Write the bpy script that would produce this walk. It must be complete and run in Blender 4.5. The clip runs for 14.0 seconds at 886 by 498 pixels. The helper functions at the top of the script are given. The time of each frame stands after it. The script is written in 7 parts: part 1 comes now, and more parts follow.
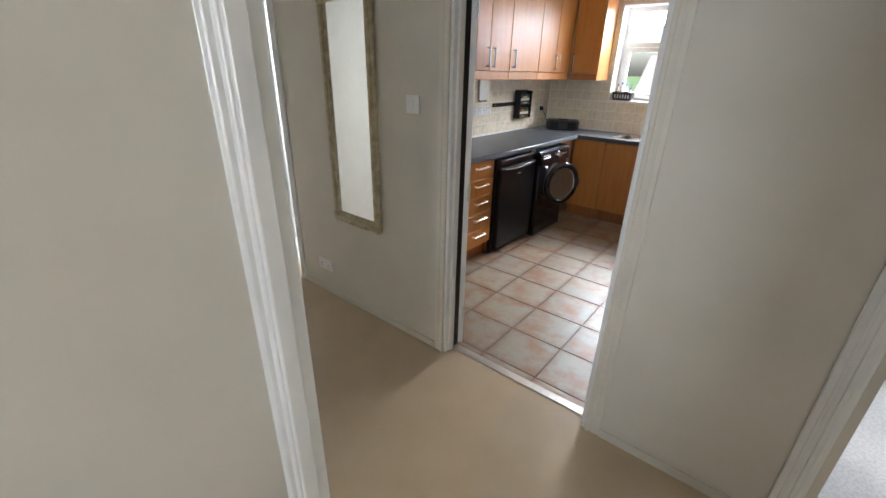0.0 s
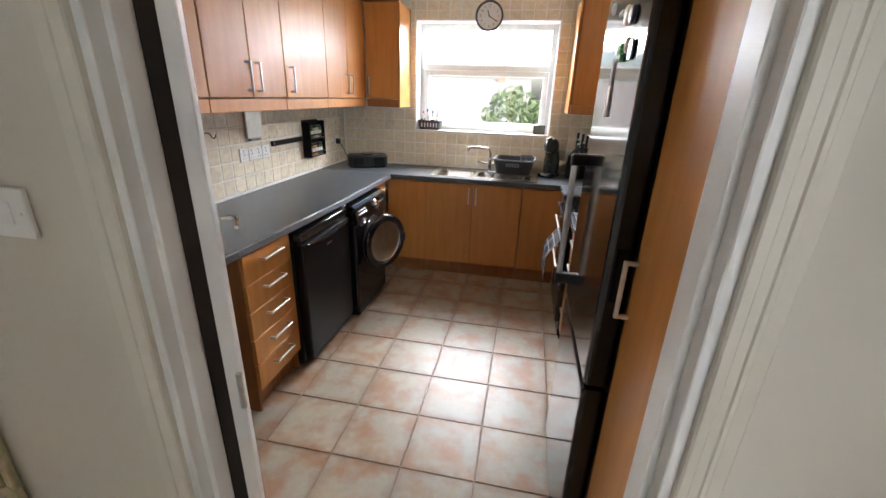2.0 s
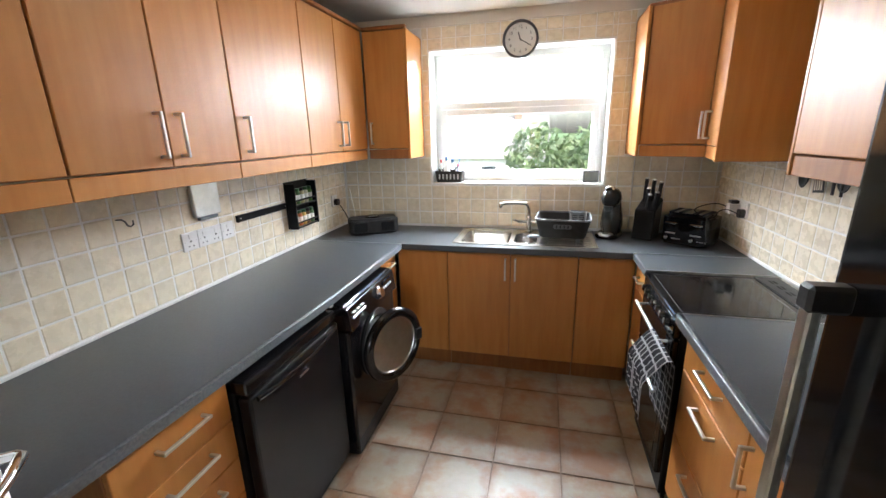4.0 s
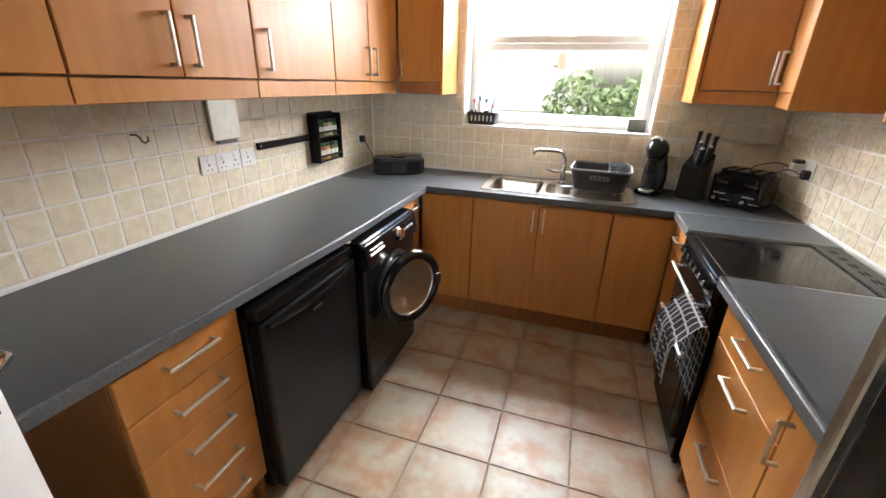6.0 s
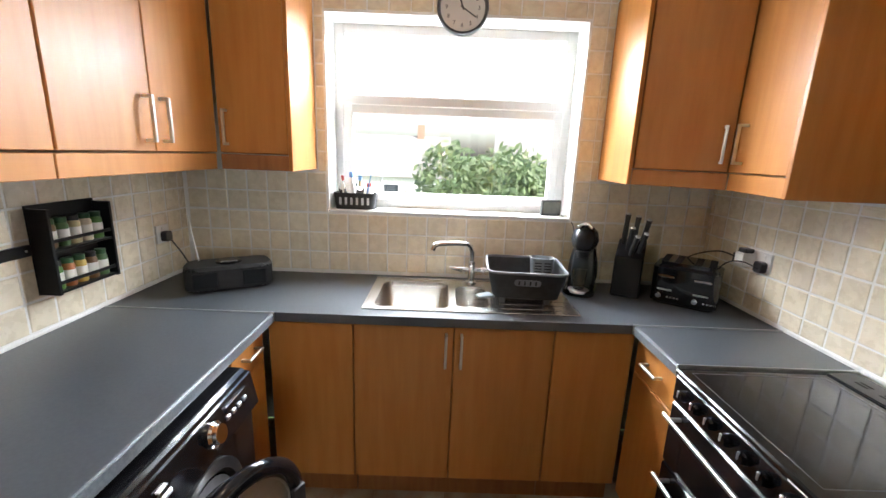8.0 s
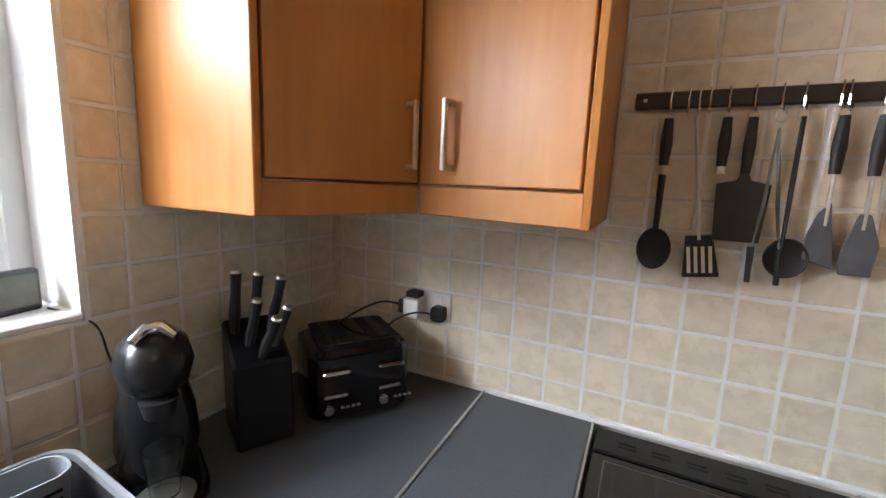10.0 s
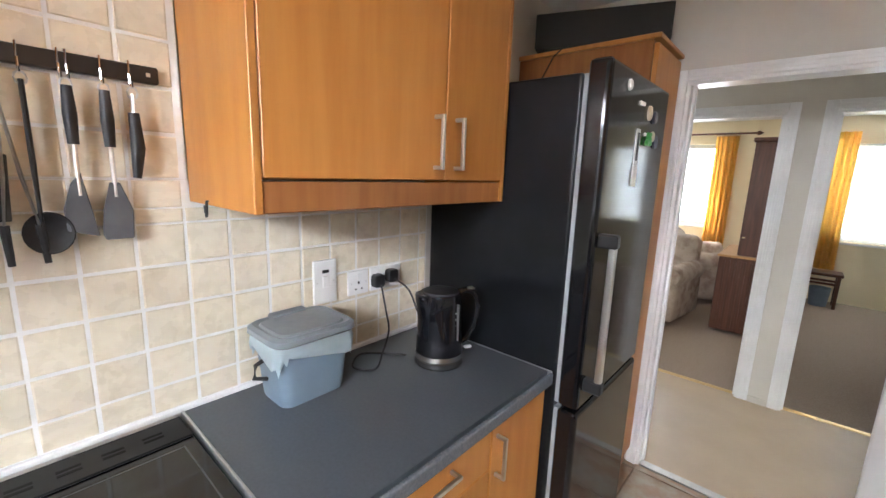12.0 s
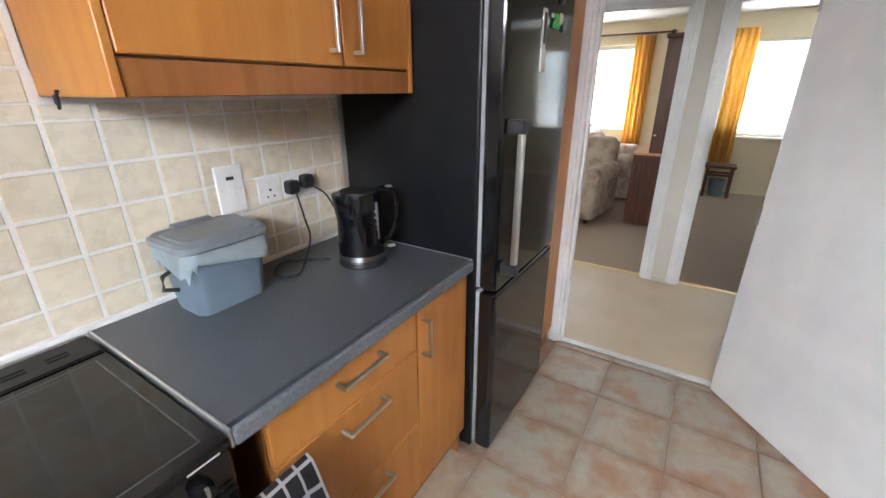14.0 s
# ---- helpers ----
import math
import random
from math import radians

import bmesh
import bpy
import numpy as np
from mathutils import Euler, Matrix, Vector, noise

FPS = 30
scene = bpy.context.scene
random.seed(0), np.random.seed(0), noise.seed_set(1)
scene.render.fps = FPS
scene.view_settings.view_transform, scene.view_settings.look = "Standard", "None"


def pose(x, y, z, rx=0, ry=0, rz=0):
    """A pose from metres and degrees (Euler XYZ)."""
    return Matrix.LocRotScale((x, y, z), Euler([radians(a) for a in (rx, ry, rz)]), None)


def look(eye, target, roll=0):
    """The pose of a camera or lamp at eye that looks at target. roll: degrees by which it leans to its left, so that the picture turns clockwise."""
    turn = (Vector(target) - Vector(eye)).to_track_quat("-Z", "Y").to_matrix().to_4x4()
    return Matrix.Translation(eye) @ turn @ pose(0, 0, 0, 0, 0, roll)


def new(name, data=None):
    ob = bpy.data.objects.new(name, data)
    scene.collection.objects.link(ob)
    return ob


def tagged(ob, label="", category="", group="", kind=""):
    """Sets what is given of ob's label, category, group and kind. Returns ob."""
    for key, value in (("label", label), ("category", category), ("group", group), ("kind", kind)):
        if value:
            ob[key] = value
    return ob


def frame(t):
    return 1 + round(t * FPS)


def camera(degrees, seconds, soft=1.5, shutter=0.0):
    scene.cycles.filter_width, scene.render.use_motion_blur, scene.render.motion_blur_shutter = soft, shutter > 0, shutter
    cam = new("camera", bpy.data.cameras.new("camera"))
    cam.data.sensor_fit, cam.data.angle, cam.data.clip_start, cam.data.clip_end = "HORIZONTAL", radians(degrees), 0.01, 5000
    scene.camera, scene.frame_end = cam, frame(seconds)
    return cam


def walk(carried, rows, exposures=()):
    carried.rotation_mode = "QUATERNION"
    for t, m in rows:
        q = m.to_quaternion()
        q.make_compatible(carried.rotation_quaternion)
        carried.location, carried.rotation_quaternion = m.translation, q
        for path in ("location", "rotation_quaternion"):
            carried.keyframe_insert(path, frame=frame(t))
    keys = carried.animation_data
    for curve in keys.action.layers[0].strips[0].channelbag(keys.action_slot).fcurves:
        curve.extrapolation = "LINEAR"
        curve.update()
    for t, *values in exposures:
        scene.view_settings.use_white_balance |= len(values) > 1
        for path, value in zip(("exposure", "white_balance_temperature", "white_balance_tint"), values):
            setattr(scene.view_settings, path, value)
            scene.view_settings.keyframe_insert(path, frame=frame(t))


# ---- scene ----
cam = camera(94.8, 14.0)
PATH = [
    (0, (2.45, -5.044, 1.522), (1.296, -3.621, 0.72), 1.3),
    (0.5, (2.201, -4.84, 1.51), (1.282, -3.247, 0.723), 0.7),
    (1, (2.014, -4.59, 1.507), (1.372, -2.872, 0.707), 1.2),
    (1.5, (1.884, -4.334, 1.546), (1.433, -2.543, 0.777), 1.1),
    (2, (1.821, -4.01, 1.57), (1.475, -2.171, 0.865), 1.9),
    (2.5, (1.71, -3.756, 1.561), (1.532, -1.87, 0.921), 1.9),
    (3, (1.627, -3.501, 1.608), (1.485, -1.595, 1.02), 0.1),
    (3.2, (1.601, -3.388, 1.609), (1.385, -1.48, 1.05), -0.6),
    (5.3, (1.609, -3.005, 1.619), (1.005, -1.183, 1.058), 0.2),
    (5.5, (1.604, -3.011, 1.575), (1.004, -1.211, 0.94), 0.5),
    (6, (1.593, -3.013, 1.534), (1.027, -1.251, 0.776), 1.5),
    (6.5, (1.559, -2.951, 1.534), (1.055, -1.154, 0.816), 2.7),
    (7, (1.414, -2.72, 1.548), (1.038, -0.833, 1.006), 3.6),
    (7.2, (1.363, -2.617, 1.57), (1.041, -0.704, 1.082), 3.3),
    (9.3, (1.346, -1.203, 1.526), (2.421, 0.432, 1.165), 1.8),
    (9.5, (1.426, -1.081, 1.546), (2.719, 0.4, 1.18), 2.0),
    (10, (1.636, -0.963, 1.53), (3.415, -0.105, 1.215), 2.5),
    (10.5, (1.731, -0.932, 1.535), (3.678, -1.117, 1.117), 1.7),
    (11, (1.722, -1.039, 1.528), (3.484, -1.865, 1.067), 2.3),
    (11.5, (1.681, -1.136, 1.528), (3.184, -2.37, 1.061), 2.9),
    (12, (1.598, -1.157, 1.554), (2.891, -2.635, 1.18), 2.0),
    (12.5, (1.544, -1.158, 1.633), (2.778, -2.709, 1.37), 0.6),
    (13, (1.527, -1.156, 1.639), (2.741, -2.724, 1.378), 0.2),
    (13.5, (1.531, -1.158, 1.55), (2.674, -2.73, 1.08), 0.7),
    (14, (1.524, -1.178, 1.471), (2.517, -2.753, 0.741), -0.2),
]
walk(cam, [(t, look(eye, target, roll)) for t, eye, target, roll in PATH], [
    (0, 1.95, 6250, 11), (0.5, 1.95, 6600, 12), (1.0, 1.98, 6500, 11), (1.5, 1.95, 6750, 11), (2.0, 2.08, 6450, 12), (2.5, 2.3, 6500, 10),
    (3.0, 2.3, 6000, 7), (4.2, 2.35, 6300, 9), (5.5, 2.35, 6700, 11), (6.5, 2.38, 6800, 11), (7, 2.3, 6600, 10), (9.0, 1.85, 6300, 10),
    (9.6, 1.6, 6200, 10), (10.0, 1.62, 6250, 12), (10.5, 2.25, 6300, 12), (11.0, 2.4, 6200, 12), (11.5, 2.42, 6100, 11), (12.5, 2.2, 6400, 14), (14, 2.2, 6200, 12),
])

# ---- light ----
world = bpy.data.worlds.new("sky")
scene.world = world
world.use_nodes = True
wn = world.node_tree.nodes
sky = wn.new("ShaderNodeTexSky")
sky.sky_type, sky.sun_disc = "NISHITA", False
sky.sun_elevation, sky.sun_rotation = radians(49), radians(119)
sky.air_density, sky.dust_density = 1.0, 4.0
wn["Background"].inputs["Strength"].default_value = 0.15
world.node_tree.links.new(sky.outputs[0], wn["Background"].inputs["Color"])

sun_data = bpy.data.lights.new("sun", "SUN")
sun_data.energy, sun_data.angle, sun_data.color = 2.2, radians(10), (1.0, 0.95, 0.88)
sun_ob = new("sun", sun_data)
sun_ob.matrix_world = look((9, -5, 12), (0, 0, 0))


def window_light(name, at, target, w, h, power, color=(0.88, 0.94, 1.0)):
    d = bpy.data.lights.new(name, "AREA")
    d.shape, d.size, d.size_y, d.energy, d.color = "RECTANGLE", w, h, power, color
    o = new(name, d)
    o.matrix_world = look(at, target)
    return o


window_light("daylight_kitchen", (1.39, 0.95, 2.52), (1.39, -2.4, 1.35), 4.4, 0.9, 165, (0.92, 0.965, 1.0))
bulb_data = bpy.data.lights.new("ceiling_bulb", "POINT")
bulb_data.energy, bulb_data.shadow_soft_size, bulb_data.color = 1.0, 0.075, (1.0, 0.82, 0.60)
bulb = new("ceiling_bulb", bulb_data)
bulb.location = (1.25, -1.50, 2.27)
window_light("daylight_living", (3.5, -8.80, 1.48), (3.2, -5.0, 1.0), 1.7, 1.15, 15)
window_light("daylight_bedroom", (0.7, -8.80, 1.45), (0.9, -5.0, 1.0), 1.5, 1.15, 26)
# added fill lamps against windowless walls, to brighten the hall through its doorways
window_light("fill_bathroom", (-0.65, -2.02, 1.6), (-0.65, -3.4, 1.2), 0.8, 0.9, 20)
window_light("fill_side_room", (3.5, -1.72, 1.6), (3.2, -3.4, 1.0), 1.0, 1.1, 22)


# ---- building helpers ----
WM = {}


def thing(name, at, label="", category="", group="", kind="", rz=0.0):
    ob = new(name)
    ob.empty_display_size = 0.05
    ob.matrix_basis = pose(at[0], at[1], at[2], 0, 0, rz)
    WM[ob] = pose(at[0], at[1], at[2], 0, 0, rz)
    return tagged(ob, label, category, group, kind)


def part(name, bm, material, parent=None, label="", local=False, smooth=False, kind=""):
    """Links a bmesh as one mesh object; world coordinates unless local."""
    if parent is not None and not local:
        bm.transform(WM[parent].inverted())
    me = bpy.data.meshes.new(name)
    bmesh.ops.recalc_face_normals(bm, faces=bm.faces[:])
    bm.to_mesh(me)
    bm.free()
    if smooth:
        me.shade_smooth()
        me.set_sharp_from_angle(angle=radians(38))
    me.materials.append(material)
    ob = new(name, me)
    if parent is not None:
        ob.parent = parent
        WM[ob] = WM[parent]
    else:
        WM[ob] = Matrix()
    return tagged(ob, label, kind=kind)


def structure(name, bm, material, label, category, parent=None):
    ob = part(name, bm, material, parent)
    if parent is None:
        tagged(ob, label, category, kind="structure")
    return ob


def box(x0, x1, y0, y1, z0, z1, bevel=0.0, bm=None, seg=1):
    t = bmesh.new()
    bmesh.ops.create_cube(t, size=1.0)
    t.transform(Matrix.Translation(((x0 + x1) / 2, (y0 + y1) / 2, (z0 + z1) / 2)) @ Matrix.Diagonal((x1 - x0, y1 - y0, z1 - z0, 1)))
    if bevel > 0:
        bmesh.ops.bevel(t, geom=t.edges[:], offset=bevel, segments=seg, affect="EDGES", profile=0.5)
    return merge(bm, t)


def merge(bm, t):
    if bm is None:
        return t
    me = bpy.data.meshes.new("tmp")
    t.to_mesh(me)
    t.free()
    bm.from_mesh(me)
    bpy.data.meshes.remove(me)
    return bm


def moved(t, m, bm=None):
    t.transform(m)
    return merge(bm, t)


def lathe(profile, at=(0, 0, 0), seg=28, bm=None):
    t = bmesh.new()
    rings = []
    for r, z in profile:
        rings.append([t.verts.new((at[0] + r * math.cos(a), at[1] + r * math.sin(a), at[2] + z))
                      for a in [2 * math.pi * i / seg for i in range(seg)]])
    for a, b in zip(rings, rings[1:]):
        for i in range(seg):
            t.faces.new((a[i], a[(i + 1) % seg], b[(i + 1) % seg], b[i]))
    if profile[0][0] > 1e-5:
        t.faces.new(list(reversed(rings[0])))
    if profile[-1][0] > 1e-5:
        t.faces.new(rings[-1])
    bmesh.ops.remove_doubles(t, verts=t.verts[:], dist=1e-6)
    return merge(bm, t)


def tube(points, r, seg=10, bm=None, flat=1.0):
    """A round bar along points; r is one radius or one a point."""
    t = bmesh.new()
    pts = [Vector(p) for p in points]
    rings = []
    up = Vector((0, 0, 1))
    for i, p in enumerate(pts):
        d = (pts[min(i + 1, len(pts) - 1)] - pts[max(i - 1, 0)]).normalized()
        ref = up if abs(d.dot(up)) < 0.95 else Vector((0, 1, 0))
        u = d.cross(ref).normalized()
        v = u.cross(d).normalized()
        rr = r[i] if isinstance(r, (list, tuple)) else r
        rings.append([t.verts.new(p + u * rr * math.cos(a) + v * rr * flat * math.sin(a)) for a in [2 * math.pi * k / seg for k in range(seg)]])
    for a, b in zip(rings, rings[1:]):
        for k in range(seg):
            t.faces.new((a[k], a[(k + 1) % seg], b[(k + 1) % seg], b[k]))
    t.faces.new(list(reversed(rings[0])))
    t.faces.new(rings[-1])
    return merge(bm, t)


def prism(outline, z0, z1, bevel=0.0, bm=None, seg=1):
    """A flat outline in x, y raised from z0 to z1."""
    t = bmesh.new()
    f = t.faces.new([t.verts.new((x, y, z0)) for x, y in outline])
    g = bmesh.ops.extrude_face_region(t, geom=[f])
    bmesh.ops.translate(t, verts=[v for v in g["geom"] if isinstance(v, bmesh.types.BMVert)], vec=(0, 0, z1 - z0))
    bmesh.ops.recalc_face_normals(t, faces=t.faces[:])
    if bevel > 0:
        bmesh.ops.bevel(t, geom=t.edges[:], offset=bevel, segments=seg, affect="EDGES")
    return merge(bm, t)


def rounded(w, d, r, n=5):
    """The outline of a rectangle with rounded corners, centred."""
    out = []
    for cx, cy, a0 in ((w / 2 - r, d / 2 - r, 0), (-w / 2 + r, d / 2 - r, 90), (-w / 2 + r, -d / 2 + r, 180), (w / 2 - r, -d / 2 + r, 270)):
        for i in range(n + 1):
            a = radians(a0 + 90 * i / n)
            out.append((cx + r * math.cos(a), cy + r * math.sin(a)))
    return out


# ---- materials ----
def material(name, c1, c2=None, scale=8.0, stretch=(1, 1, 1), rough=0.5, rough2=None, bump=0.0, bump_scale=60.0, metal=0.0,
             c3=None, big=1.5, coat=0.0, vary=0.0, contrast=(0.35, 0.65), detail=5.0, spec=0.5, island=False):
    m = bpy.data.materials.new(name)
    m.use_nodes = True
    n, l = m.node_tree.nodes, m.node_tree.links
    b = n["Principled BSDF"]
    b.inputs["Metallic"].default_value = metal
    b.inputs["Roughness"].default_value = rough
    b.inputs["Coat Weight"].default_value = coat
    b.inputs["Coat Roughness"].default_value = 0.12
    b.inputs["Specular IOR Level"].default_value = spec
    b.inputs["Base Color"].default_value = (*c1, 1)
    tc = n.new("ShaderNodeTexCoord")
    mp = n.new("ShaderNodeMapping")
    mp.inputs["Scale"].default_value = stretch
    l.new(tc.outputs["Object"], mp.inputs["Vector"])
    src = mp.outputs["Vector"]
    if vary > 0 or c3:
        oi = n.new("ShaderNodeObjectInfo")
        ad = n.new("ShaderNodeVectorMath")
        ad.operation = "MULTIPLY_ADD"
        ad.inputs[1].default_value = (37, 37, 37)
        l.new(oi.outputs["Random"], ad.inputs[0])
        l.new(src, ad.inputs[2])
        src = ad.outputs["Vector"]
    col = None
    if c2:
        nz = n.new("ShaderNodeTexNoise")
        nz.inputs["Scale"].default_value, nz.inputs["Detail"].default_value = scale, detail
        l.new(src, nz.inputs["Vector"])
        rp = n.new("ShaderNodeValToRGB")
        rp.color_ramp.elements[0].position, rp.color_ramp.elements[1].position = contrast
        rp.color_ramp.elements[0].color, rp.color_ramp.elements[1].color = (*c1, 1), (*c2, 1)
        l.new(nz.outputs["Fac"], rp.inputs["Fac"])
        col = rp.outputs["Color"]
    if c3:
        nb = n.new("ShaderNodeTexNoise")
        nb.inputs["Scale"].default_value, nb.inputs["Detail"].default_value = big, 3
        l.new(src, nb.inputs["Vector"])
        r3 = n.new("ShaderNodeValToRGB")
        r3.color_ramp.elements[0].position, r3.color_ramp.elements[1].position = 0.42, 0.74
        l.new(nb.outputs["Fac"], r3.inputs["Fac"])
        mx = n.new("ShaderNodeMix")
        mx.data_type = "RGBA"
        l.new(r3.outputs["Color"], mx.inputs["Factor"])
        l.new(col, mx.inputs[6])
        mx.inputs[7].default_value = (*c3, 1)
        col = mx.outputs[2]
    if vary > 0 and col:
        hs = n.new("ShaderNodeHueSaturation")
        mr = n.new("ShaderNodeMapRange")
        mr.inputs["To Min"].default_value, mr.inputs["To Max"].default_value = 1 - vary, 1 + vary
        l.new(oi.outputs["Random"], mr.inputs["Value"])
        l.new(mr.outputs["Result"], hs.inputs["Value"])
        l.new(col, hs.inputs["Color"])
        col = hs.outputs["Color"]
    if col:
        l.new(col, b.inputs["Base Color"])
    if bump > 0 or rough2 is not None:
        bz = n.new("ShaderNodeTexNoise")
        bz.inputs["Scale"].default_value, bz.inputs["Detail"].default_value = bump_scale, 4
        l.new(src, bz.inputs["Vector"])
        if bump > 0:
            bp = n.new("ShaderNodeBump")
            bp.inputs["Strength"].default_value, bp.inputs["Distance"].default_value = bump, 0.004
            l.new(bz.outputs["Fac"], bp.inputs["Height"])
            l.new(bp.outputs["Normal"], b.inputs["Normal"])
        if rough2 is not None:
            mr = n.new("ShaderNodeMapRange")
            mr.inputs["From Min"].default_value, mr.inputs["From Max"].default_value = 0.3, 0.7
            mr.inputs["To Min"].default_value, mr.inputs["To Max"].default_value = rough, rough2
            l.new(bz.outputs["Fac"], mr.inputs["Value"])
            l.new(mr.outputs["Result"], b.inputs["Roughness"])
    return m


def glass(name, tint=(1, 1, 1), rough=0.0):
    m = bpy.data.materials.new(name)
    m.use_nodes = True
    b = m.node_tree.nodes["Principled BSDF"]
    b.inputs["Base Color"].default_value = (*tint, 1)
    b.inputs["Transmission Weight"].default_value = 1.0
    b.inputs["Roughness"].default_value = rough
    b.inputs["IOR"].default_value = 1.45
    return m


def glow(name, color, strength):
    m = bpy.data.materials.new(name)
    m.use_nodes = True
    b = m.node_tree.nodes["Principled BSDF"]
    b.inputs["Base Color"].default_value = (*color, 1)
    b.inputs["Emission Color"].default_value = (*color, 1)
    b.inputs["Emission Strength"].default_value = strength
    return m


WOOD = material("honey_beech", (0.475, 0.185, 0.038), (0.545, 0.235, 0.055), scale=3.2, stretch=(9, 9, 0.9), rough=0.36, rough2=0.47, bump=0.03, bump_scale=90, vary=0.05, contrast=(0.3, 0.7), spec=0.5)
WOOD_EDGE = material("beech_edge", (0.50, 0.27, 0.10), (0.58, 0.33, 0.13), scale=3, stretch=(9, 9, 1), rough=0.4)
# darker beech tone for bodies, plinths, cornices, base end panels and some pelmets
WOOD_DARK = material("darker_beech", (0.27, 0.10, 0.028), (0.34, 0.135, 0.04), scale=4, stretch=(9, 9, 0.9), rough=0.42)
STEEL = material("brushed_steel", (0.62, 0.62, 0.60), (0.70, 0.70, 0.68), scale=30, rough=0.28, rough2=0.36, bump_scale=200, metal=1.0)
CHROME = material("chrome", (0.75, 0.76, 0.77), rough=0.08, metal=1.0)
SINK_STEEL = material("sink_steel", (0.52, 0.50, 0.47), (0.60, 0.58, 0.55), scale=3, rough=0.27, metal=1.0)
WORKTOP = material("slate_laminate", (0.066, 0.074, 0.086), (0.080, 0.089, 0.102), scale=120, rough=0.30, rough2=0.38, bump=0.012, bump_scale=240, contrast=(0.3, 0.7))
# paler than the top: the rounded edge's highlight is put into the colour
WORK_EDGE = material("worktop_edge", (0.12, 0.135, 0.155), (0.16, 0.175, 0.20), scale=120, rough=0.24)
STRIP = material("aluminium_strip", (0.50, 0.51, 0.52), (0.58, 0.59, 0.60), scale=60, rough=0.32, metal=0.8)
BLACK_GLOSS = material("black_enamel", (0.006, 0.006, 0.007), (0.009, 0.009, 0.011), scale=14, rough=0.07, rough2=0.12, bump=0.006, bump_scale=25)
BLACK_SATIN = material("black_satin", (0.006, 0.0065, 0.008), (0.009, 0.0095, 0.012), scale=9, rough=0.28, rough2=0.36, bump=0.02, bump_scale=300, spec=0.25)
BLACK_PLASTIC = material("black_plastic", (0.012, 0.012, 0.013), (0.022, 0.022, 0.024), scale=30, rough=0.42, rough2=0.55, bump=0.03, bump_scale=200)
BLACK_GLASS = material("black_glass", (0.006, 0.006, 0.007), (0.010, 0.010, 0.011), scale=5, rough=0.06, rough2=0.12, bump_scale=20)
GREY_PLASTIC = material("blue_grey_plastic", (0.165, 0.225, 0.29), (0.195, 0.26, 0.325), scale=8, rough=0.42, rough2=0.5, bump=0.04, bump_scale=180)
GREY_LID = material("grey_lid_plastic", (0.17, 0.19, 0.21), (0.21, 0.23, 0.25), scale=8, rough=0.35, rough2=0.45, bump_scale=60)
WHITE_PLASTIC = material("white_plastic", (0.78, 0.78, 0.77), (0.84, 0.84, 0.83), scale=12, rough=0.35)
WHITE_GLOSS = material("white_gloss_paint", (0.76, 0.76, 0.75), (0.83, 0.83, 0.82), scale=5, rough=0.28)
CREAM_GLOSS = material("cream_gloss_paint", (0.66, 0.62, 0.54), (0.71, 0.67, 0.59), scale=4, rough=0.35, rough2=0.5, bump=0.03, bump_scale=120)
UPVC = material("white_upvc", (0.70, 0.70, 0.68), (0.76, 0.76, 0.74), scale=6, rough=0.28)
TILE = material("cream_wall_tile", (0.71, 0.625, 0.47), (0.83, 0.755, 0.60), scale=22, rough=0.20, rough2=0.36, bump=0.12, bump_scale=26, vary=0.045, contrast=(0.3, 0.72), c3=(0.75, 0.68, 0.55), big=14)
GROUT = material("pale_grout", (0.80, 0.79, 0.75), (0.86, 0.85, 0.82), scale=30, rough=0.9, bump=0.2, bump_scale=300)


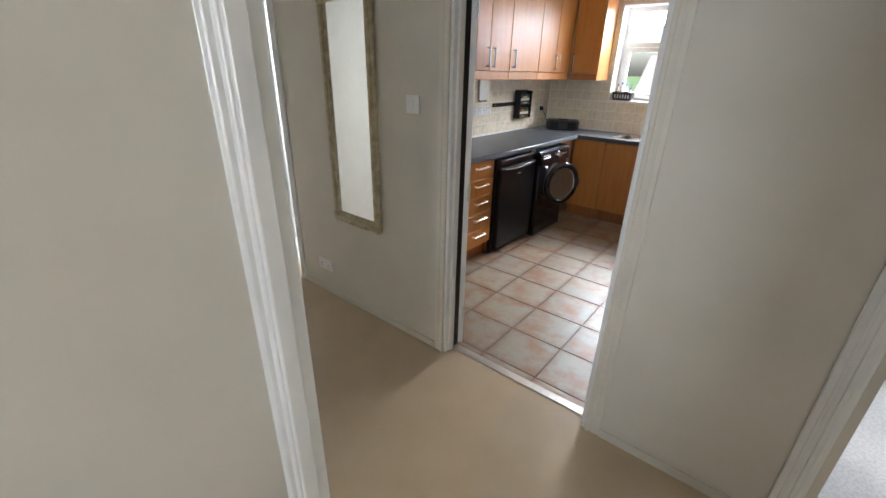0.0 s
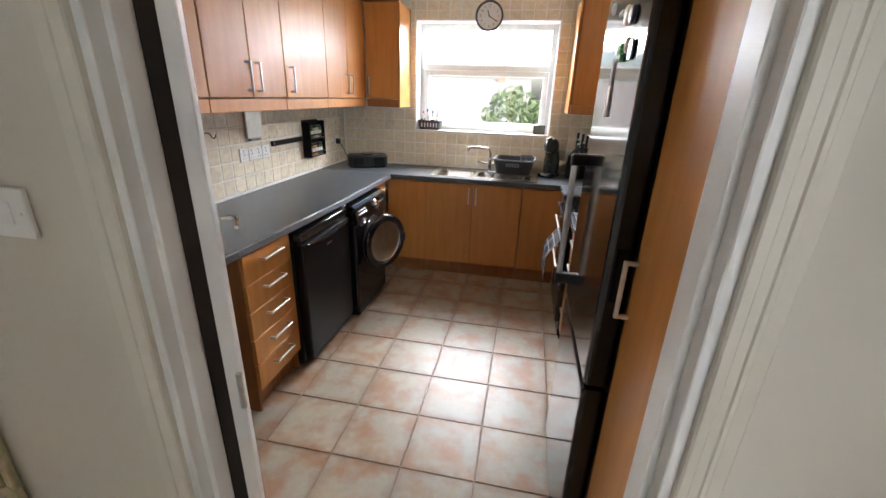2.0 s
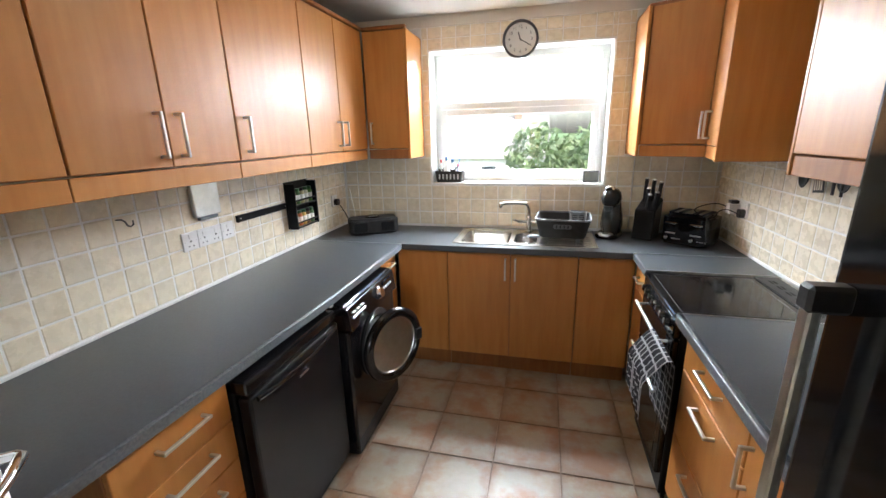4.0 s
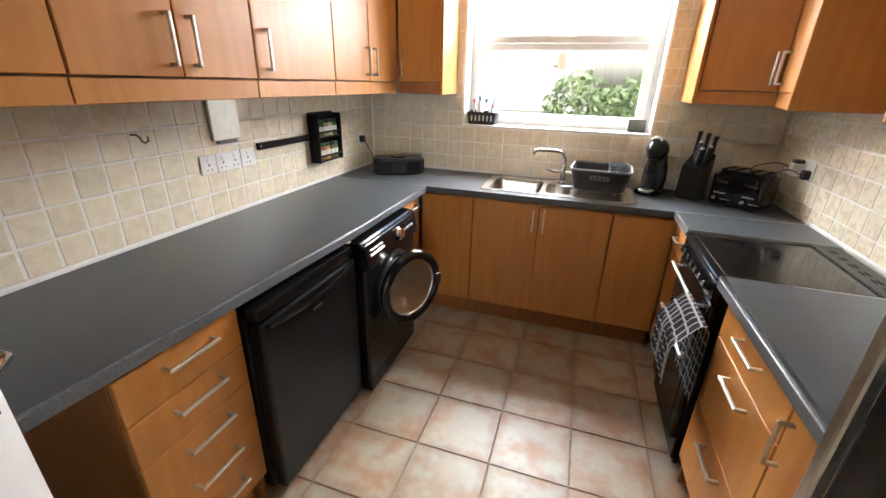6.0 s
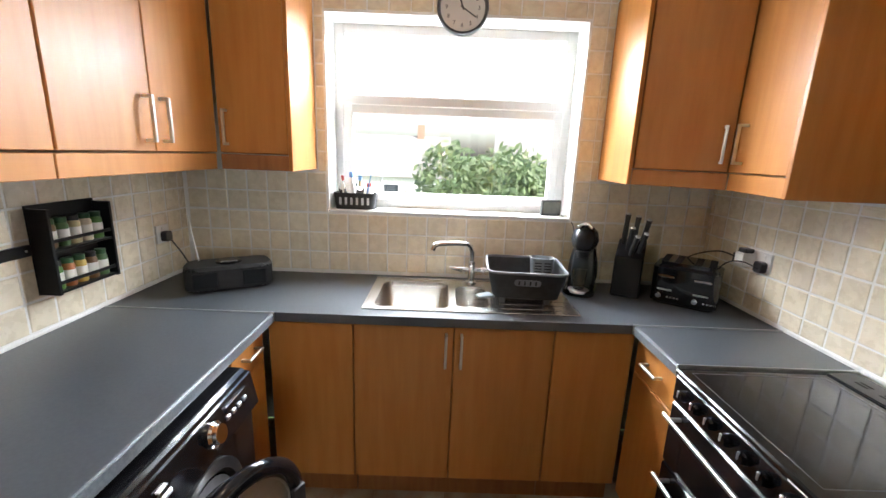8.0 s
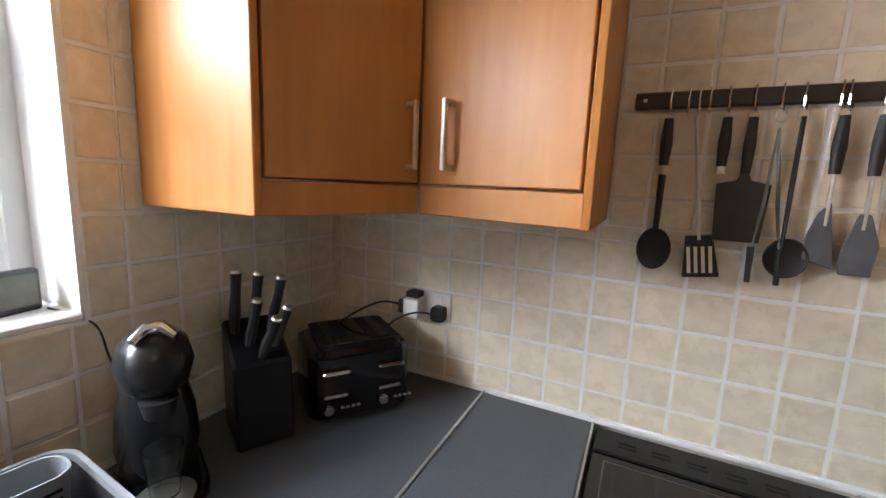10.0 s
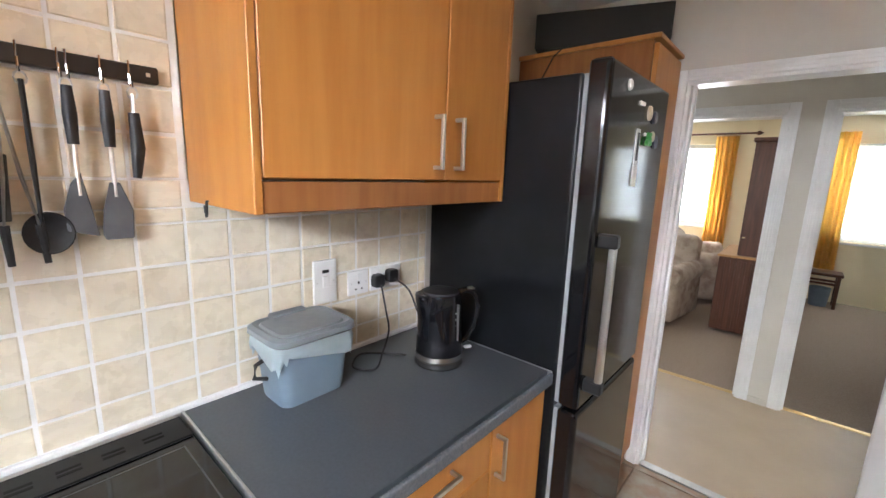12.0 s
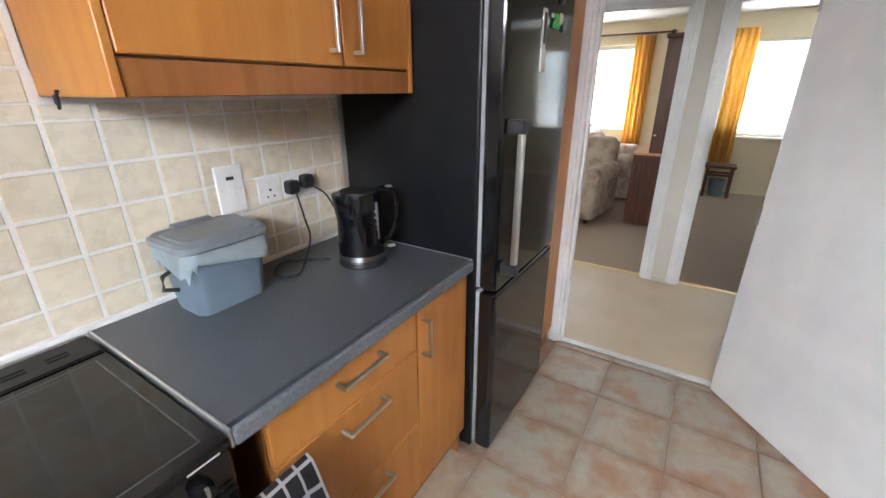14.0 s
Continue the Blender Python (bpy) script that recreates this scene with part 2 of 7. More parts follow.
def floor_tile_material():
    """Glazed tile: beige and grey clouds, terracotta blushes and an uneven brown border burnt into the glaze."""
    m = bpy.data.materials.new("mottled_quarry_tile")
    m.use_nodes = True
    n, l = m.node_tree.nodes, m.node_tree.links
    b = n["Principled BSDF"]
    tc, oi = n.new("ShaderNodeTexCoord"), n.new("ShaderNodeObjectInfo")
    off = n.new("ShaderNodeVectorMath")
    off.operation = "MULTIPLY_ADD"
    off.inputs[1].default_value = (31, 53, 17)
    l.new(oi.outputs["Random"], off.inputs[0])
    l.new(tc.outputs["Object"], off.inputs[2])

    def noise(scale, detail, lo, hi, rough=0.55):
        z = n.new("ShaderNodeTexNoise")
        z.inputs["Scale"].default_value, z.inputs["Detail"].default_value, z.inputs["Roughness"].default_value = scale, detail, rough
        l.new(off.outputs["Vector"], z.inputs["Vector"])
        r = n.new("ShaderNodeMapRange")
        r.inputs["From Min"].default_value, r.inputs["From Max"].default_value = lo, hi
        l.new(z.outputs["Fac"], r.inputs["Value"])
        return r.outputs["Result"]

    def mix(fac, a, c):
        x = n.new("ShaderNodeMix")
        x.data_type = "RGBA"
        l.new(fac, x.inputs["Factor"])
        for k, v in ((6, a), (7, c)):
            if isinstance(v, tuple):
                x.inputs[k].default_value = (*v, 1)
            else:
                l.new(v, x.inputs[k])
        return x.outputs[2]

    def calc(op, a, c):
        x = n.new("ShaderNodeMath")
        x.operation = op
        for k, v in ((0, a), (1, c)):
            if isinstance(v, (int, float)):
                x.inputs[k].default_value = v
            else:
                l.new(v, x.inputs[k])
        return x.outputs[0]

    col = mix(noise(1.6, 4, 0.38, 0.62), (0.375, 0.345, 0.285), (0.40, 0.305, 0.205))
    col = mix(noise(9.0, 5, 0.35, 0.85), col, (0.42, 0.38, 0.32))
    col = mix(calc("MULTIPLY", noise(2.1, 5, 0.47, 0.66), 0.85), col, (0.35, 0.185, 0.105))
    sep = n.new("ShaderNodeSeparateXYZ")
    l.new(tc.outputs["Object"], sep.inputs[0])
    edge = calc("MAXIMUM", calc("ABSOLUTE", sep.outputs[0], 0), calc("ABSOLUTE", sep.outputs[1], 0))
    edge = calc("ADD", edge, calc("MULTIPLY", noise(3.2, 5, 0.3, 0.7, 0.65), 0.13))
    rim = n.new("ShaderNodeMapRange")
    rim.inputs["From Min"].default_value, rim.inputs["From Max"].default_value, rim.inputs["To Max"].default_value = 0.43, 0.61, 0.55
    l.new(edge, rim.inputs["Value"])
    col = mix(rim.outputs["Result"], col, (0.20, 0.098, 0.052))
    hs = n.new("ShaderNodeHueSaturation")
    l.new(calc("MULTIPLY_ADD", oi.outputs["Random"], 0.20), hs.inputs["Value"])
    hs.inputs["Value"].links[0].from_node.inputs[2].default_value = 0.90
    l.new(col, hs.inputs["Color"])
    l.new(hs.outputs["Color"], b.inputs["Base Color"])
    rg = n.new("ShaderNodeMapRange")
    rg.inputs["To Min"].default_value, rg.inputs["To Max"].default_value = 0.33, 0.46
    l.new(noise(6.0, 4, 0.3, 0.7), rg.inputs["Value"])
    l.new(rg.outputs["Result"], b.inputs["Roughness"])
    bp = n.new("ShaderNodeBump")
    bp.inputs["Strength"].default_value, bp.inputs["Distance"].default_value = 0.09, 0.006
    l.new(noise(5.0, 5, 0.2, 0.8), bp.inputs["Height"])
    l.new(bp.outputs["Normal"], b.inputs["Normal"])
    return m


FLOOR_TILE = floor_tile_material()
FLOOR_GROUT = material("brown_grout", (0.26, 0.18, 0.125), (0.33, 0.235, 0.17), scale=40, rough=0.9, bump=0.2, bump_scale=200)
VINYL = material("beige_vinyl", (0.55, 0.425, 0.285), (0.61, 0.48, 0.33), scale=3, rough=0.30, rough2=0.42, bump=0.02, bump_scale=30)
CARPET = material("taupe_carpet", (0.34, 0.26, 0.20), (0.41, 0.325, 0.255), scale=90, rough=0.95, bump=0.5, bump_scale=400)
CARPET_GREY = material("grey_carpet", (0.30, 0.30, 0.31), (0.38, 0.38, 0.39), scale=90, rough=0.95, bump=0.5, bump_scale=400)
CREAM = material("cream_emulsion", (0.64, 0.60, 0.53), (0.69, 0.65, 0.58), scale=2.5, rough=0.6, rough2=0.7, bump=0.05, bump_scale=140)
YELLOW_WALL = material("primrose_emulsion", (0.80, 0.70, 0.48), (0.83, 0.73, 0.52), scale=2.5, rough=0.7, bump=0.05, bump_scale=140)
WHITE_WALL = material("white_emulsion", (0.76, 0.75, 0.72), (0.80, 0.79, 0.76), scale=2.5, rough=0.7, bump=0.05, bump_scale=140)
CEILING = material("ceiling_white", (0.74, 0.73, 0.70), (0.79, 0.78, 0.75), scale=2.0, rough=0.85, bump=0.15, bump_scale=90)
BRASS = material("brass_strip", (0.75, 0.55, 0.25), (0.80, 0.62, 0.32), scale=50, rough=0.3, metal=1.0)
GLASS = glass("window_glass")
CLEAR = glass("clear_glass", (0.95, 0.98, 0.97))
MIRROR = material("mirror_silver", (0.90, 0.92, 0.92), rough=0.02, metal=1.0)
MIRROR_FRAME = material("gilt_mirror_frame", (0.42, 0.36, 0.22), (0.58, 0.52, 0.36), scale=25, rough=0.45, rough2=0.6, bump=0.4, bump_scale=60)
DARK_WOOD = material("mahogany", (0.075, 0.028, 0.016), (0.13, 0.05, 0.028), scale=3, stretch=(9, 9, 0.9), rough=0.35)

# ---- the large structure ----
KX, KY, CEIL = 2.755, -3.395, 2.42     # kitchen: x 0..KX, y KY..0
HN, HS = -3.505, -4.67                # hall faces
DX0, DX1 = 1.222, 2.084               # kitchen doorway
LX0, LX1 = 1.762, 2.64                # living room doorway
BX0, BX1 = 0.73, 1.525                # bedroom doorway
RY = -8.6                            # far wall of both front rooms


def wall(name, pieces, mat_, label):
    bm = None
    for p in pieces:
        bm = box(*p, bm=bm)
    return structure(name, bm, mat_, label, "wall")


# kitchen shell: plaster walls, the tiles are set on them later
WX0, WX1, WZ0, WZ1 = 0.755, 2.02, 1.238, 2.195
wall_window = wall("wall_window", [(-0.12, WX0, 0, 0.34, 0, CEIL), (WX1, KX + 0.12, 0, 0.34, 0, CEIL), (WX0, WX1, 0, 0.34, 0, WZ0), (WX0, WX1, 0, 0.34, WZ1, CEIL)], GROUT, "cream tiled kitchen wall round the window")
wall_west = wall("wall_west", [(-0.12, 0, KY - 0.045, 0, 0, CEIL)], CREAM, "cream kitchen wall with tiled splashback")
wall_east = wall("wall_east", [(KX, KX + 0.12, KY - 0.045, 0, 0, CEIL)], CREAM, "cream kitchen wall tiled above the worktop")
wall("wall_door", [(-0.215, DX0, HN, KY, 0, CEIL), (DX1, 2.81, HN, KY, 0, CEIL), (3.57, 4.1, HN, KY, 0, CEIL), (DX0, DX1, HN, KY, 2.0, CEIL), (2.81, 3.57, HN, KY, 2.0, CEIL), (-1.2, -1.03, HN, KY, 0, CEIL), (-1.03, -0.215, HN, KY, 2.0, CEIL)], CREAM, "cream painted wall between hall and kitchen")
wall("wall_hall_south", [(-1.2, BX0, HS - 0.065, HS, 0, CEIL), (BX1, LX0, HS - 0.065, HS, 0, CEIL), (LX1, 4.1, HS - 0.065, HS, 0, CEIL), (BX0, BX1, HS - 0.065, HS, 2.0, CEIL), (LX0, LX1, HS - 0.065, HS, 2.0, CEIL)], CREAM, "cream hall wall with two doorways")
wall("wall_hall_west", [(-1.3, -1.2, HS - 0.065, HN, 0, CEIL)], CREAM, "cream end wall of the hall")
wall("wall_hall_east", [(4.0, 4.1, HS, HN, 0, CEIL)], CREAM, "cream end wall of the hall")
structure("ceiling", box(-0.12, KX + 0.12, KY, 0.34, CEIL, CEIL + 0.1), CEILING, "white textured kitchen ceiling", "ceiling")
structure("ceiling_hall", box(-1.3, 4.1, HS - 0.065, KY, CEIL, CEIL + 0.1), CEILING, "white hall ceiling", "ceiling")
floor_kitchen = structure("floor_kitchen", box(0, KX, KY, 0, -0.08, -0.006), FLOOR_GROUT, "mottled terracotta and grey tiled kitchen floor", "floor")
structure("floor_hall", box(-1.3, 4.1, HS - 0.05, KY - 0.02, -0.08, 0.0), VINYL, "smooth beige hall floor", "floor")
# rooms beyond the hall
structure("floor_living", box(1.70, 5.2, RY, HS - 0.05, -0.08, -0.002), CARPET, "taupe living room carpet", "carpet")
structure("floor_bedroom", box(-1.2, 1.70, RY, HS - 0.05, -0.08, -0.002), CARPET, "taupe bedroom carpet", "carpet")
structure("ceiling_rooms", box(-1.2, 5.2, RY, HS - 0.065, CEIL, CEIL + 0.1), CEILING, "white ceiling of the front rooms", "ceiling")
wall("wall_partition", [(1.66, 1.73, RY, HS - 0.065, 0, CEIL)], CREAM, "cream partition between the front rooms")
wall("wall_living_east", [(5.2, 5.3, RY, HS - 0.065, 0, CEIL)], YELLOW_WALL, "pale yellow living room wall")
wall("wall_living_north", [(4.1, 5.2, HS - 0.065, HS, 0, CEIL)], YELLOW_WALL, "pale yellow living room wall")
wall("wall_bedroom_west", [(-1.3, -1.2, RY, HS - 0.065, 0, CEIL)], CREAM, "cream bedroom wall")
LWX = (2.62, 4.45, 0.86, 2.10)   # living window
BWX = (-0.10, 1.50, 0.82, 2.08)  # bedroom window
wall("wall_front", [(-1.2, BWX[0], RY - 0.25, RY, 0, CEIL), (BWX[1], LWX[0], RY - 0.25, RY, 0, CEIL), (LWX[1], 5.3, RY - 0.25, RY, 0, CEIL),
                    (BWX[0], BWX[1], RY - 0.25, RY, 0, BWX[2]), (BWX[0], BWX[1], RY - 0.25, RY, BWX[3], CEIL),
                    (LWX[0], LWX[1], RY - 0.25, RY, 0, LWX[2]), (LWX[0], LWX[1], RY - 0.25, RY, LWX[3], CEIL)], YELLOW_WALL, "pale yellow front wall with two windows")
# bathroom beyond the west doorway
structure("floor_bathroom", box(-1.3, -0.12, KY, -1.9, -0.08, -0.002), WHITE_WALL, "pale bathroom floor", "floor")
structure("ceiling_bathroom", box(-1.3, -0.12, KY, -1.9, CEIL, CEIL + 0.1), CEILING, "white bathroom ceiling", "ceiling")
wall("wall_bathroom", [(-1.3, -0.12, -2.0, -1.9, 0, CEIL), (-1.4, -1.3, KY, -1.9, 0, CEIL), (-0.16, -0.12, KY, -2.0, 0, CEIL)], WHITE_WALL, "white bathroom walls")
# side room beyond the second hall doorway
structure("floor_side_room", box(2.875, 4.3, KY - 0.05, -1.6, -0.08, -0.002), CARPET_GREY, "grey carpet of a side room", "carpet")
structure("ceiling_side_room", box(2.875, 4.3, KY, -1.6, CEIL, CEIL + 0.1), CEILING, "white ceiling of a side room", "ceiling")
wall("wall_side_room", [(2.875, 4.3, -1.7, -1.6, 0, CEIL), (4.2, 4.3, KY, -1.7, 0, CEIL)], WHITE_WALL, "white walls of a side room")


def casing(name, x0, x1, y, out, z=2.0, w=0.062, axis="x", paint=WHITE_GLOSS, label="white gloss painted moulded door architrave"):
    """A moulded architrave round a doorway on the face y; out is the way it stands proud."""
    t = thing(name, ((x0 + x1) / 2, y, 0) if axis == "x" else (y, (x0 + x1) / 2, 0), label, "door frame", kind="structure")
    steps = ((0.0015, w, 0.012), (0.0, 0.018, 0.017), (0.030, 0.042, 0.0145))
    for side in (0, 1):
        bm = None
        for s0, s1, d in steps:
            e0, e1 = (x0 - s1, x0 - s0) if side == 0 else (x1 + s0, x1 + s1)
            ya, yb = sorted((y, y + out * d))
            bx = (e0, e1, ya, yb) if axis == "x" else (ya, yb, e0, e1)
            bm = box(*bx, 0, z + s1, 0.003, bm)
        part("jamb_moulding", bm, paint, t)
    bm = None
    for s0, s1, d in steps:
        ya, yb = sorted((y, y + out * (d - 0.001)))
        bx = (x0 + 0.0, x1 - 0.0, ya, yb) if axis == "x" else (ya, yb, x0, x1)
        bm = box(*bx, z + s0, z + s1, 0.003, bm)
    part("head_moulding", bm, paint, t)
    return t


def lining(name, x0, x1, y0, y1, z=2.0, axis="x"):
    """The painted lining inside a doorway."""
    t = thing(name, ((x0 + x1) / 2, (y0 + y1) / 2, 0) if axis == "x" else ((y0 + y1) / 2, (x0 + x1) / 2, 0), "white gloss painted door lining with stop", "door frame", kind="structure")
    ym = (y0 + y1) / 2
    for a, s in ((x0, 1), (x1, -1)):
        e = sorted((a - 0.004 * s, a + 0.016 * s))
        f = sorted((a + 0.014 * s, a + 0.028 * s))
        if axis == "x":
            bm = box(*e, y0 - 0.004, y1 + 0.004, 0, z, 0.002)
            box(*f, ym - 0.03, ym + 0.005, 0, z, 0.002, bm)
        else:
            bm = box(y0 - 0.004, y1 + 0.004, *e, 0, z, 0.002)
            box(ym - 0.03, ym + 0.005, *f, 0, z, 0.002, bm)
        part("jamb", bm, WHITE_GLOSS, t)
    if axis == "x":
        part("head", box(x0, x1, y0 - 0.004, y1 + 0.004, z - 0.016, z + 0.008, 0.002), WHITE_GLOSS, t)
    else:
        part("head", box(y0 - 0.004, y1 + 0.004, x0, x1, z - 0.016, z + 0.008, 0.002), WHITE_GLOSS, t)
    return t


kitchen_lining = lining("door_1", DX0, DX1, HN, KY)
# thin near-black strip over the kitchen end of the hinge jamb
part("hinge_rebate", box(DX0 + 0.0155, DX0 + 0.0185, KY - 0.034, KY + 0.003, 0.0, 1.98), material("near_black_rebate", (0.012, 0.009, 0.008), (0.022, 0.016, 0.013), scale=14, rough=0.7), kitchen_lining, "near-black strip along the hinge rebate")
casing("trim_kitchen_hall_side", DX0, DX1, HN, -1, paint=CREAM_GLOSS, label="cream painted moulded door architrave")
casing("trim_kitchen_inside", DX0, DX1, KY, 1, w=0.05)
lining("door_2", LX0, LX1, HS - 0.065, HS)
casing("trim_living", LX0, LX1, HS, 1)
casing("trim_living_inside", LX0, LX1, HS - 0.065, -1)
lining("door_3", BX0, BX1, HS - 0.065, HS)
casing("trim_bedroom", BX0, BX1, HS, 1)
lining("door_4", -1.03, -0.215, HN, KY)
casing("trim_bathroom", -1.03, -0.215, HN, -1, w=0.05)
lining("door_5", 2.81, 3.57, HN, KY)
casing("trim_side_room", 2.81, 3.57, HN, -1)

# thresholds
structure("threshold_kitchen", box(DX0 + 0.016, DX1 - 0.016, KY - 0.055, KY - 0.005, -0.004, 0.007, 0.003), STEEL, "aluminium threshold strip", "threshold")
structure("threshold_living", box(LX0 + 0.016, LX1 - 0.016, HS - 0.075, HS - 0.035, -0.004, 0.006, 0.002), BRASS, "brass carpet threshold strip", "threshold")
structure("threshold_bedroom", box(BX0 + 0.016, BX1 - 0.016, HS - 0.075, HS - 0.035, -0.004, 0.006, 0.002), BRASS, "brass carpet threshold strip", "threshold")
structure("threshold_bathroom", box(-1.014, -0.231, KY - 0.045, KY - 0.005, -0.004, 0.006, 0.002), BRASS, "brass threshold strip", "threshold")
for nm, x0, x1, y0, y1 in (("baseboard", -0.163, DX0 - 0.063, HN - 0.014, HN - 0.002), ("baseboard", DX1 + 0.063, 2.747, HN - 0.014, HN - 0.002), ("baseboard", BX1 + 0.063, LX0 - 0.063, HS + 0.002, HS + 0.014), ("baseboard", -1.19, BX0 - 0.063, HS + 0.002, HS + 0.014)):
    structure(nm, box(x0, x1, y0, y1, 0.0, 0.045, 0.003), CREAM, "low cream painted skirting", "skirting")


# ---- kitchen window ----
def window_unit():
    w = thing("window_1", ((WX0 + WX1) / 2, 0.2, WZ0), "white double glazed window with top light and opening lower sash", "window", kind="structure")
    y0, y1 = 0.165, 0.235
    mid = 1.795
    bm = box(WX0, WX0 + 0.058, y0, y1, WZ0, WZ1, 0.006)
    box(WX1 - 0.058, WX1, y0, y1, WZ0, WZ1, 0.006, bm)
    box(WX0 + 0.05, WX1 - 0.05, y0 + 0.001, y1 - 0.001, WZ1 - 0.055, WZ1 - 0.001, 0.006, bm)
    box(WX0 + 0.05, WX1 - 0.05, y0 + 0.001, y1 - 0.001, WZ0 + 0.001, WZ0 + 0.055, 0.006, bm)
    box(WX0 + 0.05, WX1 - 0.05, y0 + 0.001, y1 - 0.001, mid, mid + 0.055, 0.006, bm)
    part("window_frame", bm, UPVC, w)
    # opening sash, proud of the frame
    a, b, c, d = WX0 + 0.045, WX1 - 0.045, WZ0 + 0.048, mid + 0.006
    bm = box(a, a + 0.052, y0 - 0.014, y0 + 0.03, c, d, 0.006)
    box(b - 0.052, b, y0 - 0.014, y0 + 0.03, c, d, 0.006, bm)
    box(a + 0.045, b - 0.045, y0 - 0.013, y0 + 0.029, c + 0.001, c + 0.052, 0.006, bm)
    box(a + 0.045, b - 0.045, y0 - 0.013, y0 + 0.029, d - 0.052, d - 0.001, 0.006, bm)
    sash = part("sash", bm, UPVC, w)
    p = part("pane", box(a + 0.048, b - 0.048, y0 + 0.008, y0 + 0.012, c + 0.048, d - 0.048), GLASS, w)
    p.visible_shadow = False
    p = part("pane", box(WX0 + 0.054, WX1 - 0.054, y0 + 0.03, y0 + 0.034, mid + 0.05, WZ1 - 0.05), GLASS, w)
    p.visible_shadow = False
    mx = (a + b) / 2
    bm = box(mx - 0.03, mx + 0.03, y0 - 0.028, y0 - 0.012, c + 0.014, c + 0.036, 0.004)
    tube([(mx, y0 - 0.03, c + 0.026), (mx, y0 - 0.052, c + 0.026), (mx + 0.02, y0 - 0.056, c + 0.026), (mx + 0.10, y0 - 0.052, c + 0.028)], [0.008, 0.008, 0.008, 0.006], 8, bm)
    part("handle", bm, WHITE_PLASTIC, sash, "white window handle", smooth=True)
    part("window_sill", box(WX0 + 0.002, WX1 - 0.002, -0.012, y0 + 0.004, WZ0 + 0.0, WZ0 + 0.016, 0.004), WHITE_GLOSS, w, "white painted inner sill")
    for x0, x1 in ((WX0 + 0.0, WX0 + 0.006), (WX1 - 0.006, WX1)):
        part("reveal_lining", box(x0, x1, -0.009, y0 + 0.004, WZ0 + 0.016, WZ1 - 0.006), WHITE_GLOSS, w)
    part("reveal_head", box(WX0, WX1, -0.009, y0 + 0.004, WZ1 - 0.006, WZ1), WHITE_GLOSS, w)


window_unit()


# ---- cabinets ----
def bar_handle(parent, p, way, length, out, r=0.0055):
    """A squared steel bar handle: centre p on the door's face, way along the bar, out of the face."""
    p, way, out = Vector(p), Vector(way), Vector(out)
    a, b = p - way * length / 2, p + way * length / 2
    bm = bmesh.new()
    side = way.cross(out)

    def rod(q0, q1, hw):
        d = (q1 - q0).normalized()
        u = side
        v = d.cross(u).normalized()
        t = bmesh.new()
        vs = []
        for q in (q0, q1):
            vs.append([t.verts.new(q + u * i * hw + v * j * hw) for i, j in ((-1, -1), (1, -1), (1, 1), (-1, 1))])
        for k in range(4):
            t.faces.new((vs[0][k], vs[0][(k + 1) % 4], vs[1][(k + 1) % 4], vs[1][k]))
        t.faces.new(vs[0][::-1])
        t.faces.new(vs[1])
        bmesh.ops.bevel(t, geom=t.edges[:], offset=hw * 0.35, segments=1, affect="EDGES")
        merge(bm, t)
    rod(a - out * 0.001, a + out * 0.030, r)
    rod(b - out * 0.001, b + out * 0.030, r)
    rod(a - way * r + out * 0.030, b + way * r + out * 0.030, r)
    return part("handle", bm, STEEL, parent, "brushed steel bar handle")


def oriented(face, u0, u1, d0, d1, z0, z1, bevel=0.0, bm=None):
    """A box by its run along the wall (u), depth from the wall (d) and height; face: 'W', 'E' or 'N' wall."""
    if face == "W":
        return box(d0, d1, u0, u1, z0, z1, bevel, bm)
    if face == "E":
        return box(KX - d1, KX - d0, u0, u1, z0, z1, bevel, bm)
    return box(u0, u1, -d1, -d0, z0, z1, bevel, bm)


OUT = {"W": (1, 0, 0), "E": (-1, 0, 0), "N": (0, -1, 0)}
ALONG = {"W": (0, 1, 0), "E": (0, 1, 0), "N": (1, 0, 0)}


def face_point(face, u, d, z):
    return {"W": (d, u, z), "E": (KX - d, u, z), "N": (u, -d, z)}[face]


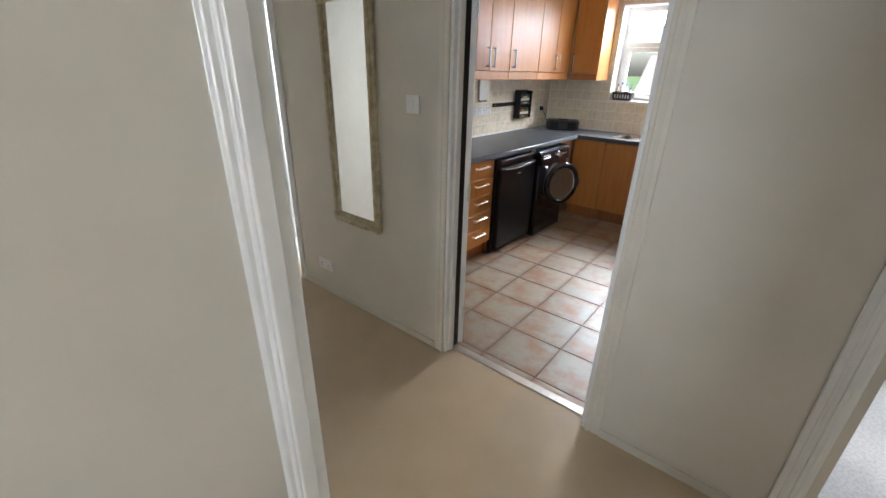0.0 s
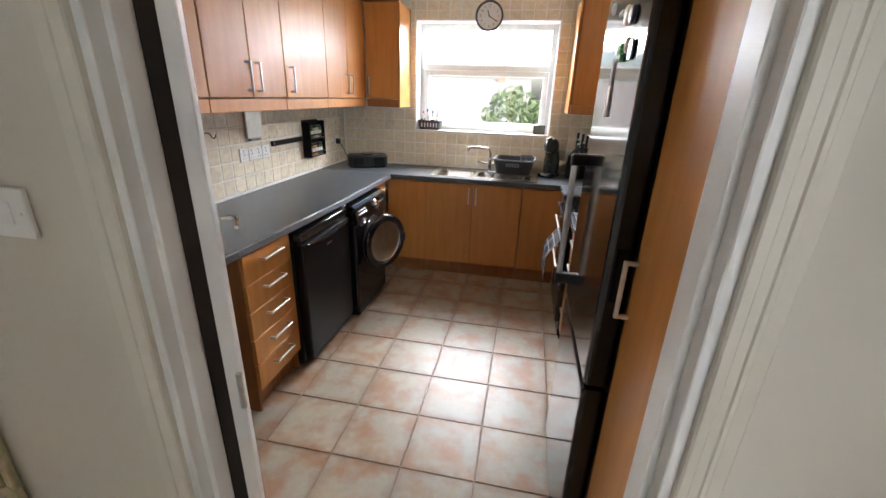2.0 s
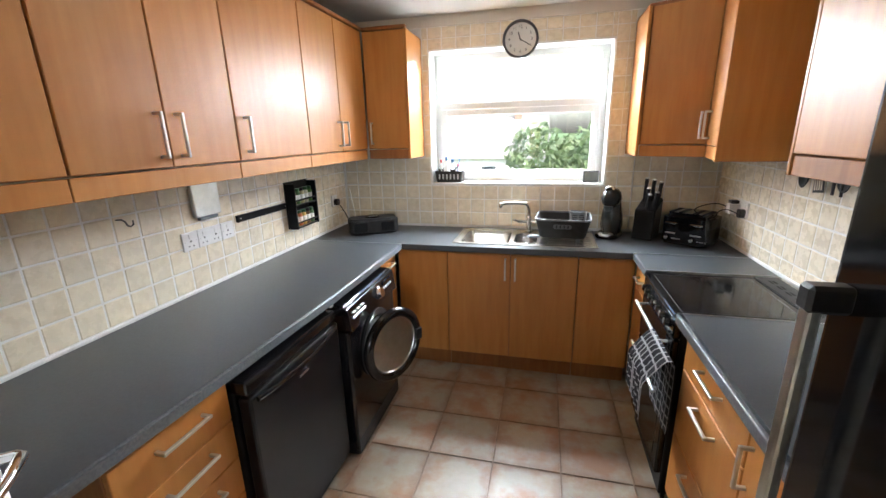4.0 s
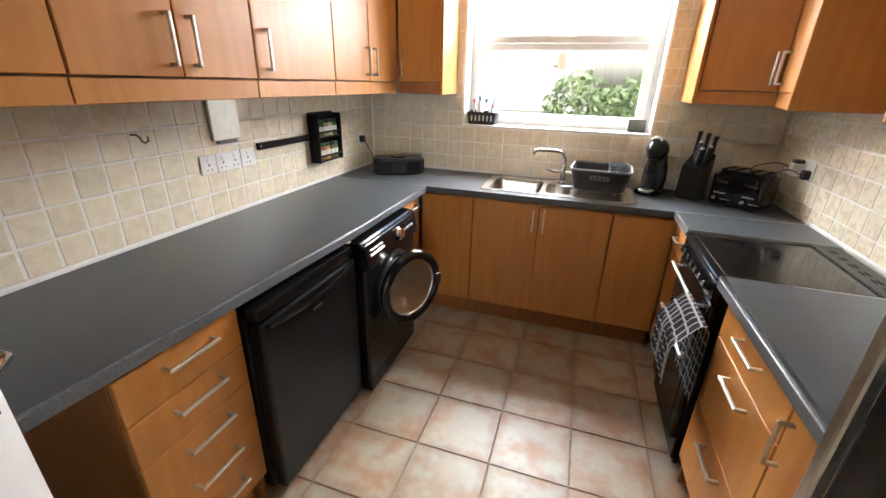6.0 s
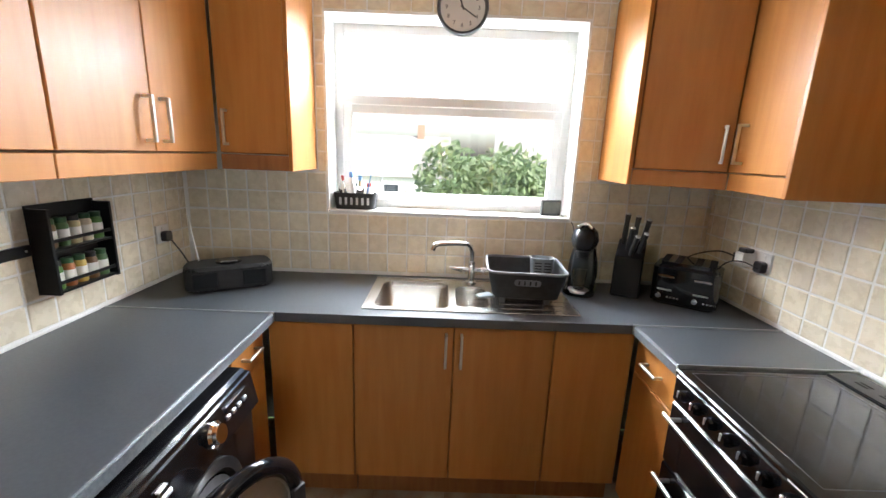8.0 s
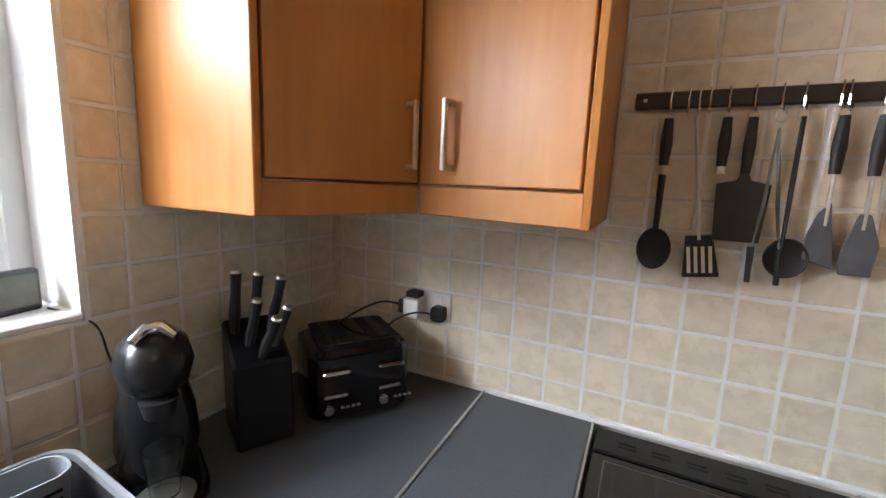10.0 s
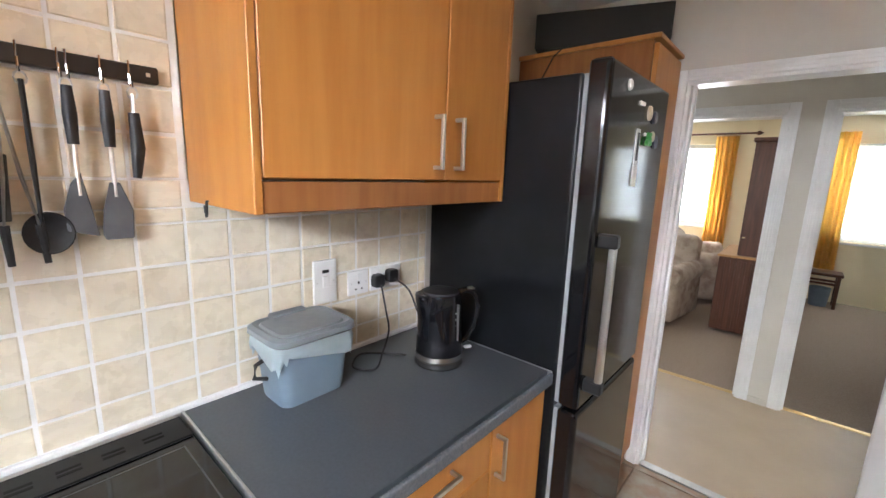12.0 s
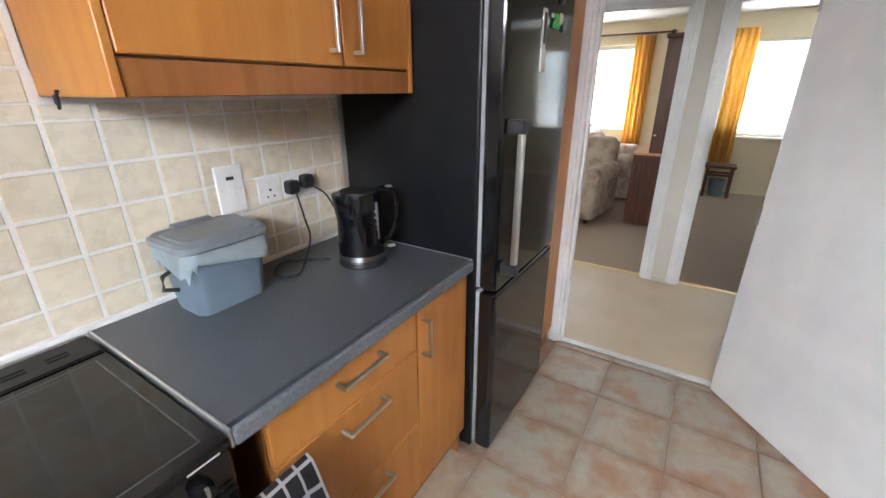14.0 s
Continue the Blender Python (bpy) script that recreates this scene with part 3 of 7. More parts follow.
def wall_cabinet(face, u0, u1, doors, depth, handles, z0=1.535, z1=2.285, pelmet=0.068, label="honey beech kitchen wall cabinet with steel bar handles", ends=(0, 0), group="wall cabinets"):
    """doors: edges along the wall; handles: for each door the u of its handle or None. ends: which sides get a panel."""
    c = thing("wall_cabinet", face_point(face, (u0 + u1) / 2, depth / 2, z0 - pelmet), label, "cabinet", group)
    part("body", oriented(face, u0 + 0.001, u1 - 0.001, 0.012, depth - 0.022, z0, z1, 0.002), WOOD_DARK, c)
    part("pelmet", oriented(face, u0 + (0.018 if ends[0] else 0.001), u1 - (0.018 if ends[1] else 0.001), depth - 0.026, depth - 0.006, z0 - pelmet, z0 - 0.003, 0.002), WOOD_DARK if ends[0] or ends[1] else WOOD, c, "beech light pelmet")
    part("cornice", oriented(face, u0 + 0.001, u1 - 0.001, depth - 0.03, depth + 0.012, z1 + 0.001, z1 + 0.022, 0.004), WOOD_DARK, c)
    if ends[0]:
        part("end_panel", oriented(face, u0 - 0.0, u0 + 0.017, 0.012, depth, z0 - pelmet, z1, 0.002), WOOD, c)
    if ends[1]:
        part("end_panel", oriented(face, u1 - 0.017, u1 + 0.0, 0.012, depth, z0 - pelmet, z1, 0.002), WOOD, c)
    for (a, b), h in zip(zip(doors, doors[1:]), handles):
        e0 = 0.019 if (ends[0] and a == u0) else 0.0022
        e1 = 0.019 if (ends[1] and b == u1) else 0.0022
        dr = part("door", oriented(face, a + e0, b - e1, depth - 0.020, depth, z0 + 0.003, z1 - 0.003, 0.0025), WOOD, c)
        if h is not None:
            bar_handle(dr, face_point(face, h, depth, z0 + 0.105), (0, 0, 1), 0.135, OUT[face])
    return c


def base_cabinet(face, u0, u1, depth, fronts, label, plinth=True, z1=0.87, ends=(0, 0), group="base cabinets", body_top=0.87):
    """fronts: (u0, u1, z0, z1, handle) with handle None or (u, z, 'v'|'h', length)."""
    c = thing("base_cabinet", face_point(face, (u0 + u1) / 2, depth / 2, 0), label, "cabinet", group)
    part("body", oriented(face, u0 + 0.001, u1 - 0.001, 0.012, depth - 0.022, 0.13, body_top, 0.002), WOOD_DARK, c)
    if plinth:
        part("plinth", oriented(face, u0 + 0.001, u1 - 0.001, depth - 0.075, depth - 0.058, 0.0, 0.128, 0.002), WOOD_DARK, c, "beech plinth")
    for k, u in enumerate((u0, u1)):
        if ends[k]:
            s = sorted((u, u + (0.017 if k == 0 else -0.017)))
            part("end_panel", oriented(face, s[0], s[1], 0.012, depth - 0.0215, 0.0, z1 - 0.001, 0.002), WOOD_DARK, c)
    for a, b, za, zb, h in fronts:
        n = "drawer_front" if zb - za < 0.3 else "door"
        f = part(n, oriented(face, a + 0.002, b - 0.002, depth - 0.020, depth, za + 0.002, zb - 0.002, 0.0025), WOOD, c)
        if h:
            u, z, way, ln = h
            bar_handle(f, face_point(face, u, depth, z), (0, 0, 1) if way == "v" else ALONG[face], ln, OUT[face])
    return c


# west side wall units, and one on the window wall
UD = 0.395
UZ = dict(z0=1.526, z1=2.275, pelmet=0.067)
wall_cabinet("W", -3.10, -2.282, (-3.10, -2.69, -2.282), UD, (-2.75, -2.63), **UZ)
wall_cabinet("W", -2.280, -1.637, (-2.280, -1.957, -1.637), UD, (-1.997, -1.917), **UZ)
wall_cabinet("W", -1.635, -1.097, (-1.635, -1.097), UD, (-1.585,), **UZ)
wall_cabinet("W", -1.095, -0.36, (-1.095, -0.735, -0.36), UD, (-0.775, -0.695), **UZ)
wall_cabinet("N", 0.397, 0.705, (0.397, 0.705), 0.350, (0.435,), ends=(0, 1), **UZ)
wall_cabinet("E", -2.354, -1.503, (-2.354, -2.046, -1.503), 0.375, (-2.090, -2.002), ends=(1, 1), **UZ)


def corner_cabinet():
    """A wall unit that turns the corner, with two doors meeting at an inner angle."""
    z0, z1, pl = 1.526, 2.275, 0.067
    c = thing("wall_cabinet", (2.55, -0.3, z0 - pl), "honey beech corner wall cabinet with two doors", "cabinet", "wall cabinets")
    a, b, d = Vector((2.14, -0.345)), Vector((2.464, -0.494)), Vector((2.389, -0.872))
    def inset(p, q, k):
        n = (q - p).normalized()
        return Vector((-n.y, n.x)) * k
    ia, ib = inset(a, b, 0.022), inset(b, d, 0.022)
    ol = [(2.142, -0.012), (2.142, -0.322), (b.x + 0.012, b.y + 0.028), (2.411, -0.868), (KX - 0.012, -0.868), (KX - 0.012, -0.012)]
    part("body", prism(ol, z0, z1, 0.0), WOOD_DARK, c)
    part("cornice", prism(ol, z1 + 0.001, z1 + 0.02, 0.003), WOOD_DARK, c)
    part("end_panel", box(2.135, 2.152, -0.352, -0.012, z0 - pl, z1, 0.002), WOOD, c)
    part("end_panel", box(2.384, KX - 0.012, -0.884, -0.868, z0 - pl, z1, 0.002), WOOD, c)

    def slab(p, q, za, zb, th, back=0.0, e=0.003):
        n = (q - p).normalized()
        k = Vector((-n.y, n.x))
        p2, q2 = p + n * e + k * back, q - n * e + k * back
        return prism([tuple(p2), tuple(q2), tuple(q2 + k * th), tuple(p2 + k * th)], za, zb, 0.002), n, k
    p0 = Vector((2.156, -0.350))
    for p, q, hu in ((p0, b, 0.90), (b, Vector((2.391, -0.864)), 0.24)):
        bm, n, k = slab(p, q, z0 + 0.003, z1 - 0.003, 0.019)
        dr = part("door", bm, WOOD, c)
        h = p + (q - p) * hu
        bar_handle(dr, (h.x, h.y, z0 + 0.105), (0, 0, 1), 0.135, (-k.x, -k.y, 0))
        bm, n, k = slab(p, q, z0 - pl, z0 - 0.002, 0.016, 0.006, -0.003)
        part("pelmet", bm, WOOD, c, "beech light pelmet")


corner_cabinet()

# base units
zs = (0.135, 0.285, 0.43, 0.575, 0.72, 0.865)
base_cabinet("W", -2.535, -2.150, 0.634, [(-2.535, -2.150, a, b, (-2.335, b - 0.048, "h", 0.155)) for a, b in zip(zs, zs[1:])], "honey beech five-drawer kitchen base unit", ends=(1, 1))
base_cabinet("W", -0.855, -0.605, 0.645, [(-0.855, -0.605, 0.72, 0.865, (-0.73, 0.80, "h", 0.10)), (-0.855, -0.605, 0.135, 0.72, None)], "narrow honey beech base unit beside the washing machine")
base_cabinet("N", 0.65, 0.999, 0.565, [(0.65, 0.999, 0.13, 0.865, None)], "honey beech corner panel under the worktop")
base_cabinet("N", 1.0, 1.834, 0.565, [(1.0, 1.417, 0.13, 0.865, (1.385, 0.765, "v", 0.135)), (1.417, 1.834, 0.13, 0.865, (1.449, 0.765, "v", 0.135))], "honey beech double sink base unit", body_top=0.69)
base_cabinet("N", 1.835, 2.165, 0.565, [(1.835, 2.165, 0.13, 0.865, None)], "honey beech corner base unit", body_top=0.69)
base_cabinet("E", -0.905, -0.60, 0.595, [(-0.905, -0.60, 0.72, 0.865, (-0.75, 0.80, "h", 0.10)), (-0.905, -0.60, 0.135, 0.72, None)], "narrow honey beech base unit beside the cooker")
base_cabinet("E", -2.035, -1.52, 0.595, [(-2.035, -1.52, 0.72, 0.865, (-1.785, 0.815, "h", 0.15)), (-2.035, -1.52, 0.43, 0.72, (-1.785, 0.668, "h", 0.15)), (-2.035, -1.52, 0.135, 0.43, (-1.785, 0.378, "h", 0.15))], "honey beech three-drawer base unit", ends=(0, 1))
base_cabinet("E", -2.350, -2.037, 0.595, [(-2.350, -2.037, 0.135, 0.865, (-2.065, 0.75, "v", 0.125))], "narrow honey beech base unit beside the fridge", ends=(1, 0))

# tall larder unit between the fridge and the doorway
lard = thing("larder_unit", (2.46, -3.15, 0), "tall honey beech larder unit beside the fridge freezer", "cabinet")
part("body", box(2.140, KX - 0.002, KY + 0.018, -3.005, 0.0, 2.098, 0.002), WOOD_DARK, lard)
dr = part("door", box(2.118, 2.138, KY + 0.020, -3.007, 0.10, 2.085, 0.003), WOOD, lard)
bar_handle(dr, (2.118, -3.030, 1.132), (0, 0, 1), 0.145, (-1, 0, 0))
part("top_panel", box(2.110, KX - 0.003, KY + 0.013, -2.99, 2.099, 2.118, 0.003), WOOD, lard)


# ---- worktops ----
wt = thing("worktop", (0.35, -1.6, 0.871), "dark grey laminate worktop with rounded front edge", "worktop", "worktops")
FRONT = ((0.688, -0.592), (0.686, -1.50), (0.630, -2.72))
part("top", prism([(0.012, -0.592), (0.012, -2.72)] + [(x - 0.010, y) for x, y in FRONT[::-1]], 0.871, 0.910, 0.0), WORKTOP, wt)
bm = None
for (xa, ya), (xb, yb) in zip(FRONT, FRONT[1:]):
    bm = prism([(xa - 0.0098, ya), (xb - 0.0098, yb), (xb, yb), (xa, ya)], 0.872, 0.9095, 0.0, bm)
    bmesh.ops.bevel(bm, geom=[e for e in bm.edges if all(v.co.x > 0.6 and abs(v.co.z - 0.9095) < 1e-5 for v in e.verts) and abs(e.verts[0].co.y - e.verts[1].co.y) > 0.3 and min(abs(v.co.x - x) for v in e.verts for x, y in FRONT) < 1e-4], offset=0.006, segments=3, affect="EDGES")
part("front_edge", bm, WORK_EDGE, wt, "rolled front edge with its highlight as paler grey")
part("end_strip", box(0.012, 0.688, -0.592, -0.584, 0.872, 0.9125, 0.001), STRIP, wt, "aluminium joint strip")

wt2 = thing("worktop", (1.38, -0.3, 0.871), "dark grey laminate worktop under the window with cut-out for the sink", "worktop", "worktops")
SX0, SX1, SY0, SY1 = 1.03, 1.945, -0.50, -0.075
for a in ((0.012, SX0 + 0.012, -0.583, -0.012), (SX1 - 0.012, KX - 0.012, -0.583, -0.012), (SX0 + 0.012, SX1 - 0.012, -0.583, SY0 + 0.012), (SX0 + 0.012, SX1 - 0.012, SY1 - 0.012, -0.012)):
    part("top_section", box(*a, 0.871, 0.9095), WORKTOP, wt2)

wt3 = thing("worktop", (2.45, -0.75, 0.871), "short dark grey laminate worktop beside the cooker", "worktop", "worktops")
part("top", box(2.142, KX - 0.012, -0.902, -0.592, 0.871, 0.912, 0.006, seg=2), WORKTOP, wt3)
part("front_edge", box(2.138, 2.1418, -0.901, -0.593, 0.873, 0.907, 0.0015), WORK_EDGE, wt3, "rolled front edge with its highlight as paler grey")
part("end_strip", box(2.138, KX - 0.012, -0.592, -0.584, 0.872, 0.9145, 0.001), STRIP, wt3, "aluminium joint strip")
part("end_strip", box(2.138, KX - 0.012, -0.908, -0.902, 0.872, 0.9145, 0.001), STRIP, wt3, "aluminium joint strip")
wt4 = thing("worktop", (2.45, -1.9, 0.871), "dark grey laminate worktop between cooker and fridge", "worktop", "worktops")
bm = box(2.142, KX - 0.012, -2.347, -1.447, 0.871, 0.912)
bmesh.ops.bevel(bm, geom=[e for e in bm.edges if all(abs(v.co.x - 2.142) < 1e-4 for v in e.verts) and abs(e.verts[0].co.z - e.verts[1].co.z) < 1e-4], offset=0.014, segments=4, affect="EDGES")
part("top", bm, WORKTOP, wt4, smooth=True)
part("front_edge", box(2.132, 2.147, -2.346, -1.448, 0.872, 0.9115, 0.006, seg=3), WORK_EDGE, wt4, "rolled front edge with its highlight as paler grey")
part("end_strip", box(2.138, KX - 0.012, -1.447, -1.441, 0.872, 0.9145, 0.001), STRIP, wt4, "aluminium joint strip")
part("end_strip", box(2.142, KX - 0.012, -2.354, -2.347, 0.872, 0.9135, 0.001), STRIP, wt4, "aluminium joint strip")

# ---- kitchen door leaf ----
leaf = thing("door_leaf", (1.262, KY + 0.023, 0), "white painted flush kitchen door standing open", "door", kind="structure", rz=130.3)
lf = part("leaf", box(0.0, 0.855, 0.0, 0.036, 0.008, 1.985, 0.003), WHITE_GLOSS, leaf, local=True)
for sy, o in ((0.036, 1), (0.0, -1)):
    bm = box(0.786, 0.824, min(sy, sy + o * 0.006), max(sy, sy + o * 0.006), 1.00, 1.17, 0.002)
    tube([(0.805, sy + o * 0.004, 1.12), (0.805, sy + o * 0.048, 1.12), (0.798, sy + o * 0.056, 1.12), (0.746, sy + o * 0.058, 1.118), (0.696, sy + o * 0.052, 1.112)], [0.010, 0.009, 0.010, 0.009, 0.008], 10, bm)
    part("lever_handle", bm, CHROME, leaf, "chrome lever handle on a backplate", local=True, smooth=True)
for z in (0.22, 0.95, 1.78):
    part("hinge", tube([(-0.006, 0.004, z - 0.045), (-0.006, 0.004, z + 0.045)], 0.007, 8), STEEL, leaf, local=True, smooth=True)

# ---- fridge freezer ----
fr = thing("fridge_freezer", (2.45, -2.66, 0), "tall black fridge freezer with long steel handle", "fridge freezer")
FY0, FY1 = -2.985, -2.362
SEAL_GREY = material("grey_seal_rubber", (0.30, 0.31, 0.32), (0.36, 0.37, 0.38), scale=20, rough=0.6)
part("body", box(2.135, KX - 0.03, FY0, FY1, 0.035, 1.852, 0.008, seg=2), BLACK_SATIN, fr)
part("door", box(2.052, 2.122, FY0, FY1, 0.795, 1.888, 0.016, seg=3), BLACK_GLOSS, fr)
part("door", box(2.052, 2.122, FY0, FY1, 0.055, 0.785, 0.016, seg=3), BLACK_GLOSS, fr)
part("seal", box(2.121, 2.136, FY0 + 0.10, FY1 - 0.012, 0.80, 1.850), SEAL_GREY, fr, "pale rubber door seal")
part("seal", box(2.121, 2.136, FY0 + 0.10, FY1 - 0.012, 0.06, 0.78), SEAL_GREY, fr, "pale rubber door seal")
hy = FY1 - 0.045
hd = part("handle", box(1.998, 2.020, hy - 0.013, hy + 0.013, 0.872, 1.372, 0.006, seg=2), STEEL, fr, "long brushed steel door handle")
for z in (0.884, 1.362):
    part("bracket", box(1.994, 2.056, hy - 0.017, hy + 0.017, z - 0.022, z + 0.022, 0.006), BLACK_PLASTIC, hd, "black handle bracket")
for x in (2.2, 2.62):
    for y in (FY0 + 0.05, FY1 - 0.05):
        part("foot", lathe([(0.02, 0.0), (0.022, 0.01), (0.014, 0.014), (0.014, 0.036)], (x, y, 0), 12), BLACK_PLASTIC, fr)
RED = material("magnet_red", (0.35, 0.04, 0.03), rough=0.35)
GREEN = material("magnet_green", (0.05, 0.36, 0.06), (0.08, 0.42, 0.09), scale=40, rough=0.3)
IVORY = material("magnet_ivory", (0.70, 0.62, 0.48), (0.62, 0.52, 0.38), scale=40, rough=0.4)
BLUEBLK = material("magnet_navy", (0.03, 0.035, 0.06), (0.06, 0.07, 0.11), scale=40, rough=0.3)
PAPER = material("paper_white", (0.78, 0.77, 0.74), (0.84, 0.83, 0.80), scale=20, rough=0.7)


def magnet(y, z, w, h, mat_, shape, label):
    m = thing("fridge_magnet", (2.051, y, z), label, "magnet", "magnets on the fridge")
    if shape == "round":
        bm = lathe([(w / 2, 0.0), (w / 2, 0.005), (w / 2 - 0.004, 0.009), (0.0, 0.010)], (0, 0, 0), 20)
        bm.transform(Matrix.Diagonal((1, h / w, 1, 1)))
    elif shape == "frog":
        bm = lathe([(0.0, 0), (w * 0.30, 0.002), (w * 0.28, 0.012), (0.0, 0.018)], (0, 0, 0), 14)
        for sx in (-1, 1):
            lathe([(0.0, 0), (w * 0.2, 0.002), (w * 0.16, 0.012), (0.0, 0.014)], (sx * w * 0.30, -h * 0.25, 0), 12, bm)
            lathe([(0.0, 0), (w * 0.14, 0.002), (w * 0.12, 0.012), (0.0, 0.014)], (sx * w * 0.22, h * 0.32, 0), 10, bm)
    else:
        bm = prism(rounded(w, h, min(w, h) * 0.3), 0, 0.006, 0.0015)
    bm.transform(Matrix(((0, 0, -1, 0), (-1, 0, 0, 0), (0, 1, 0, 0), (0, 0, 0, 1))))
    part("face", bm, mat_, m, local=True, smooth=True)


magnet(-2.752, 1.690, 0.054, 0.050, GREEN, "frog", "green frog shaped fridge magnet")
magnet(-2.805, 1.703, 0.032, 0.038, IVORY, "round", "ivory round fridge magnet")
magnet(-2.853, 1.688, 0.046, 0.046, BLUEBLK, "square", "dark navy square fridge magnet")
magnet(-2.742, 1.778, 0.040, 0.050, IVORY, "round", "ivory oval fridge magnet")
magnet(-2.808, 1.770, 0.044, 0.044, BLUEBLK, "round", "dark blue round fridge magnet")
magnet(-2.652, 1.798, 0.052, 0.012, PAPER, "square", "pale narrow bar fridge magnet")
magnet(-2.512, 1.833, 0.030, 0.034, PAPER, "round", "small pale round fridge magnet")
magnet(-2.716, 1.704, 0.014, 0.012, PAPER, "square", "small white fridge magnet")
lp = thing("hanging_list_pad", (2.05, -2.648, 1.53), "narrow magnetic list pad with white lower sheet on the fridge", "notepad")
part("clip", box(2.0475, 2.052, -2.664, -2.632, 1.598, 1.716, 0.001), STEEL, lp, "grey metal holder strip")
part("slot", box(2.0465, 2.0482, -2.658, -2.638, 1.612, 1.704), BLACK_PLASTIC, lp)
part("sheet", box(2.0460, 2.0518, -2.667, -2.629, 1.525, 1.5975, 0.0005), PAPER, lp, "white paper sheet")

bx = thing("storage_box", (2.42, -3.155, 2.119), "dark brown flat box lying on top of the larder unit", "box", rz=20)
DARK_BOX = material("dark_box", (0.008, 0.0055, 0.005), (0.012, 0.009, 0.008), scale=6, rough=0.6, bump=0.05, bump_scale=80)
part("body", box(-0.285, 0.285, -0.07, 0.10, 0.012, 0.162, 0.004), DARK_BOX, bx, local=True)
for x in (-0.2, 0.2):
    part("foot", box(x - 0.04, x + 0.04, -0.06, 0.09, 0.0, 0.013), BLACK_PLASTIC, bx, local=True)
cb = thing("fridge_cable", (2.6, -3.0, 1.86), "thin black cable hanging in front of the larder top", "cable")
part("cord", tube([(2.52, -2.988, 2.122), (2.56, -2.982, 2.09), (2.62, -2.985, 1.99), (2.66, -2.98, 1.87), (2.67, -2.96, 1.856)], 0.003, 6), BLACK_PLASTIC, cb, smooth=True)

# ---- under-counter fridge ----
ug = thing("under_counter_fridge", (0.35, -1.83, 0), "black under-counter fridge with moulded top handle", "fridge")
UY0, UY1 = -2.135, -1.535
part("body", box(0.06, 0.640, UY0, UY1, 0.03, 0.848, 0.008, seg=2), BLACK_SATIN, ug)
ud = part("door", box(0.648, 0.700, UY0, UY1, 0.055, 0.788, 0.010, seg=2), BLACK_SATIN, ug)
part("top_rail", box(0.60, 0.694, UY0, UY1, 0.798, 0.848, 0.010, seg=2), BLACK_GLOSS, ug)
n = 14
bm = tube([(0.706 + 0.012 * math.sin(math.pi * i / n), UY0 + 0.03 + (UY1 - UY0 - 0.06) * i / n, 0.775 - 0.016 * math.sin(math.pi * i / n)) for i in range(n + 1)], 0.009, 8)
part("handle", bm, BLACK_GLOSS, ud, "glossy black curved handle lip", smooth=True)
part("badge", box(0.700, 0.7015, -1.86, -1.80, 0.70, 0.708), STEEL, ud, "small silver badge")
for y in (UY0 + 0.04, UY1 - 0.04):
    part("foot", lathe([(0.02, 0), (0.02, 0.03)], (0.6, y, 0), 12), BLACK_PLASTIC, ug)

# ---- washing machine, its door ajar ----
wm = thing("washing_machine", (0.4, -1.2, 0), "glossy black front-loading washing machine with its door open", "washing machine")
WY0, WY1, WF = -1.505, -0.905, 0.735
part("body", box(0.13, WF, WY0, WY1, 0.012, 0.715, 0.012, seg=2), BLACK_GLOSS, wm)
bm = prism([(0.0, 0.0), (0.035, 0.0), (0.012, 0.115), (-0.03, 0.125), (-0.03, 0.0)], WY0, WY1, 0.004)
bm.transform(Matrix(((1, 0, 0, WF - 0.012), (0, 0, 1, 0), (0, 1, 0, 0.722), (0, 0, 0, 1))))
pn = part("control_panel", bm, BLACK_GLOSS, wm)
part("top", box(0.13, WF - 0.015, WY0, WY1, 0.716, 0.850, 0.008), BLACK_GLOSS, wm)
wcy = (WY0 + WY1) / 2
k = lathe([(0.036, 0.0), (0.036, 0.010), (0.028, 0.016), (0.026, 0.028), (0.0, 0.030)], (0, 0, 0), 24)
k.transform(Matrix.Translation((WF + 0.009, wcy + 0.05, 0.785)) @ Matrix.Rotation(radians(78), 4, "Y"))
part("knob", k, CHROME, pn, "chrome ringed programme dial", smooth=True)
part("drawer_handle", box(WF + 0.012, WF + 0.020, WY0 + 0.03, WY0 + 0.17, 0.775, 0.790, 0.003), STEEL, pn, "silver detergent drawer edge")
for i in range(4):
    y = wcy + 0.13 + 0.032 * i
    part("button", box(WF + 0.004, WF + 0.016, y - 0.010, y + 0.010, 0.776, 0.790, 0.002), STEEL, pn, "small silver button")
part("display", box(WF + 0.004, WF + 0.013, wcy + 0.125, wcy + 0.24, 0.800, 0.818, 0.001), BLACK_GLASS, pn)
for i in range(3):
    part("print_mark", box(WF + 0.006, WF + 0.0155, WY0 + 0.04 + i * 0.045, WY0 + 0.07 + i * 0.045, 0.803, 0.807), WHITE_PLASTIC, pn)
# drum mouth
m90 = Matrix.Rotation(radians(90), 4, "Y")
bm = lathe([(0.185, 0.0), (0.185, 0.012), (0.155, 0.012), (0.140, -0.001)], (0, 0, 0), 40)
bm.transform(Matrix.Translation((WF, wcy, 0.520)) @ m90)
part("drum_rim", bm, BLACK_PLASTIC, wm, smooth=True)
RUBBER = material("grey_rubber", (0.05, 0.05, 0.055), (0.08, 0.08, 0.085), scale=20, rough=0.6)
bm = lathe([(0.138, 0.003), (0.10, 0.006), (0.0, 0.006)], (0, 0, 0), 32)
bm.transform(Matrix.Translation((WF, wcy, 0.520)) @ m90)
part("gasket", bm, RUBBER, wm, smooth=True)
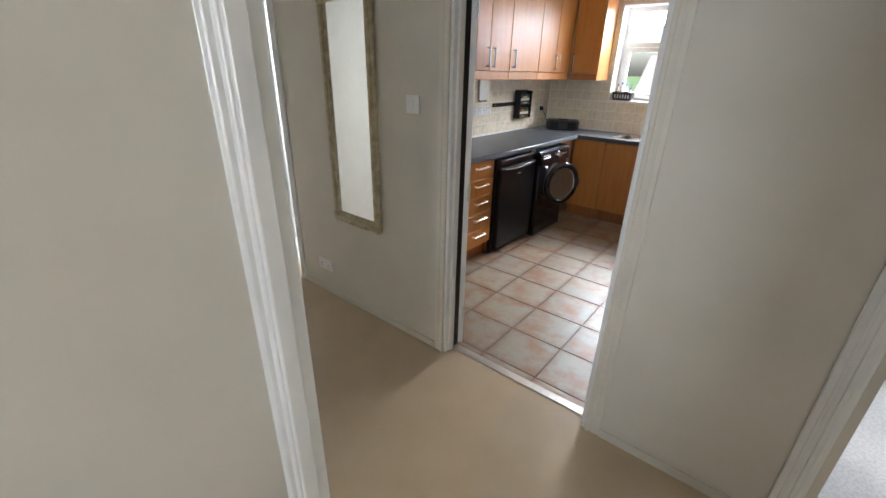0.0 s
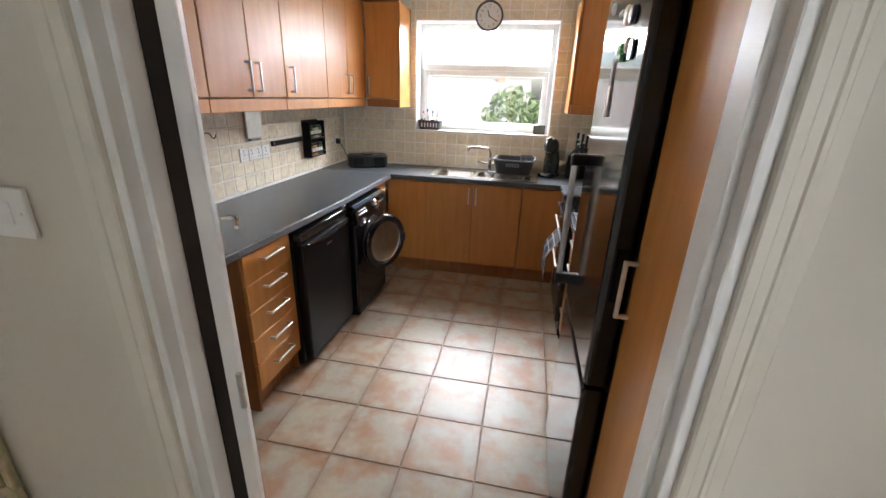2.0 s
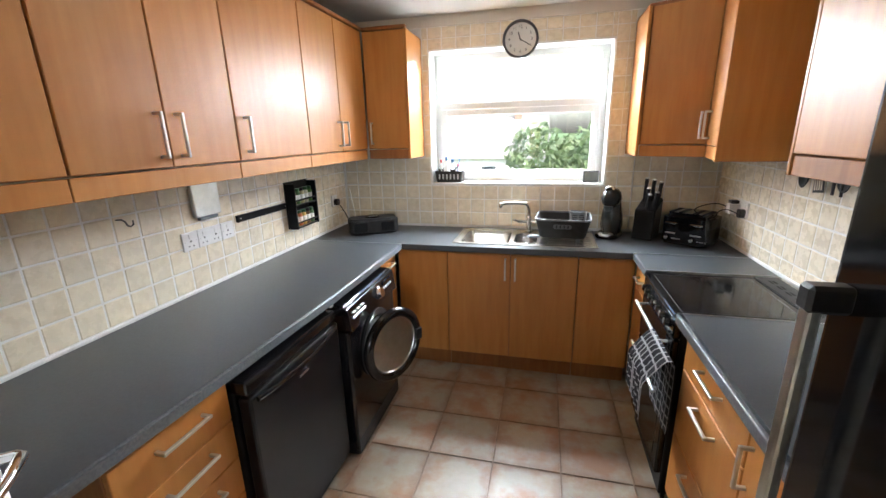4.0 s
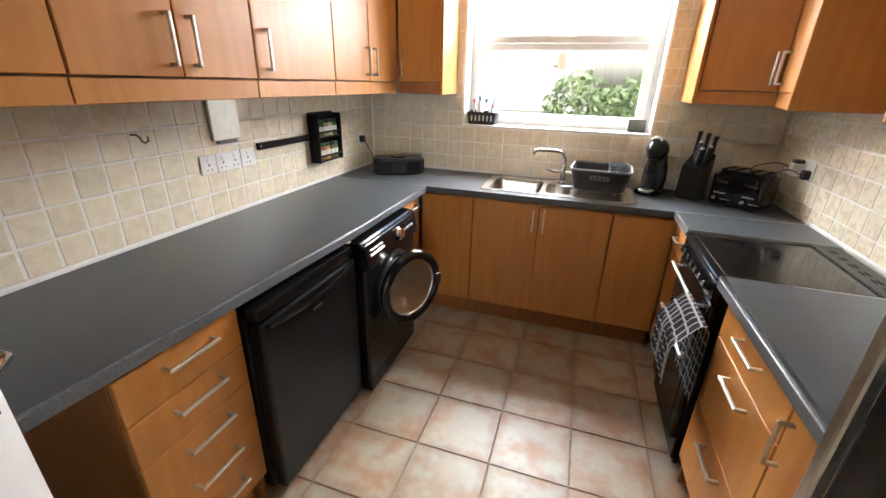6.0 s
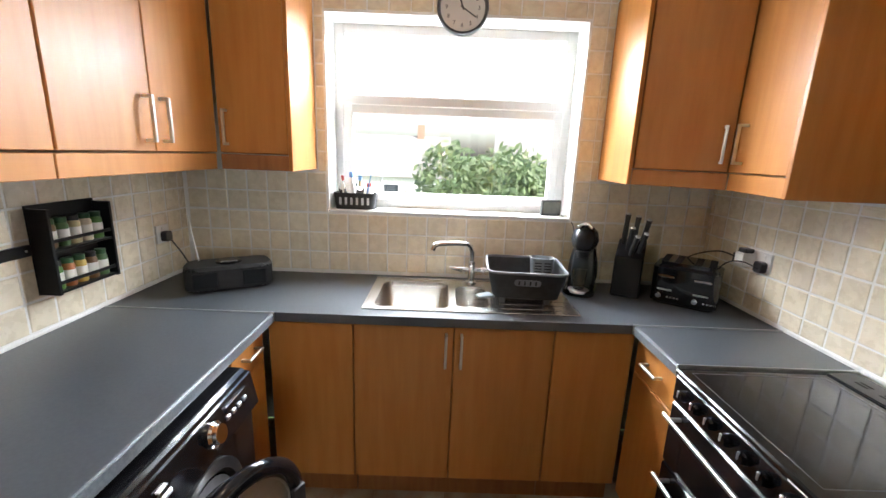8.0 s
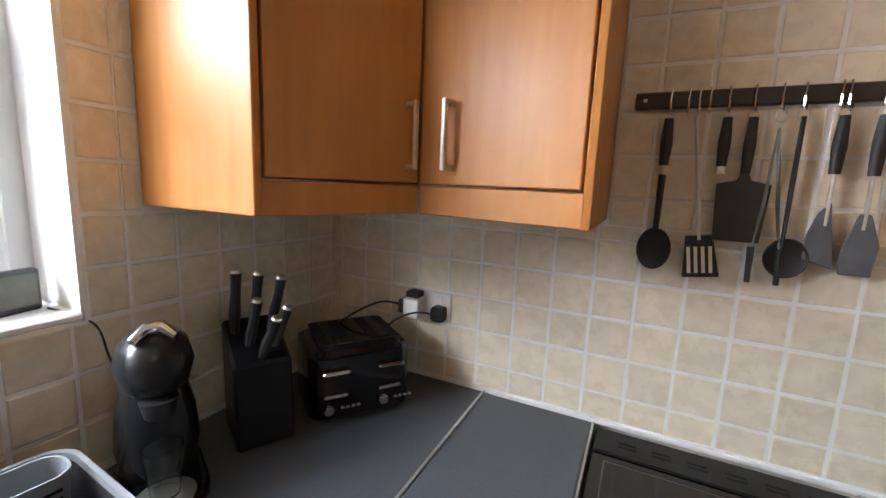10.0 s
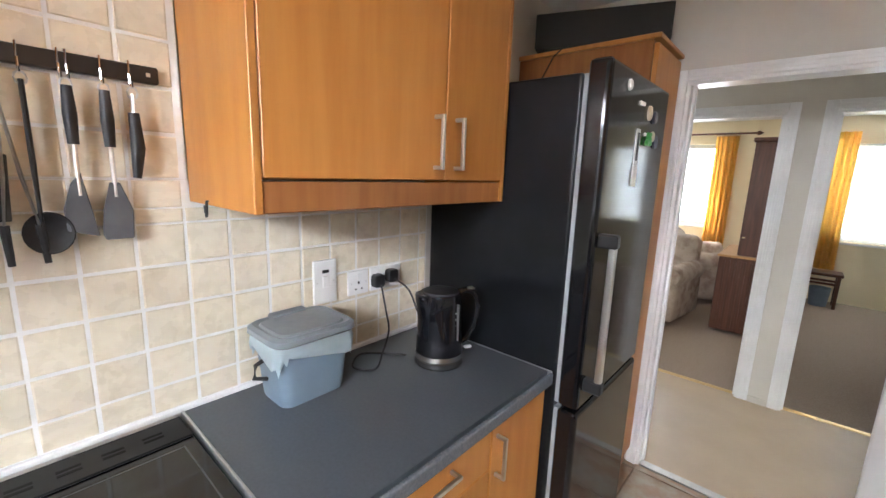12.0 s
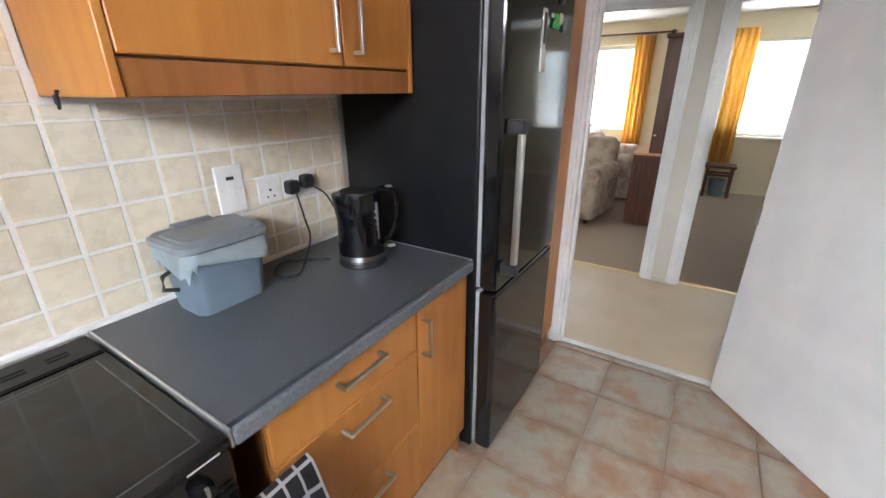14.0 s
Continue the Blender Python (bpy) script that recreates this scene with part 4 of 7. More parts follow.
# porthole door, standing ajar
door_m = Matrix.Translation((WF + 0.018, wcy - 0.185, 0.520)) @ Matrix.Rotation(radians(-25), 4, "Z") @ Matrix.Translation((0, 0.19, 0))
bm = lathe([(0.152, -0.004), (0.186, -0.008), (0.203, 0.002), (0.208, 0.016), (0.203, 0.030), (0.188, 0.040), (0.170, 0.040), (0.158, 0.030), (0.154, 0.018), (0.152, -0.004)], (0, 0, 0), 48)
bm.transform(door_m @ m90)
pd = part("porthole_door", bm, BLACK_GLOSS, wm, "open glossy black porthole door", smooth=True)
bm = lathe([(0.0, -0.096), (0.095, -0.090), (0.130, -0.068), (0.146, -0.010), (0.150, 0.018), (0.154, 0.018), (0.150, -0.010), (0.134, -0.071), (0.097, -0.094), (0.0, -0.100)], (0, 0, 0), 40)
bm.transform(door_m @ m90)
part("glass_bowl", bm, glass("smoked_glass", (0.46, 0.48, 0.50)), pd, "smoked glass bowl", smooth=True)
bm = lathe([(0.150, 0.020), (0.153, 0.024), (0.157, 0.024), (0.157, 0.019)], (0, 0, 0), 40)
bm.transform(door_m @ m90)
part("glass_rim", bm, STEEL, pd, "thin bright rim round the glass", smooth=True)
bm = box(0.030, 0.048, 0.150, 0.196, -0.035, 0.035, 0.006, seg=2)
bm.transform(door_m)
part("pull_handle", bm, BLACK_PLASTIC, pd, "black door pull", smooth=True)
part("kick_plate", box(WF - 0.012, WF + 0.001, WY0 + 0.01, WY1 - 0.01, 0.012, 0.10, 0.003), BLACK_PLASTIC, wm)
plg = thing("appliance_plug", (0.66, -1.52, 0.852), "small white plug block between worktop and machine", "plug")
part("plug", box(0.64, 0.672, -1.53, -1.508, 0.8505, 0.870, 0.003), WHITE_PLASTIC, plg)

# ---- cooker ----
ck = thing("cooker", (2.45, -1.175, 0), "black freestanding electric cooker with glass hob and knobs", "cooker")
CY0, CY1, CF = -1.437, -0.913, 2.165
part("body", box(CF, KX - 0.03, CY0, CY1, 0.02, 0.884, 0.005), BLACK_SATIN, ck)
hob = part("hob", box(CF - 0.035, KX - 0.03, CY0, CY1, 0.886, 0.905, 0.005), BLACK_GLASS, ck, "black ceramic glass hob")
part("vent_bar", box(KX - 0.135, KX - 0.032, CY0 + 0.004, CY1 - 0.004, 0.905, 0.911, 0.002), BLACK_SATIN, ck, "black rear vent bar")
SLOT = material("slot_black", (0.004, 0.004, 0.004), rough=0.9)
for i in range(6):
    y = CY0 + 0.075 + i * 0.074
    for d in (0, 0.016):
        part("vent_slot", box(KX - 0.100 + d, KX - 0.092 + d, y - 0.020, y + 0.020, 0.9105, 0.9118), SLOT, ck)
MARK = material("hob_marking", (0.05, 0.05, 0.05), (0.07, 0.07, 0.07), scale=30, rough=0.3)
bm = None
for a in ((CF + 0.0, CF + 0.003, CY0 + 0.03, CY1 - 0.03), (KX - 0.165, KX - 0.162, CY0 + 0.03, CY1 - 0.03), (CF, KX - 0.162, CY0 + 0.03, CY0 + 0.033), (CF, KX - 0.162, CY1 - 0.033, CY1 - 0.03)):
    bm = box(*a, 0.9048, 0.9054, 0, bm)
part("hob_marking", bm, MARK, hob, "thin grey zone outline")
fas = part("fascia", box(CF - 0.030, CF, CY0, CY1, 0.795, 0.882, 0.005), BLACK_GLOSS, ck)
for i in range(7):
    y = CY0 + 0.06 + i * 0.067
    b = lathe([(0.019, 0.0), (0.019, 0.006), (0.016, 0.012), (0.015, 0.022), (0.0, 0.024)], (0, 0, 0), 18)
    b.transform(Matrix.Translation((CF - 0.030, y, 0.842)) @ Matrix.Rotation(radians(-90), 4, "Y"))
    kn = part("knob", b, BLACK_GLOSS, fas, smooth=True)
    part("pointer", box(CF - 0.056, CF - 0.050, y - 0.003, y + 0.003, 0.838, 0.860, 0.001), STEEL, fas, "silver knob pointer")
part("badge", box(CF - 0.0345, CF - 0.0335, CY0 + 0.02, CY0 + 0.075, 0.8865, 0.8975), WHITE_PLASTIC, hob, "small pale badge")
gd = part("grill_door", box(CF - 0.028, CF, CY0, CY1, 0.565, 0.790, 0.006), BLACK_GLOSS, ck)
part("grill_window", box(CF - 0.0295, CF - 0.027, CY0 + 0.06, CY1 - 0.06, 0.595, 0.715), BLACK_GLASS, gd)
od = part("oven_door", box(CF - 0.028, CF, CY0, CY1, 0.130, 0.560, 0.006), BLACK_GLOSS, ck)
part("oven_window", box(CF - 0.0295, CF - 0.027, CY0 + 0.06, CY1 - 0.06, 0.19, 0.46), BLACK_GLASS, od)
for pr, z in ((gd, 0.755), (od, 0.525)):
    bm = tube([(CF - 0.066, CY0 + 0.03, z), (CF - 0.066, CY1 - 0.03, z)], 0.008, 10)
    for y in (CY0 + 0.06, CY1 - 0.06):
        tube([(CF - 0.026, y, z), (CF - 0.064, y, z)], 0.007, 8, bm)
    part("handle", bm, STEEL, pr, "steel bar handle", smooth=True)
part("plinth", box(CF + 0.012, CF + 0.03, CY0, CY1, 0.0, 0.126), BLACK_SATIN, ck)


# ---- tea towel over the grill handle ----
def towel_material():
    m = bpy.data.materials.new("checked_cotton")
    m.use_nodes = True
    n, l = m.node_tree.nodes, m.node_tree.links
    b = n["Principled BSDF"]
    b.inputs["Roughness"].default_value = 0.9
    uv = n.new("ShaderNodeUVMap")
    sep = n.new("ShaderNodeSeparateXYZ")
    l.new(uv.outputs["UV"], sep.inputs[0])
    outs = []
    for ax in (0, 1):
        sc = n.new("ShaderNodeMath")
        sc.operation = "MULTIPLY"
        sc.inputs[1].default_value = 22.0
        l.new(sep.outputs[ax], sc.inputs[0])
        f = n.new("ShaderNodeMath")
        f.operation = "FRACT"
        l.new(sc.outputs[0], f.inputs[0])
        g = n.new("ShaderNodeMath")
        g.operation = "LESS_THAN"
        g.inputs[1].default_value = 0.17
        l.new(f.outputs[0], g.inputs[0])
        outs.append(g)
    mx = n.new("ShaderNodeMath")
    mx.operation = "MAXIMUM"
    l.new(outs[0].outputs[0], mx.inputs[0])
    l.new(outs[1].outputs[0], mx.inputs[1])
    mix = n.new("ShaderNodeMix")
    mix.data_type = "RGBA"
    mix.inputs[6].default_value = (0.022, 0.021, 0.026, 1)
    mix.inputs[7].default_value = (0.46, 0.45, 0.46, 1)
    l.new(mx.outputs[0], mix.inputs["Factor"])
    l.new(mix.outputs[2], b.inputs["Base Color"])
    return m


def tea_towel():
    t = thing("tea_towel", (2.10, -1.37, 0.45), "black and white checked tea towel over the cooker handle", "towel")
    bm = bmesh.new()
    uvl = bm.loops.layers.uv.new("uv")
    nu, nv = 26, 34
    y0, y1 = -1.565, -1.285
    grid, uvs = [], {}
    for i in range(nu + 1):
        row = []
        for j in range(nv + 1):
            u, v = i / nu, j / nv
            s = (v - 0.46) * 0.62            # length along the cloth from the rail
            y = y0 + (y1 - y0) * u
            wav = 0.007 * math.sin(u * 19 + 1.0) * min(1, abs(s) * 8)
            if abs(s) < 0.016:
                a = s / 0.016 * math.pi / 2
                x, z = 2.099 + 0.0125 * math.sin(a), 0.755 + 0.0125 * math.cos(a)
            elif s > 0:
                x, z = 2.1125 + 0.004 + wav * 0.35, 0.755 - (s - 0.016)
                x = min(x, 2.128)
            else:
                x, z = 2.0865 - 0.004 - abs(wav) * 1.2 - 0.062 * min(1, (-s - 0.016) * 9), 0.755 - (-s - 0.016) + 0.012 * math.sin(u * 3.1)
            y += 0.012 * math.sin(v * 7) * (1 if s < 0 else 0.3)
            vert = bm.verts.new((x, y, z))
            uvs[vert] = (u * 0.36, v * 0.62)
            row.append(vert)
        grid.append(row)
    for i in range(nu):
        for j in range(nv):
            f = bm.faces.new((grid[i][j], grid[i + 1][j], grid[i + 1][j + 1], grid[i][j + 1]))
            for lp_ in f.loops:
                lp_[uvl].uv = uvs[lp_.vert]
    bmesh.ops.solidify(bm, geom=bm.faces[:], thickness=0.002)
    part("cloth", bm, towel_material(), t, smooth=True)


tea_towel()


# ---- sink, tap, drying rack ----
def sink():
    s = thing("sink", (1.48, -0.29, 0.905), "stainless steel one and a half bowl sink with drainer", "sink")
    z = 0.9125
    x0, x1, y0, y1 = 1.025, 1.950, -0.512, -0.068
    bowls = [("main", 1.065, 1.395, -0.478, -0.112, 0.15, 0.05), ("half", 1.425, 1.575, -0.452, -0.165, 0.11, 0.05)]
    # rim plate in strips round the bowls
    bm = None
    for a in ((x0, bowls[0][1], y0, y1), (bowls[0][2], bowls[1][1], y0, y1), (bowls[1][2], x1, y0, y1),
              (bowls[0][1], bowls[0][2], y0, bowls[0][3]), (bowls[0][1], bowls[0][2], bowls[0][4], y1),
              (bowls[1][1], bowls[1][2], y0, bowls[1][3]), (bowls[1][1], bowls[1][2], bowls[1][4], y1)):
        bm = box(*a, z - 0.003, z, 0, bm)
    bmesh.ops.remove_doubles(bm, verts=bm.verts[:], dist=1e-5)
    box(x0 - 0.002, x1 + 0.002, y0 - 0.003, y0 + 0.006, z - 0.004, z + 0.003, 0.002, bm)
    box(x0 - 0.002, x1 + 0.002, y1 - 0.006, y1 + 0.003, z - 0.004, z + 0.003, 0.002, bm)
    box(x0 - 0.003, x0 + 0.006, y0, y1, z - 0.004, z + 0.003, 0.002, bm)
    box(x1 - 0.006, x1 + 0.003, y0, y1, z - 0.004, z + 0.003, 0.002, bm)
    for i in range(7):
        box(1.62, 1.92, -0.46 + i * 0.055, -0.452 + i * 0.055, z - 0.001, z + 0.002, 0.0008, bm)
    part("rim", bm, SINK_STEEL, s)
    for nm, a, b, c, d, dep, r in bowls:
        w, h, cx, cy = b - a, d - c, (a + b) / 2, (c + d) / 2
        t = bmesh.new()
        rings = []
        for sc, dz, rr in ((1.0, 0.0, 0.004), (0.985, -0.004, 0.05), (0.96, -0.03, 0.055), (0.94, -dep * 0.8, 0.06), (0.86, -dep, 0.06), (0.2, -dep - 0.006, 0.012)):
            pts = rounded(w * sc, h * sc, min(rr, min(w, h) * sc / 2.2), 5)
            rings.append([t.verts.new((cx + px, cy + py, z + dz)) for px, py in pts])
        for p, q in zip(rings, rings[1:]):
            m = len(p)
            for i in range(m):
                t.faces.new((p[i], p[(i + 1) % m], q[(i + 1) % m], q[i]))
        t.faces.new(rings[-1])
        part("bowl", t, SINK_STEEL, s, "polished steel sink bowl", smooth=True)
        part("waste", lathe([(0.028, 0.002), (0.022, 0.004), (0.0, 0.001)], (cx, cy, z - dep - 0.005), 20), CHROME, s, smooth=True)


sink()

tap = thing("mixer_tap", (1.510, -0.105, 0.9125), "chrome mixer tap with swan spout and two levers", "tap")
bm = lathe([(0.028, 0.0), (0.028, 0.006), (0.018, 0.014), (0.017, 0.10), (0.020, 0.105), (0.018, 0.115), (0.011, 0.12)], (1.51, -0.105, 0.9125), 20)
part("body", bm, CHROME, tap, smooth=True)
pts = [(1.51, -0.105, 1.02), (1.508, -0.107, 1.075), (1.500, -0.113, 1.105), (1.478, -0.128, 1.122), (1.43, -0.16, 1.130), (1.34, -0.215, 1.136), (1.318, -0.228, 1.130), (1.310, -0.232, 1.108)]
part("spout", tube(pts, [0.013, 0.012, 0.012, 0.012, 0.012, 0.012, 0.013, 0.013], 12), CHROME, tap, smooth=True)
for sx in (-1, 1):
    bm = tube([(1.51, -0.105, 0.985), (1.51 + sx * 0.05, -0.105, 0.985)], 0.012, 10)
    tube([(1.51 + sx * 0.05, -0.105, 0.985), (1.51 + sx * 0.075, -0.112, 0.988), (1.51 + sx * 0.115, -0.125, 1.0)], [0.016, 0.012, 0.007], 10, bm)
    part("lever", bm, CHROME, tap, smooth=True)


def drying_rack():
    r = thing("dish_drainer", (1.742, -0.285, 0.9125), "black plastic dish drainer with grey rim and cutlery cup", "dish rack", rz=-4)
    w, d = 0.345, 0.315
    GR = material("grey_rim_plastic", (0.12, 0.13, 0.145), (0.16, 0.17, 0.185), scale=20, rough=0.45)
    t = bmesh.new()
    rings = []
    for sc, z in ((0.80, 0.030), (0.84, 0.034), (1.0, 0.150), (0.975, 0.150), (0.83, 0.042)):
        rings.append([t.verts.new((x, y, z)) for x, y in rounded(w * sc, d * sc, 0.045 * sc, 5)])
    for p, q in zip(rings, rings[1:]):
        m = len(p)
        for i in range(m):
            t.faces.new((p[i], p[(i + 1) % m], q[(i + 1) % m], q[i]))
    t.faces.new(rings[0][::-1])
    t.faces.new(rings[-1])
    tray = part("tray", t, BLACK_PLASTIC, r, local=True, smooth=True)
    t = bmesh.new()
    rings = []
    for sc, z in ((1.0, 0.148), (1.03, 0.152), (1.03, 0.160), (0.985, 0.160), (0.97, 0.150)):
        rings.append([t.verts.new((x, y, z)) for x, y in rounded(w * sc, d * sc, 0.045 * sc, 5)])
    for p, q in zip(rings, rings[1:]):
        m = len(p)
        for i in range(m):
            t.faces.new((p[i], p[(i + 1) % m], q[(i + 1) % m], q[i]))
    part("rim", t, GR, r, "grey rim", local=True, smooth=True)
    for sy in (-1, 1):
        bm = prism(rounded(0.115, 0.030, 0.014), -0.0015, 0.0015)
        bm.transform(Matrix.Translation((0, sy * (d * 0.463 + 0.0045), 0.112)) @ Matrix.Rotation(radians(90 - sy * 10), 4, "X"))
        part("hand_hole", bm, GR, tray, "pale handle slot", local=True)
        for i in range(4):
            bm = box(-0.004, 0.004, -0.0026, 0.0026, -0.010, 0.010, 0.001)
            bm.transform(Matrix.Translation((-0.036 + i * 0.024, sy * (d * 0.463 + 0.0045), 0.112)) @ Matrix.Rotation(radians(-sy * 10), 4, "X"))
            part("slot_bar", bm, BLACK_PLASTIC, tray, local=True)
    for row in range(2):
        y = -0.075 + row * 0.085
        part("peg_rail", box(-0.135, 0.075, y - 0.005, y + 0.005, 0.044, 0.056, 0.002), GR, r, "grey peg rail", local=True)
        for i in range(10):
            bm = box(-0.004, 0.004, -0.006, 0.006, 0.0, 0.042, 0.002)
            bm.transform(Matrix.Translation((-0.125 + i * 0.0215, y, 0.054)) @ Matrix.Rotation(radians(14), 4, "X"))
            part("peg", bm, GR, r, local=True)
    for i in range(10):
        part("base_rib", box(-0.130 + i * 0.026, -0.124 + i * 0.026, -0.115, 0.10, 0.042, 0.048, 0.001), GR, r, local=True)
    # cutlery cup with slots
    t = bmesh.new()
    rings = []
    for sc, z in ((0.82, 0.05), (1.0, 0.175), (0.93, 0.175), (0.78, 0.06)):
        rings.append([t.verts.new((0.095 + x, 0.085 + y, z)) for x, y in rounded(0.115 * sc, 0.075 * sc, 0.03 * sc, 5)])
    for p, q in zip(rings, rings[1:]):
        m = len(p)
        for i in range(m):
            t.faces.new((p[i], p[(i + 1) % m], q[(i + 1) % m], q[i]))
    t.faces.new(rings[0][::-1])
    t.faces.new(rings[-1])
    cup = part("cutlery_cup", t, GREY_LID, r, "grey slotted cutlery cup", local=True, smooth=True)
    for i in range(6):
        for sx in (-0.022, 0.022):
            z = 0.080 + i * 0.014
            yy = 0.085 - 0.0375 * (0.82 + 0.18 * (z - 0.05) / 0.125) - 0.0008
            part("cup_slot", box(0.095 + sx - 0.016, 0.095 + sx + 0.016, yy, yy + 0.002, z, z + 0.005), SLOT, cup, local=True)
    for x in (-0.10, 0.10):
        for y in (-0.09, 0.09):
            part("foot", box(x - 0.012, x + 0.012, y - 0.012, y + 0.012, 0.0, 0.033, 0.003), GR, r, local=True)
    # spout lip
    bm = prism([(-0.03, 0.0), (0.03, 0.0), (0.018, -0.075), (-0.018, -0.075)], 0.0, 0.010, 0.003)
    bm.transform(Matrix.Translation((-0.150, -0.10, 0.030)) @ Matrix.Rotation(radians(-60), 4, "Z"))
    part("spout", bm, GREY_LID, r, "grey drain spout", local=True)


drying_rack()

# ---- worktop things by the window ----
def coffee_machine():
    c = thing("coffee_machine", (2.055, -0.165, 0.9095), "dark grey glossy capsule coffee machine", "coffee machine", rz=-25)
    c.matrix_basis = c.matrix_basis @ Matrix.Scale(1.10, 4)
    G = material("anthracite_gloss", (0.014, 0.016, 0.019), (0.022, 0.025, 0.029), scale=10, rough=0.18, rough2=0.26)
    part("base", prism(rounded(0.135, 0.20, 0.05), 0.0, 0.028, 0.006), BLACK_GLOSS, c, local=True)
    part("body", lathe([(0.058, 0.0), (0.066, 0.05), (0.062, 0.11), (0.050, 0.165), (0.046, 0.20)], (0, 0.035, 0.026), 24), G, c, local=True, smooth=True)
    bm = lathe([(0.0, -0.062), (0.032, -0.056), (0.055, -0.035), (0.064, 0.0), (0.055, 0.035), (0.032, 0.056), (0.0, 0.062)], (0, 0, 0), 24)
    bm.transform(Matrix.Translation((0, -0.005, 0.245)) @ Matrix.Diagonal((0.92, 1.15, 1.0, 1)))
    part("head", bm, G, c, local=True, smooth=True)
    bm = tube([(-0.03, -0.05, 0.298), (-0.012, -0.035, 0.312), (0.012, -0.035, 0.312), (0.03, -0.05, 0.298)], [0.009, 0.012, 0.012, 0.009], 10)
    part("lever", bm, CHROME, c, "chrome locking lever", local=True, smooth=True)
    part("nozzle", lathe([(0.022, 0.0), (0.028, 0.03)], (0, -0.055, 0.17), 16), BLACK_PLASTIC, c, local=True, smooth=True)
    part("cup", lathe([(0.022, 0.0), (0.030, 0.085), (0.0285, 0.085), (0.021, 0.004), (0.0, 0.004)], (0, -0.065, 0.032), 20), CLEAR, c, "clear drinking glass", local=True, smooth=True)
    part("drip_tray", lathe([(0.045, 0.0), (0.045, 0.01), (0.04, 0.012), (0, 0.012)], (0, -0.065, 0.018), 20), STEEL, c, local=True, smooth=True)


coffee_machine()


def knife_block():
    k = thing("knife_block", (2.285, -0.165, 0.9095), "black knife block with black handled knives", "knife block", rz=-28)
    k.matrix_basis = k.matrix_basis @ Matrix.Scale(1.10, 4)
    bm = box(-0.058, 0.058, -0.075, 0.075, 0.0, 0.235, 0.006)
    for v in bm.verts:
        if v.co.z > 0.1:
            v.co.y += 0.02
            if v.co.y < 0.02:
                v.co.z -= 0.055
    part("block", bm, BLACK_SATIN, k, local=True)
    for i, (x, y, h, a) in enumerate(((-0.038, 0.05, 0.155, 4), (0.0, 0.055, 0.15, 8), (0.036, 0.05, 0.145, 14), (-0.018, 0.01, 0.13, 12), (0.03, 0.0, 0.12, 20), (0.0, -0.03, 0.11, 22))):
        m = Matrix.Translation((x, y, 0.20 if y > 0.03 else 0.175)) @ Matrix.Rotation(radians(a * 0.6), 4, "Y") @ Matrix.Rotation(radians(a), 4, "X")
        bm = tube([(0, 0, -0.02), (0, 0, 0.01)], 0.009, 8)
        bm.transform(m)
        kn = part("knife", bm, STEEL, k, "steel knife bolster", local=True, smooth=True)
        bm = tube([(0, 0, 0.01), (0, 0.002, h * 0.4), (0, -0.003, h * 0.75), (0, 0.0, h)], [0.009, 0.012, 0.010, 0.012], 8)
        bm.transform(m)
        part("grip", bm, BLACK_PLASTIC, kn, "black knife handle", local=True, smooth=True)
        bm = lathe([(0.0115, 0.0), (0.009, 0.006), (0, 0.007)], (0, 0, h), 10)
        bm.transform(m)
        part("end_cap", bm, STEEL, kn, "steel end cap", local=True, smooth=True)


knife_block()


def toaster():
    t = thing("toaster", (2.53, -0.255, 0.9095), "black four slice toaster with chrome levers and dials", "toaster", rz=-36)
    w, d, h = 0.275, 0.25, 0.200
    bm = prism(rounded(w, d, 0.05, 5), 0.012, h, 0.0)
    bmesh.ops.bevel(bm, geom=[e for e in bm.edges if all(v.co.z > h - 0.001 for v in e.verts)], offset=0.028, segments=3, affect="EDGES")
    part("body", bm, BLACK_GLOSS, t, local=True, smooth=True)
    part("base", prism(rounded(w - 0.02, d - 0.02, 0.045, 4), 0.0, 0.014), BLACK_PLASTIC, t, local=True)
    for x in (-0.095, -0.04, 0.04, 0.095):
        part("slot", box(x - 0.014, x + 0.014, -0.085, 0.085, h - 0.003, h + 0.0012), SLOT, t, local=True)
    for x in (-0.075, 0.07):
        bm = box(x - 0.036, x + 0.036, -d / 2 - 0.016, -d / 2 + 0.002, 0.132, 0.144, 0.005)
        part("lever", bm, CHROME, t, "chrome toast lever", local=True)
        part("lever_plate", box(x - 0.030, x + 0.030, -d / 2 - 0.0015, -d / 2 + 0.002, 0.068, 0.076, 0.001), STEEL, t, local=True)
        b = lathe([(0.014, 0.0), (0.014, 0.010), (0.011, 0.014), (0.0, 0.015)], (0, 0, 0), 18)
        b.transform(Matrix.Translation((x - 0.02, -d / 2, 0.042)) @ Matrix.Rotation(radians(90), 4, "X"))
        part("dial", b, CHROME, t, "chrome browning dial", local=True, smooth=True)
        for i in range(4):
            part("button", box(x + 0.012 + i * 0.014, x + 0.021 + i * 0.014, -d / 2 - 0.003, -d / 2 + 0.001, 0.036, 0.042, 0.001), STEEL, t, local=True)


toaster()


